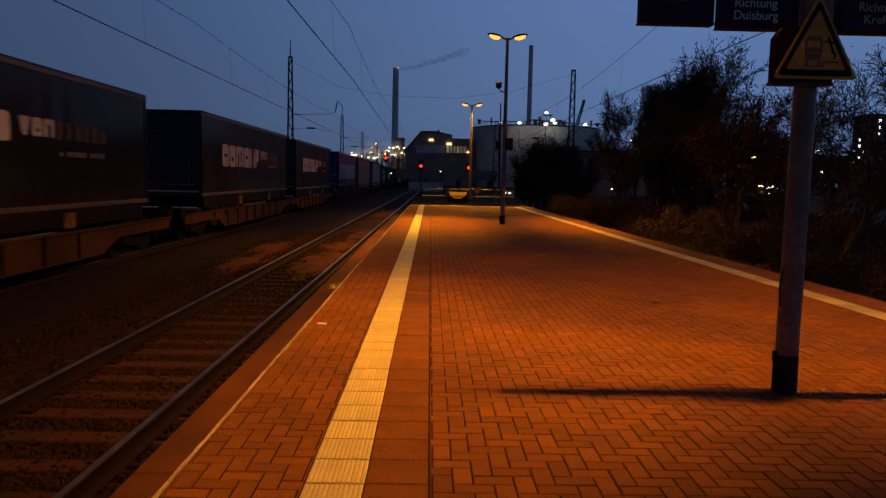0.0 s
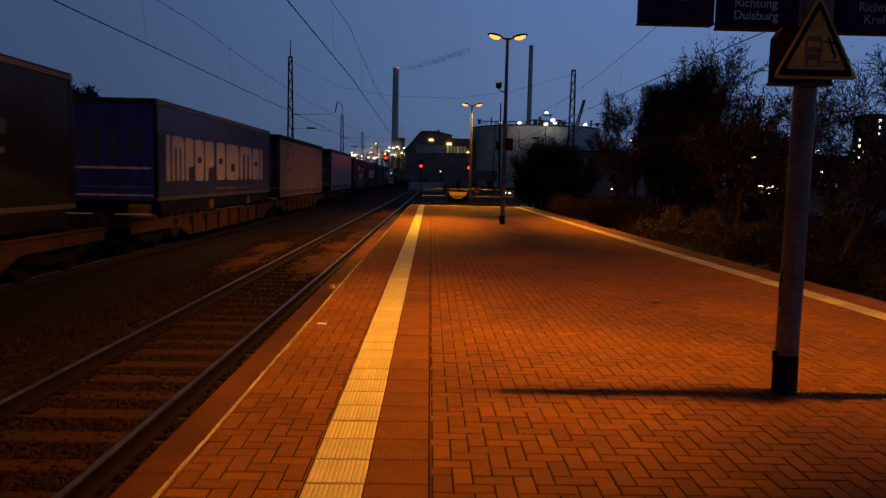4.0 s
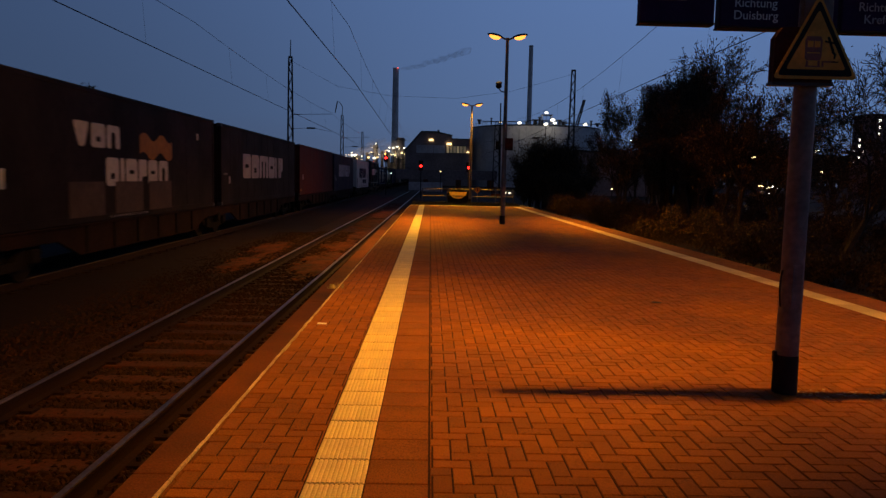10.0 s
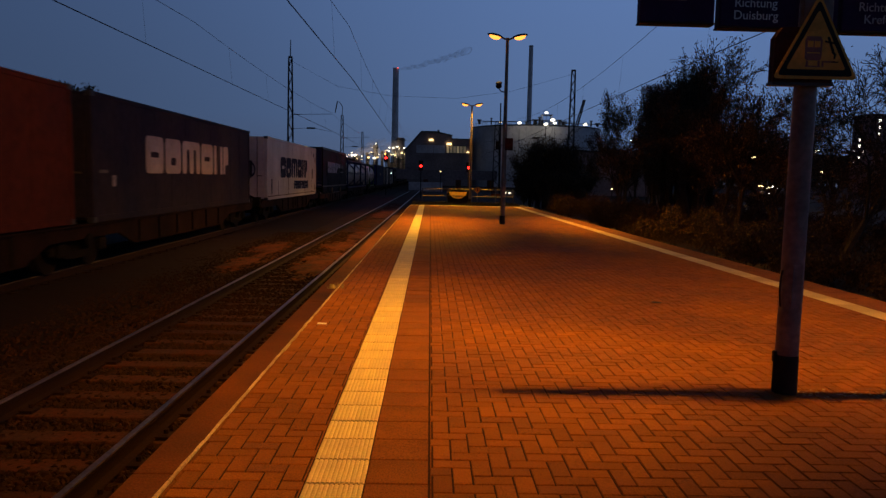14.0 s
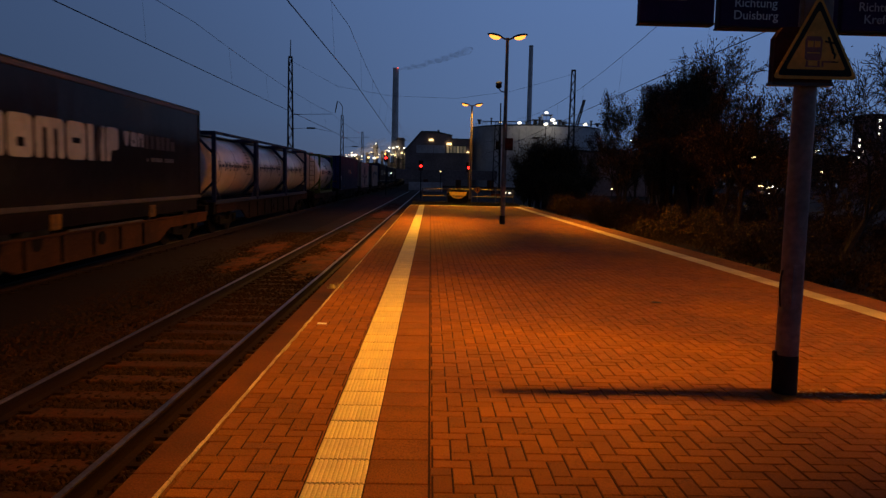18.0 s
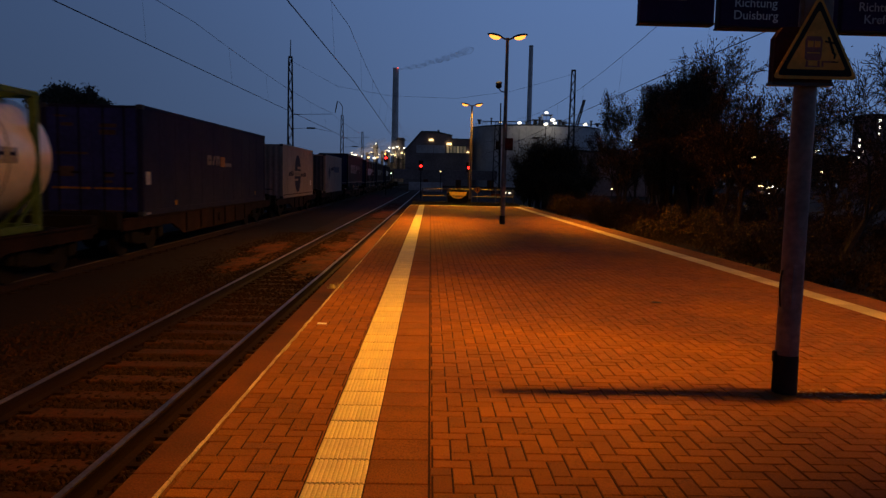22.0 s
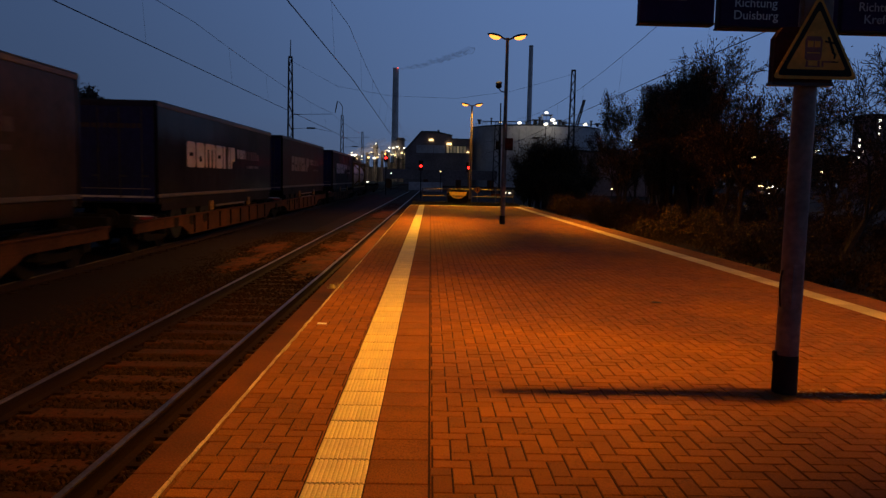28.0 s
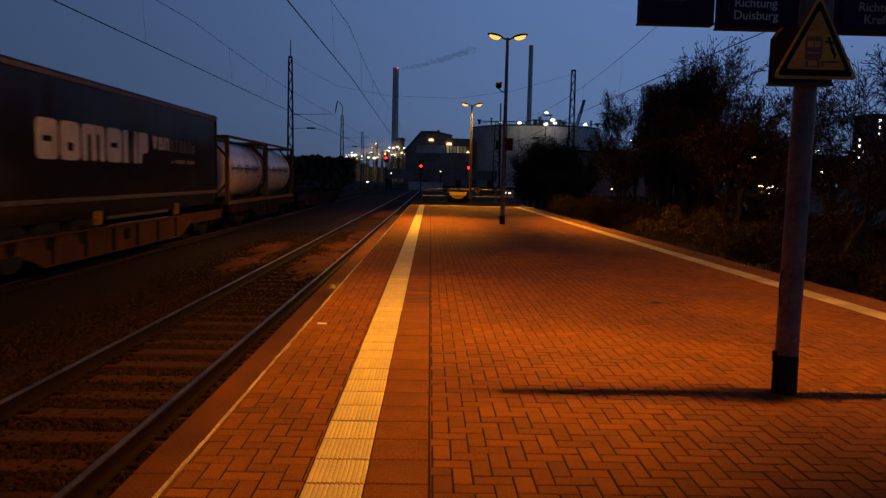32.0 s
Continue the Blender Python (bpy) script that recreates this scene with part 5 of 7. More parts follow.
def overhead():
    for y, h, horn in ((59, 11.3, "spike"), (95, 9.5, "hook"), (124, 9.1, ""), (158, 9.0, ""), (194, 9.0, "")):
        lattice_mast(-12.0, y, h, 0.27, horn, "dark lattice steel mast beside the tracks")
        bracket(-12.0, y, TRAIN_TRACK, 5.2)
    lattice_mast(13.3, 66, 11.8, 0.33, "", "dark lattice steel mast among the bushes")
    bracket(13.3, 66, 8.2, 5.2)
    lattice_mast(9.9, 107, 10.1, 0.55, "", "broad dark lattice mast before the storage tank")
    lone("slim_pole", rod(B(), (0, 0, -0.98), (-0.15, 0, 13.0), 0.12, 0.1, 10), M_MAST, "slim dark pole before the storage tank", "pole", m=pose(10.6, 108, 0))
    overhead_line(TRAIN_TRACK, 5.2, 1.33, 0.27, (-14, 23, 59, 95, 124, 158, 194), (0.0, 0.12, 0.2, -0.2, 0.2, -0.2, 0.2))
    overhead_line(NEAR_TRACK, 5.08, 1.33, 0.57, (-14, 24, 59, 95, 124), (-0.08, 0.12, -0.33, 0.2, -0.2), hang=True)
    overhead_line(8.2, 5.2, 1.3, 0.75, (-14, 23, 66, 107), (0.2, -0.2, 0.2, -0.2))
    bm = B()
    pts = [(-11.8, 59, 11.0), (-8.0, 58.8, 9.0), (-3.6, 58.6, 8.3), (2.0, 59.5, 8.3), (7, 62, 9.3), (13.2, 66, 11.5)]
    for p, q in zip(pts, pts[1:]):
        rod(bm, p, q, 0.010, n=5)
    lone("cross_wire", bm, M_MAST, "dark wire slung across the tracks between masts", "wire")


# ---- signals and lights along the line ----
def signal(x, y, z, label, amber=False, face=0.9):
    t = thing("railway_signal", label, "signal", "railway signals", pose(x, y, -0.98))
    part("post", rod(B(), (0, 0.12, 0), (0, 0.12, z + 0.9), 0.06, n=10), M_MAST, t)
    s = part("screen", box(B(), -0.28, 0.28, 0.0, 0.1, z + 0.45, z + 1.65, 0.05), M_BLACK, t, "black signal screen")
    part("lens", ball(B(), (0, -0.04, z + 0.98), 0.155, 0.05, 0.155), M_SIGNAL, s, "glowing red lens", smooth=True)
    part("hood", box(B(), -0.21, 0.21, -0.30, 0.0, z + 1.22, z + 1.25, 0.008), M_BLACK, s)
    if amber:
        part("lens", ball(B(), (-0.1, -0.04, z + 1.5), 0.11, 0.05, 0.11), M_AMBER, s, "glowing amber lens", smooth=True)
    return t


def small_lamp(x, y, z, r, glowing, label, category="lamp", post=True, base=-0.98, group="distant lamps"):
    t = thing("distant_lamp", label, category, group, pose(x, y, base))
    if post:
        part("post", rod(B(), (0, 0.1, 0), (0, 0.1, z - base), 0.06, n=6), M_MAST, t)
    part("lamp_head", ball(B(), (0, 0, z - base), r * 0.95, r * 0.7, r * 0.6, 10, 8), glowing, t, "glowing lamp head", smooth=True)
    return t


def line_lights():
    signal(-1.2, 85, 2.9, "railway signal showing red on a dark post")
    signal(4.6, 85, 2.8, "railway signal showing red on a dark post")
    signal(-5.95, 93, 4.0, "railway signal showing red and amber between the tracks", True)
    L = bpy.data.lights.new("signal_light", "SPOT")
    L.color, L.energy, L.shadow_soft_size, L.spot_size, L.spot_blend = (1.0, 0.04, 0.03), 200, 0.12, radians(50), 0.8
    new("signal_light", L).matrix_basis = look((-5.95, 92.8, 4.0), (-8.5, 70, 2.6))
    for x, y, z, r, m in ((-6.7, 120, 2.1, .16, M_LAMPWHITE), (-10.7, 120, 0.6, .2, M_LAMPWHITE), (1.7, 120, 2.6, .14, M_LAMPWARM), (12.8, 120, -0.75, .2, M_LAMPWHITE), (13.5, 120, -0.75, .2, M_LAMPWHITE), (30.0, 108, 1.44, .16, M_STREETWARM), (28.0, 108, 0.36, .12, M_STREETWARM), (15.0, 120, -0.3, .3, M_LAMPWHITE), (-27.2, 120, 0.95, .16, M_LAMPWHITE), (-23.5, 120, 1.02, .14, M_LAMPWHITE)):
        small_lamp(x, y, z, r, m, "small bright lamp beside the railway yard", post=z > 0)
    for x, z, r, m in ((-48.9, 12.7, .55, 0), (-45.7, 13.7, .9, 0), (-44.0, 13.8, .9, 0), (-40.1, 13.2, .75, 0), (-34.6, 15.6, .5, 1), (-36.2, 12.6, .8, 1), (-32.9, 12.4, .9, 0), (-30.9, 12.8, .7, 1), (-32.0, 20.5, .65, 0), (-24.1, 18.5, .6, 0),
                       (-21.9, 18.5, .6, 0), (-19.6, 19.2, .75, 0), (-24.4, 16.5, .65, 0), (-22.8, 14.6, .6, 1), (-20.5, 14.3, .6, 1), (-16.9, 15.7, .8, 1), (-15.6, 18.6, .6, 0), (-13.3, 18.7, .5, 1)):
        small_lamp(x, 420, z, r, M_LAMPWARM if m else M_LAMPWHITE, "bright plant lamp on a distant chemical works", group="chemical works lamps")
    rng = random.Random(52)
    for k in range(34):
        x = rng.uniform(-52, -13)
        small_lamp(x, 423, rng.uniform(10.5, 15.5) + (4 * rng.random() if x > -36 else 0), rng.uniform(.22, .42), M_LAMPWARM if rng.random() < .6 else M_LAMPWHITE, "small plant lamp on a distant chemical works", group="chemical works lamps")
    for x, z, r, m in ((42.2, 10.2, .22, 0), (42.9, 9.7, .15, 0), (43.9, 9.5, .14, 1), (42.5, 7.8, .14, 1), (42.6, 6.5, .16, 0), (68.5, 7.2, .4, 1),
                       (71.9, .9, .25, 1), (72.9, 1.0, .33, 0), (74.0, .9, .25, 0), (72.4, -.2, .3, 0), (81.8, 8.9, .35, 1), (83.2, 4.4, .33, 1)):
        small_lamp(x, 150, z, r * 1.3, M_STREETWARM if m else M_STREETWHITE, "street lamp glowing behind the trees", group="street lamps behind the trees")


def back_road():
    """Lit street lamps on the road behind the trees."""
    for x, y, z, watts in ((36.4, 85, 2.67, 420), (35.45, 74, 1.39, 260), (31.89, 84, 0.12, 260)):
        t = thing("street_lamp", "small warm street lamp on the road behind the trees", "street lamp", "lamps on the back road", pose(x, y, -0.98))
        part("post", rod(B(), (0.3, 0.1, 0), (0.3, 0.1, z + 1.0), 0.05, n=8), M_MAST, t)
        part("arm", rod(B(), (0.3, 0.1, z + 1.0), (0, 0, z + 1.03), 0.03, n=6), M_MAST, t)
        head = part("lamp_head", box(B(), -0.34, 0.34, -0.12, 0.12, z + 0.98, z + 1.05, 0.02), M_MAST, t)
        part("glass", box(B(), -0.30, 0.30, -0.16, 0.10, z + 0.90, z + 0.98, 0.02), M_STREETWARM, head, "glowing warm lamp glass")
        L = bpy.data.lights.new("road_light", "POINT")
        L.color, L.energy, L.shadow_soft_size = (1.0, 0.50, 0.16), watts, 0.15
        new("road_light", L).matrix_basis = pose(x, y - 0.1, z - 0.25)


# ---- works and buildings in the distance ----
def chimney(x, y, r, height, label, red):
    t = thing("chimney", label, "chimney", "tall chimneys", pose(x, y, -0.98))
    part("shaft", rod(B(), (0, 0, 0), (0, 0, height), r * 1.35, r, 24), M_CHIMNEY, t, smooth=True)
    part("rim", rod(B(), (0, 0, height), (0, 0, height + 0.5), r * 1.06, n=24), M_DARK, t)
    for k in (0.55, 0.8):
        part("platform_ring", rod(B(), (0, 0, height * k), (0, 0, height * k + 0.3), r * (1.42 - 0.35 * k), n=24), M_CHIMNEY, t)
    if red:
        part("warning_light", ball(B(), (r * .8, -r, height + 0.2), 0.5, 0.4, 0.4), glow("red warning lamp", (1, 0.1, 0.06), 3.0), t, "red warning light")


def works():
    chimney(-28.0, 560, 2.15, 85.0, "tall grey concrete chimney with red warning light", True)
    chimney(40.4, 300, 0.85, 57.0, "slim dark steel chimney behind the storage tank", False)
    rng = random.Random(11)
    t = thing("factory_building", "dark factory hall with stepped roof and lit windows", "building", "", pose(0, 240, -0.98))
    part("wall", prism(B(), [(-8.9, 0), (-8.5, 11.2), (-3.1, 17.6), (1.2, 17.6), (6.9, 16.5), (7.0, 15.3), (13.0, 15.5), (13.0, 0)], "y", 0, 26), M_FACTORY, t)
    part("roof", prism(B(), [(-8.9, 11.1), (-3.3, 17.7), (1.3, 17.75), (7.1, 16.6), (7.1, 16.9), (1.3, 18.05), (-3.4, 18.0), (-9.1, 11.4)], "y", -0.4, 26.4), M_DARK, t)
    part("roof", box(B(), 6.9, 13.3, -0.4, 26.4, 15.4, 15.75), M_DARK, t)
    part("vent", box(B(), 2.0, 2.8, 3, 5, 17.4, 18.6), M_DARK, t)
    for i in range(5):
        x0 = -4.9 + i * 1.92
        part("cladding_panel", box(B(), x0, x0 + 1.86, -0.08, 0.02, 10.8, 13.4, 0.02), M_FACTORY_LIGHT, t, "pale cladding panel")
    for i in range(6):
        x0 = 5.1 + i * 1.12
        w = part("window", box(B(), x0, x0 + 1.0, -0.1, 0.02, 10.9, 13.3, 0.03), M_DARK, t)
        part("pane", box(B(), x0 + 0.08, x0 + 0.92, -0.13, -0.09, 11.0, 13.2), glow("dim lit pane", (1.0, 0.75, 0.4), 0.04 if i % 3 else 0.12), w, "dimly lit pane")
    for x, z, r in ((0.0, 15.1, .75), (6.0, 13.9, .85), (12.3, 11.3, .45)):
        lb = part("wall_lamp", box(B(), x - r, x + r, -0.6, -0.2, z - r * .45, z + r * .45, 0.1), M_LAMPWARM, t, "glowing wall lamp")
        part("lamp_arm", rod(B(), (x, 0, z), (x, -0.3, z), 0.06, n=6), M_DARK, lb)
    lone("yard_wall", box(B(), -4.0, 2.2, 130, 130.3, -0.98, 0.7, 0.03), M_FACTORY_LIGHT, "low pale wall across the yard", "wall", kind="structure")
    lone("road_bridge", box(B(), -10, 14, 150, 158, 1.2, 3.2, 0.05), M_FACTORY, "dark low road bridge over the railway", "bridge")
    for x in (-9, -1, 6, 13):
        lone("bridge_pier", box(B(), x - .5, x + .5, 151, 157, -0.98, 1.2, 0.05), M_CONCRETE, "concrete pier under the road bridge", "pier", "bridge piers")
    hl = thing("low_hall", "dark flat-roofed hall behind the trees", "building", "", pose(31, 122, -0.98))
    part("wall", box(B(), -9.5, 9.5, 0, 8, 0, 7.4), M_FACTORY, hl)
    part("roof", box(B(), -9.7, 9.7, -0.2, 8.2, 7.4, 7.75), M_DARK, hl)
    # storage tank
    t = thing("storage_tank", "huge pale grey cylindrical storage tank with lit rim", "storage tank", "", pose(36.0, 250, -0.98))
    part("shell", rod(B(), (0, 0, 0), (0, 0, 19.9), 22.2, n=72), M_TANK_STEEL, t, smooth=True)
    for z in (4.9, 9.8, 14.7):
        bm = rod(B(), (0, 0, z - .04), (0, 0, z + .04), 22.26, n=72)
        part("seam", bm, M_FACTORY_LIGHT, t)
    part("roof", rod(B(), (0, 0, 19.9), (0, 0, 21.6), 22.3, 3.0, 72), M_TANK_STEEL, t, smooth=True)
    part("rim", rod(B(), (0, 0, 19.7), (0, 0, 20.1), 22.35, n=72), M_DARK, t)
    post = mesh_of("rail_post", rod(B(), (0, 0, 0), (0, 0, 1.1), 0.05, n=5), M_DARK)
    for k in range(60):
        a = k / 60 * 6.2832
        share("rail_post", post, t, pose(22.1 * math.cos(a), 22.1 * math.sin(a), 20.0))
    ring = B()
    for k in range(60):
        a, b = k / 60 * 6.2832, (k + 1) / 60 * 6.2832
        rod(ring, (22.1 * math.cos(a), 22.1 * math.sin(a), 21.1), (22.1 * math.cos(b), 22.1 * math.sin(b), 21.1), 0.05, n=5)
    part("handrail", ring, M_DARK, t)
    st = B()
    for k in range(40):
        a = -2.2 + k * 0.03
        box(st, 22.5 * math.cos(a) - .5, 22.5 * math.cos(a) + .5, 22.5 * math.sin(a) - .4, 22.5 * math.sin(a) + .1, 0.5 + k * 0.48, 0.6 + k * 0.48)
    part("spiral_stair", st, M_DARK, t)
    for x, z, r in ((36.0, 22.6, .62), (27.6, 19.3, .68), (38.0, 20.4, .75), (35.9, 19.1, .7), (38.8, 19.4, .6), (49.8, 19.8, .75), (21.6, 19.3, .4)):
        small_lamp(x, 226 if x != 49.8 else 233, z, r, M_LAMPWARM if x == 21.6 else M_LAMPWHITE, "bright lamp on the rim of the storage tank", group="storage tank lamps")
    for x, z in ((27.6, 19.3), (38.0, 20.4)):
        L = bpy.data.lights.new("tank_light", "POINT")
        L.color, L.energy, L.shadow_soft_size = (1.0, 0.88, 0.72), 330, 0.6
        new("tank_light", L).matrix_basis = pose(x, 222.5, z)
    tw = thing("pump_tower", "steel service tower beside the storage tank", "tower", "", pose(37, 232, -0.98))
    for sx in (-1.5, 1.5):
        for sy in (-1.5, 1.5):
            part("leg", box(B(), sx - .12, sx + .12, sy - .12, sy + .12, 0, 23.5), M_FACTORY_LIGHT, tw)
    for z in (19.5, 21.5, 23.3):
        part("deck", box(B(), -1.8, 1.8, -1.8, 1.8, z, z + .15), M_DARK, tw)
    for k, (x, w, h) in enumerate(((15.2, .9, 1.1), (19.0, .5, 1.7), (23.5, .6, 0.9), (30.2, .8, 0.8), (33.0, 1.3, 1.5), (34.4, .7, 2.3), (35.2, .5, 1.4), (40.8, .9, 1.6), (42.1, 1.4, 0.9), (50.9, .6, 1.5), (53.0, .9, 0.8))):
        v = thing("roof_vent", "dark valve stack on the storage tank roof", "vent", "vents on the storage tank", pose(x, 229.4, 19.0))
        part("riser", rod(B(), (0, 0, -0.1), (0, 0, h), w * 0.5, w * 0.42, 10), M_DARK, v, smooth=True)
        part("cap", box(B(), -w * .75, w * .75, -w * .6, w * .6, h, h + 0.22, 0.03), M_DARK, v)
    pp = thing("pipe_run", "dark pipes carried along the storage tank rim", "pipes", "", pose(0, 228.6, 18.9))
    for x0, x1, z in ((14.5, 27.0, 0.9), (31.0, 43.0, 1.5), (33.0, 56.0, 0.7)):
        part("pipe", rod(B(), (x0, 0, z), (x1, 0, z), 0.13, n=8), M_DARK, pp, smooth=True)
        for k in range(6):
            x = x0 + (x1 - x0) * (k + 0.2) / 6
            part("support", rod(B(), (x, 0, 0), (x, 0, z), 0.08, n=6), M_DARK, pp)
    # crane arm
    cr = thing("crane", "dark lattice crane jib behind the tank", "crane", "", pose(59, 300, -0.98))
    bm = B()
    for o in (-0.5, 0.5):
        rod(bm, (0.5 + o, 0, 22), (4.2 + o * .6, 0, 36), 0.3, n=5)
    for k in range(12):
        a, b = k / 12, (k + 1) / 12
        f = 1 if k % 2 else -1
        rod(bm, (0.5 + 3.7 * a - .5 * f, 0, 22 + 14 * a), (0.5 + 3.7 * b + .4 * f, 0, 22 + 14 * b), 0.16, n=4)
    part("jib", bm, M_MAST, cr)
    part("tower", box(B(), -0.6, 1.4, -0.6, 0.6, 0, 22), M_MAST, cr)
    # columns of the chemical works
    for x, w, h, y in ((-32.5, 1.4, 21, 425), (-25.0, 0.8, 17, 430), (-21.0, 1.2, 19, 428), (-18.2, 2.4, 26, 432), (-14.5, 1.6, 20, 430), (-38, 1.1, 17, 435), (-44, 1.6, 15, 436), (-29, .8, 18, 431)):
        c = thing("process_column", "dark steel process column of the chemical works", "column", "process columns", pose(x, y, -0.98))
        part("vessel", rod(B(), (0, 0, 0), (0, 0, h), w, n=16), M_FACTORY, c, smooth=True)
        for k in range(3):
            part("gallery", rod(B(), (0, 0, h * (.5 + .22 * k)), (0, 0, h * (.5 + .22 * k) + .3), w * 1.5, n=16), M_DARK, c)
    for x0, x1, h in ((-58, -40, 10), (-40, -26, 8), (-26, -9, 11)):
        p = thing("process_hall", "low dark hall of the chemical works", "building", "works halls", pose((x0 + x1) / 2, 445, -0.98))
        w = (x1 - x0) / 2
        part("wall", box(B(), -w, w, -6, 6, 0, h), M_FACTORY, p)
        part("roof", box(B(), -w - .3, w + .3, -6.3, 6.3, h, h + .5), M_DARK, p)
    # tower block on the far side
    tb = thing("apartment_tower", "dark tower block with scattered lit windows", "building", "", pose(215.2, 334, -0.98))
    part("wall", box(B(), -14.3, 14.3, -5, 8, 0, 35.6), M_FACTORY, tb)
    part("roof", box(B(), -14.6, 14.6, -5.3, 8.3, 35.6, 36.1), M_DARK, tb)
    lit = {(1, 8), (1, 9), (1, 10)}
    for i in range(8):
        for j in range(2, 11):
            x, z = -12.9 + i * 3.5, j * 3.1 + 1.2
            w = part("window", box(B(), x - .75, x + .75, -5.06, -4.95, z, z + 1.5), M_DARK, tb)
            part("pane", box(B(), x - .62, x + .62, -5.1, -5.05, z + .12, z + 1.38), M_LAMPWHITE if (i, j) in lit else M_BOXNAVY, w, "lit window pane" if (i, j) in lit else "")
    lit = {(1, 4), (1, 3), (0, 2), (2, 2), (1, 1), (0, 0)}
    for i in range(3):
        for j in range(8):
            y, z = -2.6 + i * 4.0, 12.6 + j * 2.75
            w = part("window", box(B(), -14.36, -14.25, y - .75, y + .75, z, z + 1.5), M_DARK, tb)
            part("pane", box(B(), -14.40, -14.35, y - .62, y + .62, z + .12, z + 1.38), M_LAMPWHITE if (2 - i, j) in lit else M_BOXNAVY, w, "lit window pane" if (2 - i, j) in lit else "")
    bt = thing("flat_block", "pale flat-roofed block beyond the tracks", "building", "", pose(-74, 204, -0.98))
    part("wall", box(B(), -4, 4, -4, 4, 0, 16.5), M_FACTORY_LIGHT, bt)
    part("roof", box(B(), -4.3, 4.3, -4.3, 4.3, 16.5, 17.2), M_DARK, bt)
    for k in range(4):
        part("window", box(B(), -3.2 + k * 1.8, -2.2 + k * 1.8, -4.05, -3.95, 13, 15), M_DARK, bt)


# ---- smoke ----
def smoke_material():
    m = bpy.data.materials.new("thin smoke")
    m.use_nodes = True
    n, l = m.node_tree.nodes, m.node_tree.links
    p = n["Principled BSDF"]
    p.inputs["Base Color"].default_value = (0.75, 0.62, 0.60, 1)
    p.inputs["Roughness"].default_value = 1.0
    co, no, ra = n.new("ShaderNodeTexCoord"), n.new("ShaderNodeTexNoise"), n.new("ShaderNodeMapRange")
    no.inputs["Scale"].default_value, no.inputs["Detail"].default_value = 0.22, 4
    ra.inputs["From Min"].default_value, ra.inputs["From Max"].default_value = 0.40, 0.72
    ra.inputs["To Min"].default_value, ra.inputs["To Max"].default_value = 0.0, 0.22
    l.new(co.outputs["Object"], no.inputs["Vector"])
    l.new(no.outputs["Fac"], ra.inputs["Value"])
    l.new(ra.outputs[0], p.inputs["Alpha"])
    return m


PUFFS = []


def works_steam(m):
    """Steam that hangs over the chemical works, lit by its yard lamps."""
    rng = random.Random(18)
    for k, (x, z, w) in enumerate(((-44, 14, 5), (-36, 17, 6), (-31, 21, 5), (-27, 15, 6), (-21, 20, 5), (-17, 16, 5))):
        bm = ball(B(), (0, 0, 0), w, 2.5, w * 0.55, 24, 14)
        for v in bm.verts:
            v.co += v.normal * 1.5 * noise.noise(v.co * 0.3 + Vector((k * 2.7, 0, 5)))
        lone("steam_puff", bm, m, "thin pale steam hanging over the chemical works", "steam", "steam over the works", m=pose(x, 418, z, 0, rng.uniform(-15, 15), 0), smooth=True)
    for x, z in ((-42, 13.0), (-32, 14.0), (-22, 15.5)):
        L = bpy.data.lights.new("yard_light", "POINT")
        L.color, L.energy, L.shadow_soft_size = (1.0, 0.88, 0.55), 1300, 0.8
        new("yard_light", L).matrix_basis = pose(x, 412, z)


def smoke():
    m = smoke_material()
    rng = random.Random(8)
    for k in range(9):
        u = k / 8
        x, z = -24.5 + 46 * u, 84.0 + 13.5 * u ** 1.25
        bm = ball(B(), (0, 0, 0), 4.4 + 2.2 * u, 1.8, 1.2 + 1.5 * u, 24, 14)
        for v in bm.verts:
            v.co += v.normal * 1.6 * noise.noise(v.co * 0.35 + Vector((k * 3.1, 0, 0)))
        ob = lone("smoke_puff", bm, m, "thin grey wisp of smoke drifting from the chimney", "smoke", "smoke wisps", m=pose(x, 560, z, 0, -14, 0), smooth=True)
        PUFFS.append((ob, x, z))
    works_steam(m)


# ---- trees and bushes ----
def tube(vs, fs, p, q, r0, r1, n=4):
    d = (q - p)
    if d.length < 1e-5:
        return
    a = d.orthogonal().normalized()
    b = d.normalized().cross(a)
    o = len(vs)
    for c, r in ((p, r0), (q, r1)):
        for k in range(n):
            t = 6.2832 * k / n
            vs.append(c + a * (r * math.cos(t)) + b * (r * math.sin(t)))
    for k in range(n):
        j = (k + 1) % n
        fs.append((o + k, o + j, o + n + j, o + n + k))


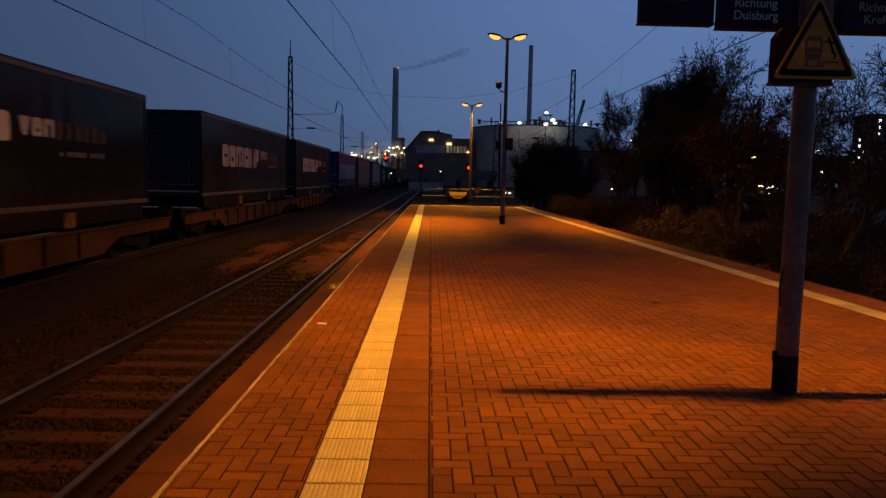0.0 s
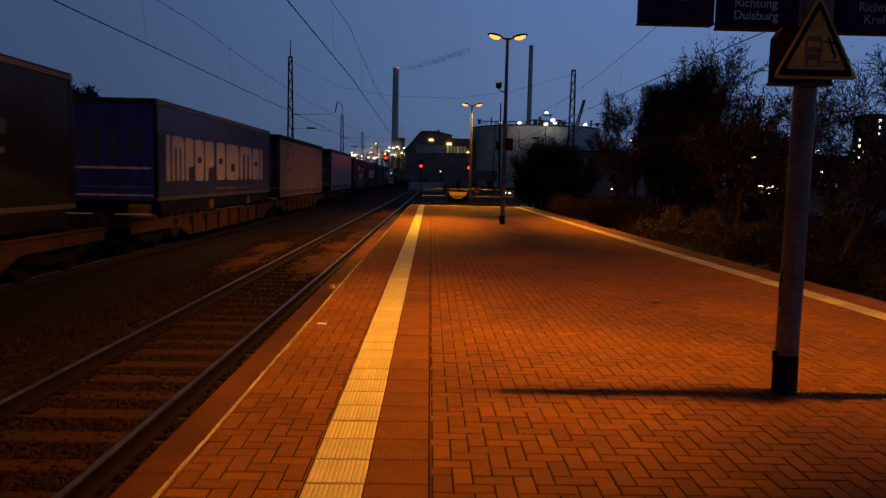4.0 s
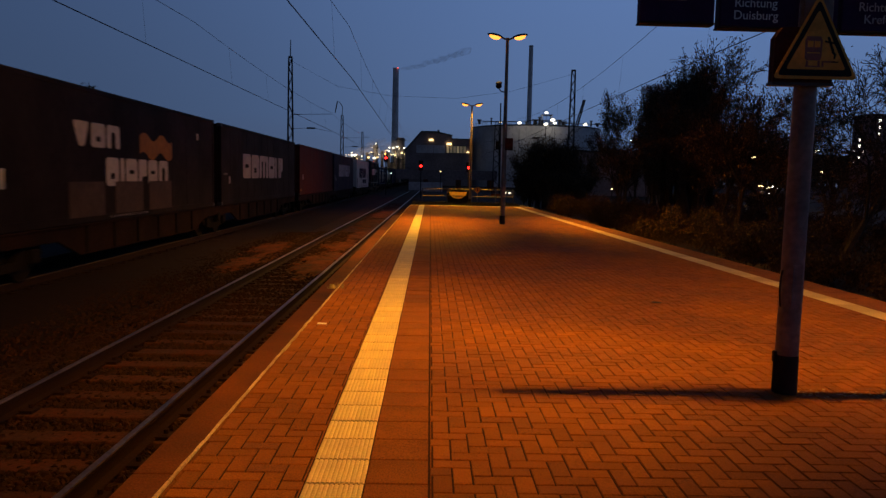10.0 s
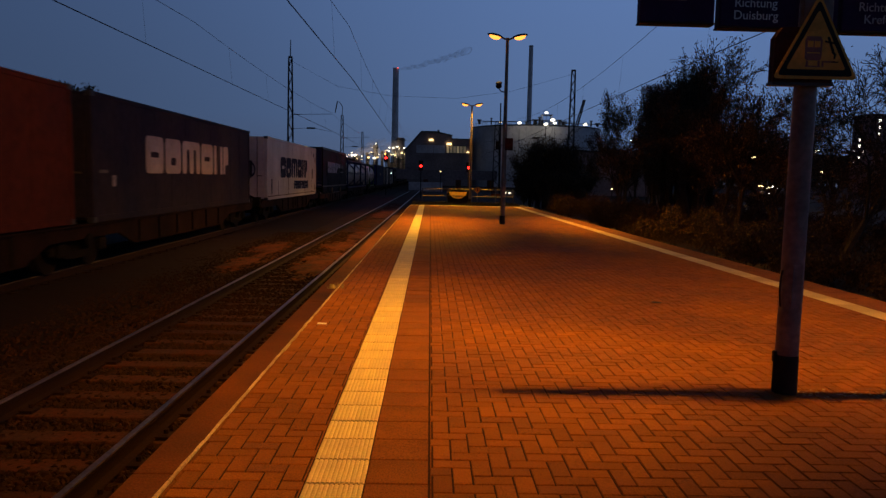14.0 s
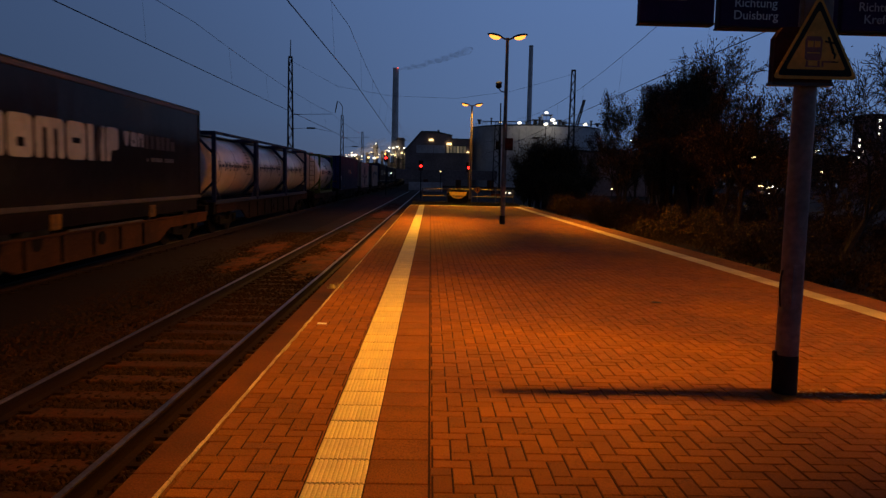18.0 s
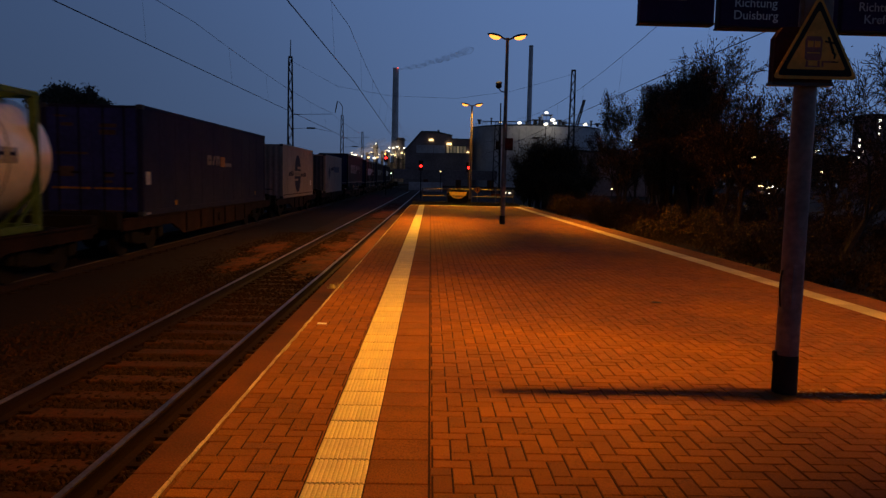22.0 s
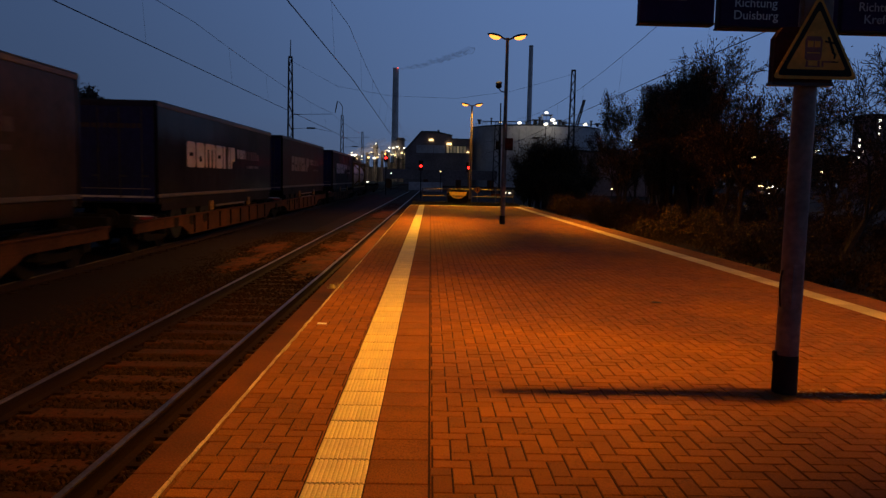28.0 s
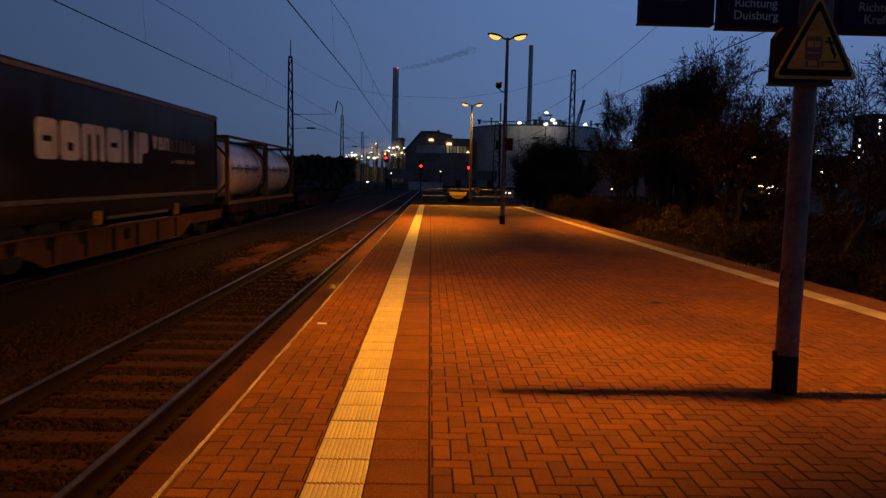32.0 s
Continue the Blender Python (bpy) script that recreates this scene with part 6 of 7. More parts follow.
def grow(vs, fs, tips, p, d, length, r, depth, rng, up, spread):
    steps = 3 if depth > 1 else 2
    for i in range(steps):
        d = (d + Vector((rng.uniform(-1, 1), rng.uniform(-1, 1), rng.uniform(-1, 1))) * 0.16 + Vector((0, 0, up))).normalized()
        q = p + d * (length / steps)
        r1 = r * (0.86 if i < steps - 1 else 0.74)
        tube(vs, fs, p, q, max(r, 0.010), max(r1, 0.008), 6 if depth > 3 else (4 if depth > 1 else 3))
        p, r = q, r1
        if depth <= 2:
            tips.append((p.copy(), d.copy()))
        if depth > 0 and i < steps - 1 and rng.random() < 0.75:
            side = d.orthogonal().normalized()
            side.rotate(Matrix.Rotation(rng.uniform(0, 6.28), 3, d))
            grow(vs, fs, tips, p, (d + side * spread * rng.uniform(.8, 1.4)).normalized(), length * rng.uniform(.5, .75), r * 0.6, depth - 1, rng, up, spread)
    if depth == 0:
        return
    for k in range(rng.choice((2, 2, 3))):
        side = d.orthogonal().normalized()
        side.rotate(Matrix.Rotation(rng.uniform(0, 6.28), 3, d))
        grow(vs, fs, tips, p, (d + side * spread * rng.uniform(.6, 1.2)).normalized(), length * rng.uniform(.62, .85), r * rng.uniform(.6, .8), depth - 1, rng, up, spread)


def leaves(tips, per, size, rng, scatter):
    vs, fs = [], []
    for p, d in tips:
        for k in range(per if per >= 1 else (1 if rng.random() < per else 0)):
            c = p + Vector((rng.gauss(0, 1), rng.gauss(0, 1), rng.gauss(0, 1))) * scatter
            q = Euler((rng.uniform(0, 6.3), rng.uniform(0, 6.3), rng.uniform(0, 6.3))).to_matrix()
            s = size * rng.uniform(.6, 1.3)
            o = len(vs)
            for a, b, z in ((-.9, 0, 0), (0, -.42, .1), (1, 0, 0), (0, .42, .1)):
                vs.append(c + q @ Vector((a, b, z)) * s)
            fs += [(o, o + 1, o + 2), (o, o + 2, o + 3)]
    return vs, fs


def plant(name, label, category, group, x, y, z, stems, height, depth, per, size, scatter, up, spread, seed, leaf, lean=(0, 0), radius=0.5, thick=0.022, clear=0.0):
    rng = random.Random(seed)
    t = thing(name, label, category, group, pose(x, y, z))
    tips = []
    for k in range(stems):
        vs, fs = [], []
        a = 6.28 * k / stems + rng.uniform(-.5, .5)
        o = Vector((math.cos(a), math.sin(a), 0)) * (radius * rng.uniform(.2, 1) if stems > 1 else 0)
        d = Vector((lean[0] + o.x * 0.5, lean[1] + o.y * 0.5, 1)).normalized()
        grow(vs, fs, tips, o, d, height * 0.36 * rng.uniform(.85, 1.1), height * thick, depth, rng, up, spread)
        me = bpy.data.meshes.new("trunk")
        me.from_pydata(vs, [], fs)
        me.materials.append(M_BARK)
        new("trunk" if stems == 1 else "stem", me).parent = t
    vs, fs = leaves([q for q in tips if q[0].z > clear], per, size, rng, scatter)
    if fs:
        me = bpy.data.meshes.new("crown")
        me.from_pydata(vs, [], fs)
        me.materials.append(leaf)
        cr = new("crown", me)
        cr.parent = t
    return t


def trees():
    G = -0.98
    bare = "nearly bare autumn tree with thin twigs behind the platform"
    dense = "dense dark tree with upright leafy shoots"
    row = "trees beside the platform"
    plant("tree", bare, "tree", row, 13.2, 46, G, 1, 6.9, 6, 2, .06, .06, .06, .54, 1, M_LEAF)
    plant("tree", bare, "tree", row, 14.0, 47, G, 2, 6.3, 5, 3, .06, .09, .08, .46, 2, M_LEAF)
    for i, (x, y, h) in enumerate(((11.7, 32.5, 6.3), (12.2, 32, 6.8), (12.7, 31.5, 6.6), (13.3, 32.5, 7.0), (12.4, 34, 6.6), (13.5, 33, 6.6), (12.0, 34.5, 6.5), (13.3, 34.5, 6.8))):
        plant("tree", dense, "tree", row, x, y, G, 3, h, 4, 21, .054, .11, .32, .25, 10 + i, M_NEEDLE, radius=0.35, clear=2.5)
    for i, (x, y, h) in enumerate(((10.75, 31.8, 4.5), (11.5, 31.6, 5.0), (12.2, 31.4, 5.0), (12.7, 31.6, 5.1), (13.15, 31.5, 5.1), (13.65, 31.8, 4.8))):
        plant("sapling", "upright leafy shoot rising through a dense dark tree", "sapling", "shoots in the dense tree", x, y, G, 2, h, 3, 14, .050, .07, 1.1, .20, 60 + i, M_NEEDLE, radius=0.16, thick=0.010, clear=2.4)
    plant("tree", bare, "tree", row, 12.5, 26, G, 1, 6.3, 6, 2, .055, .06, .05, .62, 21, M_LEAF)
    plant("tree", bare, "tree", row, 14.15, 25.5, G, 1, 6.2, 6, 1, .05, .06, .04, .66, 22, M_LEAF)
    plant("tree", bare, "tree", row, 14.9, 24, G, 1, 5.51, 5, 1, .05, .06, .03, .7, 25, M_LEAF)
    plant("tree", bare, "tree", row, 14.6, 22, G, 1, 6.8, 6, .5, .05, .05, .0, .75, 23, M_LEAF, lean=(0.40, 0))
    plant("tree", bare, "tree", row, 12.6, 18.5, G, 1, 6.6, 6, .5, .05, .05, .0, .75, 24, M_LEAF, lean=(0.65, 0))
    plant("tree", bare, "tree", row, 13.1, 28.5, G, 1, 6.3, 6, 2, .055, .06, .06, .6, 26, M_LEAF)
    rng = random.Random(31)
    bush = "low dark leafy bush on the bank beside the platform"
    for i in range(22):
        y = 9 + i * 2.0
        x = 9.4 + rng.uniform(-.7, 1.8)
        plant("bush", bush, "bush", "bushes beside the platform", x, y, G, 5, rng.uniform(1.0, 1.6), 3, 7, .05, .12, .03, .8, 100 + i, M_BUSH, radius=0.8, thick=0.012)
    for i in range(14):
        plant("bush", bush, "bush", "bushes beside the platform", 13.0 + rng.uniform(-1, 3.5), 11 + i * 2.6, G, 5, rng.uniform(.7, 1.2), 3, 7, .07, .14, .03, .8, 150 + i, M_BUSH, radius=1.0, thick=0.012)
    for i in range(9):
        plant("bush", bush, "bush", "bushes beside the platform", 16.0 + rng.uniform(0, 8), 16 + i * 4.0, G, 5, rng.uniform(.7, 1.1), 3, 7, .08, .16, .03, .8, 170 + i, M_BUSH, radius=1.2, thick=0.012)
    for i, (x, y, h) in enumerate(((9.1, 61, 4.8), (9.8, 60, 5.5), (10.3, 62, 5.7), (11.1, 60, 5.4), (11.9, 61, 5.0), (12.6, 61, 4.6), (8.4, 59, 3.0), (9.6, 57, 2.6), (10.8, 57, 2.6), (12.4, 58, 2.6))):
        plant("bush", "tall grey-brown thicket beyond the platform end", "bush", "thickets beyond the platform", x, y, G, 6, h, 4, 2, .085, .17, .08, .45, 200 + i, M_LEAF, radius=0.8, thick=0.012)
    for i, (x, h, wide) in enumerate(((-60.4, 12.6, .24), (-59.0, 12.7, .24), (-57.0, 12.5, .26))):
        plant("tree", "round-topped dark tree beyond the tracks", "tree", "trees beyond the tracks", x, 121 + i, G, 3, h, 5, 9, .30, .42, .06, wide, 302 + i, M_NEEDLE, radius=0.4)
    for i, (x, y, r) in enumerate(((29.5, 81, 1.1), (32.3, 80, 1.0), (33.6, 69.5, 1.0), (34.6, 70.5, 0.9), (34.5, 81.5, 1.2), (38.0, 80, 1.7), (40.5, 79, 1.5))):
        plant("bush", "bush lit by a street lamp behind the trees", "bush", "lamp-lit bushes", x, y, G, 5, r, 3, 7, .10, .2, .03, .7, 230 + i, M_BUSH, radius=1.0, thick=0.012)
    far_woods()


def far_woods():
    rng = random.Random(77)
    vs, fs = [], []

    def clump(x0, x1, y, top, n, size):
        for k in range(n):
            x = rng.uniform(x0, x1)
            h = (top + 1) * (0.82 + 0.22 * noise.noise((x * 0.13, y, 3.0)) + 0.07 * noise.noise((x * .6, 1, 1)))
            z = -1 + h * rng.random() ** 0.55
            c = Vector((x, y + rng.uniform(-3, 3), z))
            q = Euler((rng.uniform(0, 6.3), rng.uniform(0, 6.3), rng.uniform(0, 6.3))).to_matrix()
            o = len(vs)
            for a, b in ((-1, 0), (0, -.6), (1, 0), (0, .6)):
                vs.append(c + q @ Vector((a, b, 0)) * size * rng.uniform(.6, 1.3))
            fs.append((o, o + 1, o + 2, o + 3))

    clump(-70, -15, 140, 6.6, 9000, .55)
    clump(-105, -67, 124, 12.5, 5000, .6)
    clump(58, 300, 345, 19.5, 16000, 1.6)
    clump(-260, -62, 460, 11, 6000, 2.0)
    clump(-12, 60, 470, 9, 3000, 1.8)
    me = bpy.data.meshes.new("far_woods")
    me.from_pydata(vs, [], fs)
    me.materials.append(M_NEEDLE)
    tagged(new("far_woods", me), "dark distant belt of trees on the skyline", "woods", kind="stuff")


# ---- things on the platform ----
def words(name, text, size, parent, material, m, label=""):
    c = bpy.data.curves.new(name, "FONT")
    c.body, c.size, c.extrude = text, size, 0.0015
    o = bpy.data.objects.new(name, c)
    me = bpy.data.meshes.new_from_object(o)
    bpy.data.objects.remove(o)
    me.materials.clear()
    me.materials.append(material)
    ob = new(name, me)
    ob.parent = parent
    ob.matrix_basis = m
    return tagged(ob, label)


M_WORN = mat("worn sign lettering", (0.52, 0.50, 0.54), 0.6, grain=40, stain=3, amount=0.15, bump=0.03)


def direction_boards():
    t = thing("direction_sign", "dark blue direction boards hung across the lamp post", "sign", "", pose(2.52, 1.60, 2.5))
    boards = ((-1.17, -0.67, 0.02), (-0.64, -0.10, 0.0), (0.04, 0.16, 0.0), (0.18, 0.86, -0.01), (0.89, 1.4, -0.02))
    for i, (a, b, z) in enumerate(boards):
        bd = part("board", box(B(), a, b, -0.045, 0.045, z + 0.012, z + 0.62, 0.012), M_BLUE_SIGN, t)
        part("frame", box(B(), a - 0.003, b + 0.003, -0.048, 0.048, z + 0.004, z + 0.018, 0.004), M_BLACK, bd)
    part("carrier_rail", box(B(), -1.2, 1.4, -0.03, 0.03, 0.62, 0.68, 0.01), M_GALV, t)
    for x in (-0.655, 0.885):
        part("hanger", box(B(), x - 0.02, x + 0.02, -0.03, 0.03, 0.28, 0.6, 0.005), M_GALV, t)
    part("white_field", box(B(), -1.08, -0.86, -0.052, -0.04, 0.18, 0.46), M_WHITE, t, "white square field")
    up = pose(0, 0, 0, 90, 0, 0)
    words("lettering", "Richtung", 0.082, t, M_WHITE, pose(-0.545, -0.049, 0.145) @ up, "white lettering")
    words("lettering", "Duisburg", 0.082, t, M_WHITE, pose(-0.548, -0.049, 0.065) @ up, "white lettering")
    words("lettering", "Richtung", 0.082, t, M_WORN, pose(0.285, -0.059, 0.135) @ up, "white lettering")
    words("lettering", "Krefeld", 0.082, t, M_WORN, pose(0.325, -0.059, 0.055) @ up, "white lettering")
    part("post_plate", box(B(), -0.10, 0.10, -0.10, -0.055, 0.02, 0.5, 0.01), M_GALV, t, "grey bracket plate on the post")


M_SIGNRED = mat("faded red sign print", (0.30, 0.09, 0.05), 0.6, grain=40, stain=4, amount=0.15, bump=0.03)


def warning_sign():
    t = thing("warning_sign", "yellow triangular warning sign with black border on the post", "sign", "", pose(2.504, 1.47, 2.172))

    def tri(s, z):
        h = 0.55 * s
        return [(-0.284 * s, z), (0.284 * s, z), (0.0, z + h)]

    def rounded(pts, r):
        out = []
        n = len(pts)
        for i in range(n):
            p, a, b = Vector(pts[i]), Vector(pts[i - 1]), Vector(pts[(i + 1) % n])
            u, v = (a - p).normalized(), (b - p).normalized()
            for k in range(5):
                w = k / 4
                q = p + (u * (1 - w) ** 2 + v * w ** 2) * r
                out.append((q.x, q.y))
        return out

    part("plate", prism(B(), rounded(tri(1.0, 0.0), 0.04), "y", -0.004, 0.0), M_YELLOW, t)
    part("border", prism(B(), rounded(tri(0.90, 0.02), 0.035), "y", -0.0062, -0.0042), M_BLACK, t)
    part("field", prism(B(), rounded(tri(0.70, 0.062), 0.02), "y", -0.0086, -0.0064), M_YELLOW, t)
    pic = prism(B(), [(-0.080, 0.135), (-0.068, 0.12), (0.018, 0.12), (0.030, 0.135), (0.032, 0.25), (0.020, 0.275), (-0.070, 0.275), (-0.082, 0.25)], "y", -0.011, -0.0088)
    front = part("red_front", pic, M_SIGNRED, t, "faded red train front picture")
    for x0 in (-0.066, -0.020):
        part("pane_mark", box(B(), x0, x0 + 0.038, -0.0125, -0.0112, 0.205, 0.245), M_YELLOW, front)
    part("lower_band", box(B(), -0.066, 0.018, -0.0125, -0.0112, 0.165, 0.172), M_YELLOW, front)
    for x0 in (-0.07, 0.008):
        part("buffer_mark", box(B(), x0, x0 + 0.014, -0.011, -0.0088, 0.082, 0.118), M_SIGNRED, t)
    part("rail_mark", box(B(), -0.075, 0.028, -0.011, -0.0088, 0.078, 0.086), M_SIGNRED, t)
    ed = box(B(), 0.035, 0.125, -0.011, -0.0088, 0.107, 0.118)
    box(ed, 0.035, 0.048, -0.011, -0.0088, 0.08, 0.118)
    part("ledge_bar", ed, M_SIGNRED, t)
    bl = box(B(), 0.10, 0.145, -0.0112, -0.009, 0.108, 0.116)
    prism(bl, [(0.062, 0.272), (0.078, 0.275), (0.115, 0.18), (0.098, 0.175)], "y", -0.0112, -0.009)
    prism(bl, [(0.10, 0.188), (0.128, 0.165), (0.122, 0.13), (0.112, 0.13), (0.112, 0.16), (0.095, 0.172)], "y", -0.0112, -0.009)
    prism(bl, [(0.05, 0.25), (0.12, 0.238), (0.118, 0.226), (0.05, 0.238)], "y", -0.0112, -0.009)
    part("black_mark", bl, M_BLACK, t, "black slanting mark")
    cab = thing("sign_housing", "dark angular metal housing on the lamp post", "housing", "", pose(2.44, 1.50, 2.142))
    part("case", prism(B(), [(-0.20, 0.0), (0.20, 0.0), (0.20, 0.30), (0.14, 0.37), (-0.15, 0.37), (-0.20, 0.30)], "y", 0.0, 0.07), M_RUSTDARK, cab)
    part("rim", prism(B(), [(-0.208, -0.008), (0.208, -0.008), (0.208, 0.012), (-0.208, 0.012)], "y", -0.004, 0.08), M_DARK, cab)


M_RUSTDARK = mat("dark reddish steel", (0.055, 0.016, 0.012), 0.88, 0.0, grain=30, stain=3, amount=0.25, bump=0.1)
M_BIN = mat("dark bin plastic", (0.028, 0.020, 0.014), 0.85, grain=20, stain=3, amount=0.2, bump=0.1)
M_LID = mat("yellow bin lid", (0.46, 0.26, 0.05), 0.6, grain=20, stain=3, amount=0.12, bump=0.05)
M_FENCE = mat("galvanised fence tube", (0.13, 0.11, 0.10), 0.6, 0.3, grain=20, stain=2, amount=0.15, bump=0.05)


def post_fittings():
    # on the second lamp post: loudspeaker arm and a small sign
    sp = thing("loudspeaker", "small dark loudspeaker on a curved arm", "loudspeaker", "", pose(2.36, 20.5, 4.3))
    part("arm", rod(rod(B(), (0, 0, 0.0), (-0.14, 0, 0.02), 0.018, n=8), (-0.14, 0, 0.02), (-0.22, 0, 0.12), 0.018, n=8), M_DARK, sp)
    part("body", ball(B(), (-0.22, 0, 0.2), 0.10, 0.10, 0.10), M_RUSTDARK, sp, smooth=True)
    part("cap", ball(B(), (-0.22, 0, 0.285), 0.11, 0.11, 0.05), M_GALV, sp, smooth=True)
    sg = thing("platform_sign", "small dark red sign on the lamp post", "sign", "", pose(2.52, 20.44, 2.42))
    part("plate", box(B(), -0.13, 0.13, -0.02, 0.02, 0.0, 0.40, 0.01), M_RUSTDARK, sg)
    part("clamp", box(B(), -0.16, -0.10, 0.0, 0.08, 0.15, 0.25, 0.005), M_GALV, sg)
    sg = thing("platform_sign", "pale sign on the lamp post", "sign", "", pose(2.15, 20.5, 2.40))
    part("plate", box(B(), -0.06, 0.10, -0.01, 0.01, 0.04, 0.32, 0.008), M_BIN, sg)
    part("clamp", box(B(), 0.08, 0.14, -0.02, 0.02, 0.15, 0.22, 0.005), M_GALV, sg)


def end_of_platform():
    # bank behind the end of the platform
    bm = B()
    ys = [36.08, 37.2, 38.3, 40, 46, 54]
    xs = [-1.3, -0.8, 0.5, 2, 3.5, 4.7, 5.4]
    zz = [0.0, 0.0, -0.01, -0.05, -0.5, -0.97]
    grid = [[bm.verts.new((x * (1 + 0.08 * j), y, -0.97 if i in (0, len(xs) - 1) else z + 0.05 * noise.noise((x, y, 2)))) for i, x in enumerate(xs)] for j, (y, z) in enumerate(zip(ys, zz))]
    for r, s in zip(grid, grid[1:]):
        for i in range(len(xs) - 1):
            bm.faces.new((r[i], r[i + 1], s[i + 1], s[i]))
    lone("end_bank", bm, M_GRASS, "grassy bank behind the platform end", "bank", kind="structure", smooth=True)
    rng = random.Random(9)
    vs, fs = [], []
    for k in range(5000):
        x, y = rng.uniform(-1.0, 4.9), 36.15 + 3.2 * rng.random() ** 1.4
        h = rng.uniform(.05, .22)
        a = rng.uniform(0, 6.28)
        o = len(vs)
        dx, dy = math.cos(a) * .012, math.sin(a) * .012
        lx, ly = rng.uniform(-.06, .06), rng.uniform(-.06, .06)
        vs += [(x - dx, y - dy, -0.03), (x + dx, y + dy, -0.03), (x + lx, y + ly, h)]
        fs.append((o, o + 1, o + 2))
    me = bpy.data.meshes.new("grass")
    me.from_pydata(vs, [], fs)
    me.materials.append(M_GRASS)
    tagged(new("grass", me), "rough dry grass behind the platform end", "grass", kind="stuff")
    f = thing("railing", "grey tube railing across the platform end", "railing", "", pose(0, 38.45, 0))
    for x in (-0.45, 0.95, 2.35, 3.75, 4.8):
        part("post", rod(B(), (x, 0, -0.05), (x, 0, 0.87), 0.03, n=10), M_FENCE, f, smooth=True)
    for z in (0.46, 0.86):
        part("rail", rod(B(), (-0.48, 0, z), (4.83, 0, z), 0.026, n=10), M_FENCE, f, smooth=True)
    # grit bin
    g = thing("grit_bin", "dark grit bin with a yellow domed lid", "bin", "", pose(1.55, 38.0, 0.0))
    body = prism(B(), [(-0.54, 0.03), (0.54, 0.03), (0.60, 0.50), (-0.60, 0.50)], "y", -0.3, 0.3)
    part("body", body, M_BIN, g)
    lid = B()
    pr = [(-0.62, 0.50)] + [(0.62 * -math.cos(math.pi * k / 10), 0.50 + 0.36 * math.sin(math.pi * k / 10) ** 0.8) for k in range(1, 10)] + [(0.62, 0.50)]
    prism(lid, pr, "y", -0.10, 0.34)
    part("lid", lid, M_BIN, g)
    fr = [(0.50 * math.cos(math.pi * k / 14), 0.72 - 0.38 * math.sin(math.pi * k / 14)) for k in range(15)]
    lf = prism(B(), fr, "y", -0.36, -0.31)
    for v in lf.verts:
        v.co.y += (v.co.z - 0.36) * 0.55
    part("lid_front", lf, M_LID, g, "yellow sloping lid front")
    part("foot", box(B(), -0.42, 0.42, -0.26, 0.26, -0.005, 0.035), M_BIN, g)
    r = thing("round_sign", "round yellow sign with a dark mark on the railing", "sign", "", pose(2.70, 38.38, 0.86))
    part("disc", rod(B(), (0, 0.0, 0), (0, 0.02, 0), 0.17, n=28), M_YELLOW, r)
    part("rim", rod(B(), (0, 0.008, 0), (0, 0.018, 0), 0.185, n=28), M_BLACK, r)
    part("mark", box(B(), -0.025, 0.025, -0.006, -0.001, -0.09, 0.09), M_BLACK, r)
    part("stem", box(B(), -0.02, 0.02, 0.018, 0.04, -0.86, 0.1), M_FENCE, r)


M_STRAW = mat("dry straw weed", (0.55, 0.42, 0.22), 0.9, grain=30, stain=3, amount=0.2, bump=0.0)


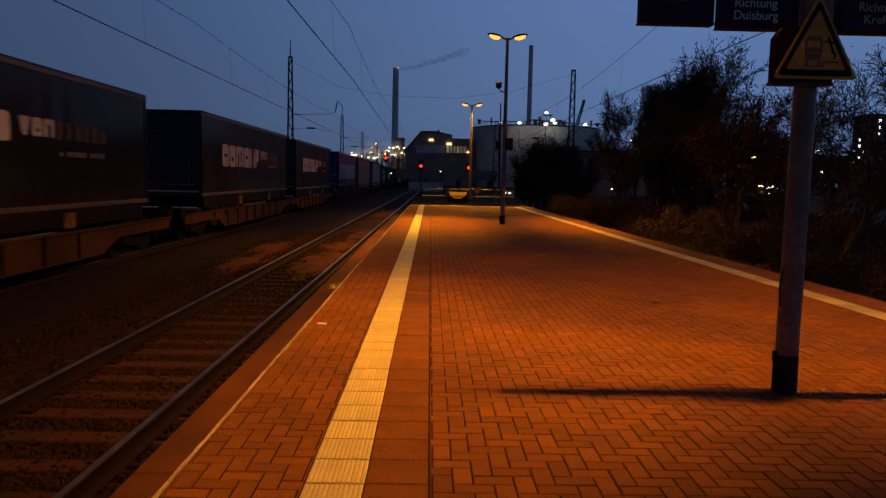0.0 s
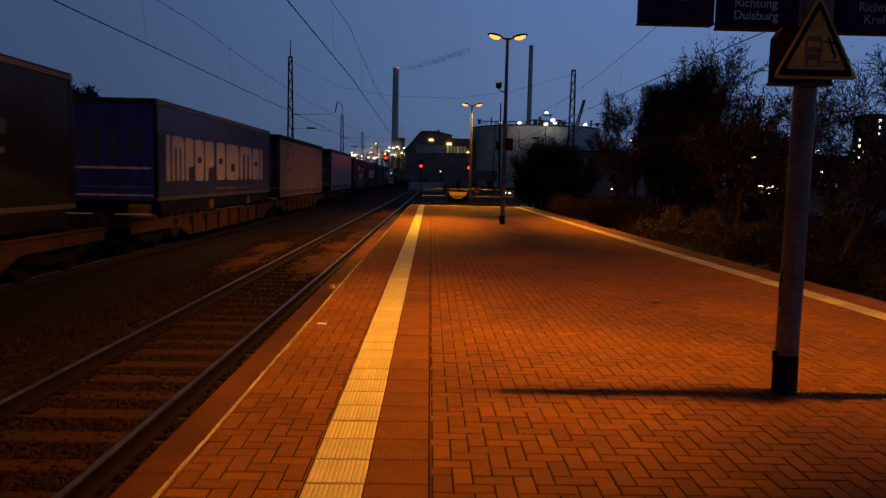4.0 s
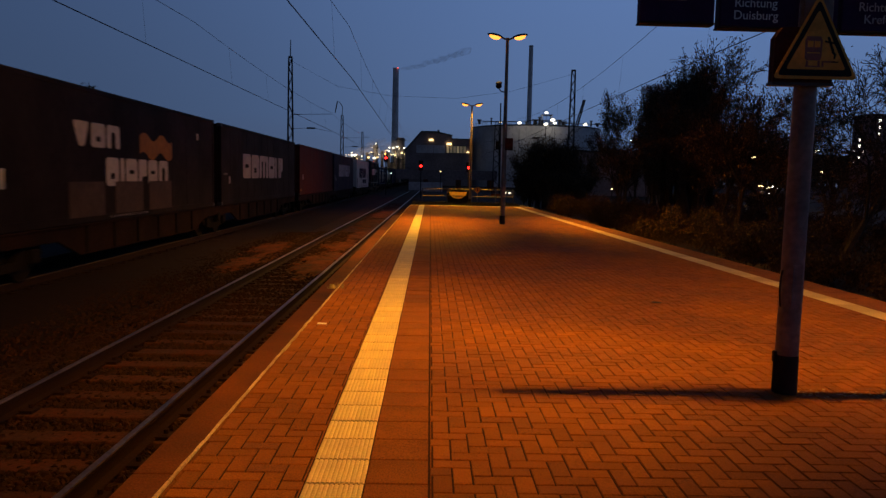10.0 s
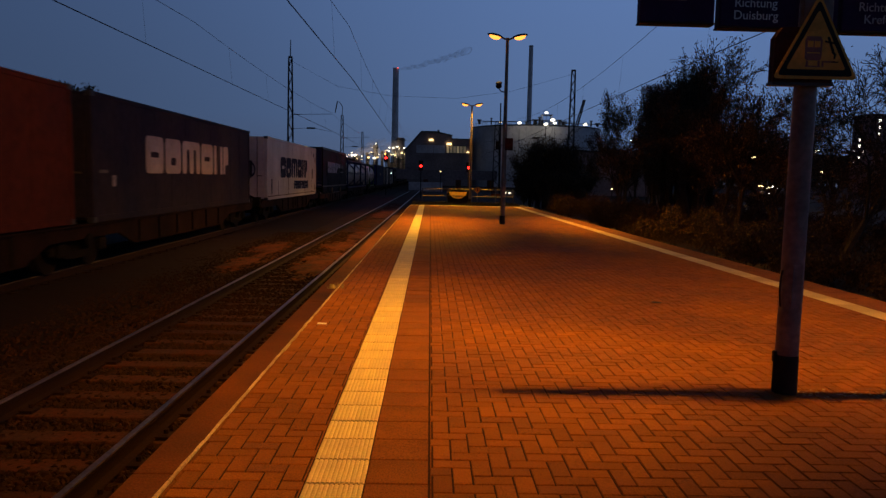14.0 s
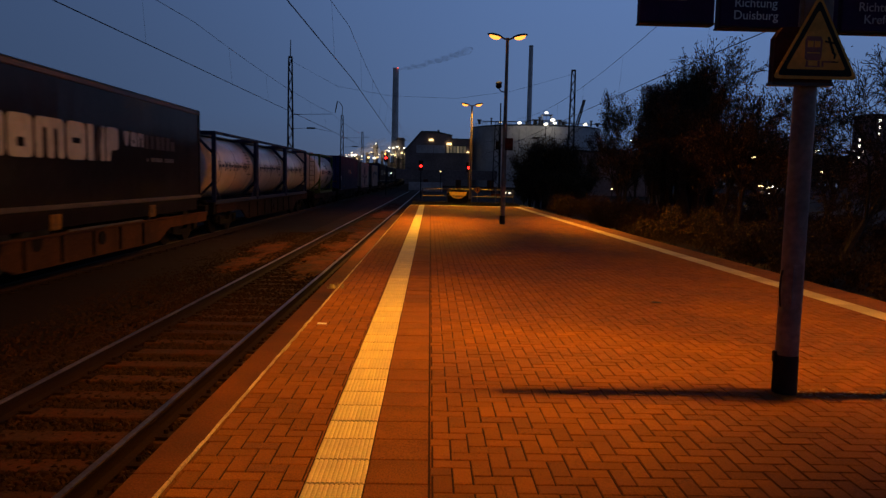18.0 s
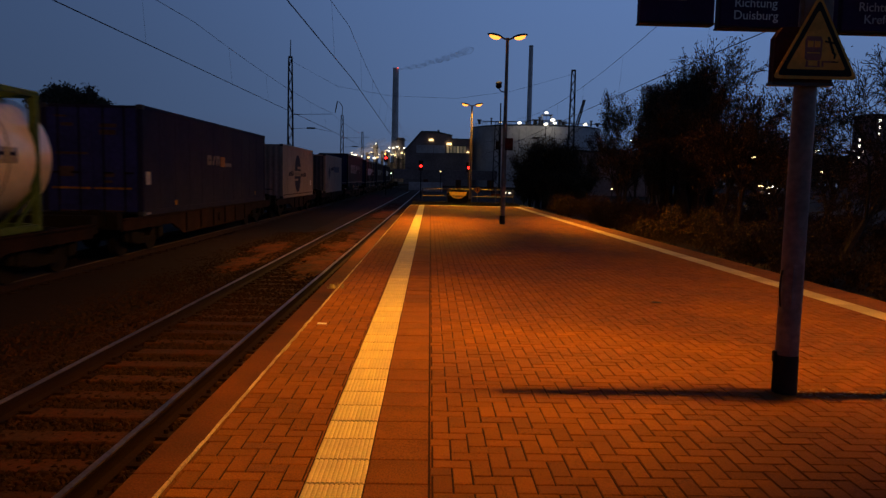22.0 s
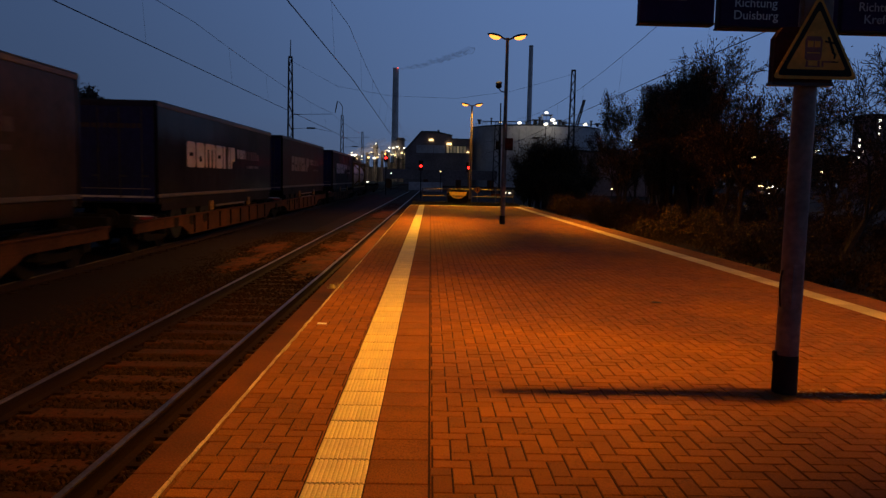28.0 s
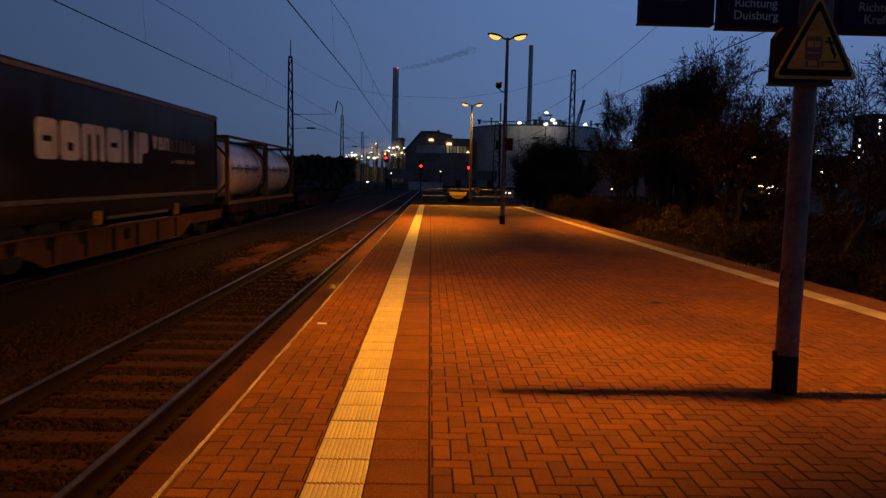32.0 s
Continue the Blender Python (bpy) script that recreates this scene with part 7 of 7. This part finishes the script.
def litter():
    lone("paper_scrap", prism(B(), [(-.05, -.03), (.04, -.04), (.055, .02), (-.03, .045)], "z", 0.001, 0.005), M_WHITE, "pale crumpled paper scrap on the brick paving", "litter", m=pose(-1.08, 3.76, 0.002, 0, 3, 20))
    rng = random.Random(41)

    def tuft(name, label, spots, kind=""):
        vs, fs = [], []
        for x, y, z, r, h, n in spots:
            for k in range(n):
                a, q = rng.uniform(0, 6.28), r * rng.random()
                px, py = x + q * math.cos(a), y + q * math.sin(a)
                c = rng.uniform(0, 6.28)
                dx, dy = 0.006 * math.cos(c), 0.006 * math.sin(c)
                o = len(vs)
                hh = h * rng.uniform(.4, 1)
                lx, ly = rng.uniform(-.7, .7) * hh, rng.uniform(-.7, .7) * hh
                vs.extend(((px - dx, py - dy, z), (px + dx, py + dy, z), (px + lx * .5 + dx, py + ly * .5 + dy, z + hh * .75), (px + lx, py + ly, z + hh)))
                fs.extend(((o, o + 1, o + 2), (o, o + 2, o + 3)))
        me = bpy.data.meshes.new(name)
        me.from_pydata(vs, [], fs)
        me.materials.append(M_STRAW if name == "weed_tuft" else M_NEEDLE)
        tagged(new(name, me), label, "weed", kind=kind)

    tuft("weed_tuft", "dry weed tuft growing at the platform edge", [(-1.245, 6.1, 0.0, .12, .07, 60)])
    spots = []
    y = 0.2
    while y < 26:
        if rng.random() < 0.75:
            spots.append((-2.03 + rng.uniform(-.07, .05), y, BED + 0.0, .07, rng.uniform(.06, .17), 16))
        y += rng.uniform(.06, .35)
    tuft("track_weeds", "dark low weeds along the concrete footing", spots, "stuff")
    vs, fs = [], []
    for k in range(90):
        x, y = 2.62 + 0.75 * rng.random() ** 1.4, 1.60 + rng.gauss(0, 0.05)
        a, r = rng.uniform(0, 6.28), rng.uniform(.006, .018)
        o = len(vs)
        for j in range(4):
            q = a + j * 1.57
            vs.append((x + r * math.cos(q), y + r * 0.6 * math.sin(q), 0.003 + 0.004 * rng.random()))
        fs.append((o, o + 1, o + 2, o + 3))
    me = bpy.data.meshes.new("leaf_litter")
    me.from_pydata(vs, [], fs)
    me.materials.append(M_STRAW)
    tagged(new("leaf_litter", me), "small dry leaf bits lying beside the lamp post", "litter", kind="stuff")
    lone("drain_cover", rod(B(), (0, 0, -0.01), (0, 0, 0.004), 0.06, n=18), M_BLACK, "small dark round drain cover in the paving", "drain", m=pose(2.79, 5.40, 0))


def motions():
    times = [i * 2.0 for i in range(17)]
    for ob, s, dz in MOVERS:
        walk(ob, [(t, pose(TRAIN_TRACK, s - travelled(t), RAIL + dz)) for t in times])
    for k, (ob, x, z) in enumerate(PUFFS):
        walk(ob, [(t, pose(x + 0.16 * t, 560, z + 0.04 * t, 0, -14 + 3 * math.sin(t * 0.2 + k), 0)) for t in times])


ground()
lamp_post(2.53, 1.64, 6.1, (0.79, 51.2, 10.6, 62.6, 108.3, 0.76, 0.66), (0.77, 6.9, 27.2, -69.2, 108.1, 0.85, 0.88))
lamp_post(2.38, 20.5, 6.02, (1.85, -2, 29, 0, 116, 0.55, 1.0), (1.1, -2, 29, 0, 116, 0.55, 1.0), 800.0)
lamp_post(2.324, 39.4, 5.74, (1.05, -4, 12, 0, 152, 0.66, 1.0), (0.95, -4, 12, 0, 152, 0.66, 1.0), 420.0)
direction_boards()
warning_sign()
post_fittings()
end_of_platform()
litter()
freight_train()
overhead()
line_lights()
back_road()
works()
smoke()
trees()
ballast_stones()
rust_dust()
track(NEAR_TRACK, -20, 160, 110, -0.36)
track(TRAIN_TRACK, -40, 420, 60, head=M_RAIL_DULL)
platform()
motions()
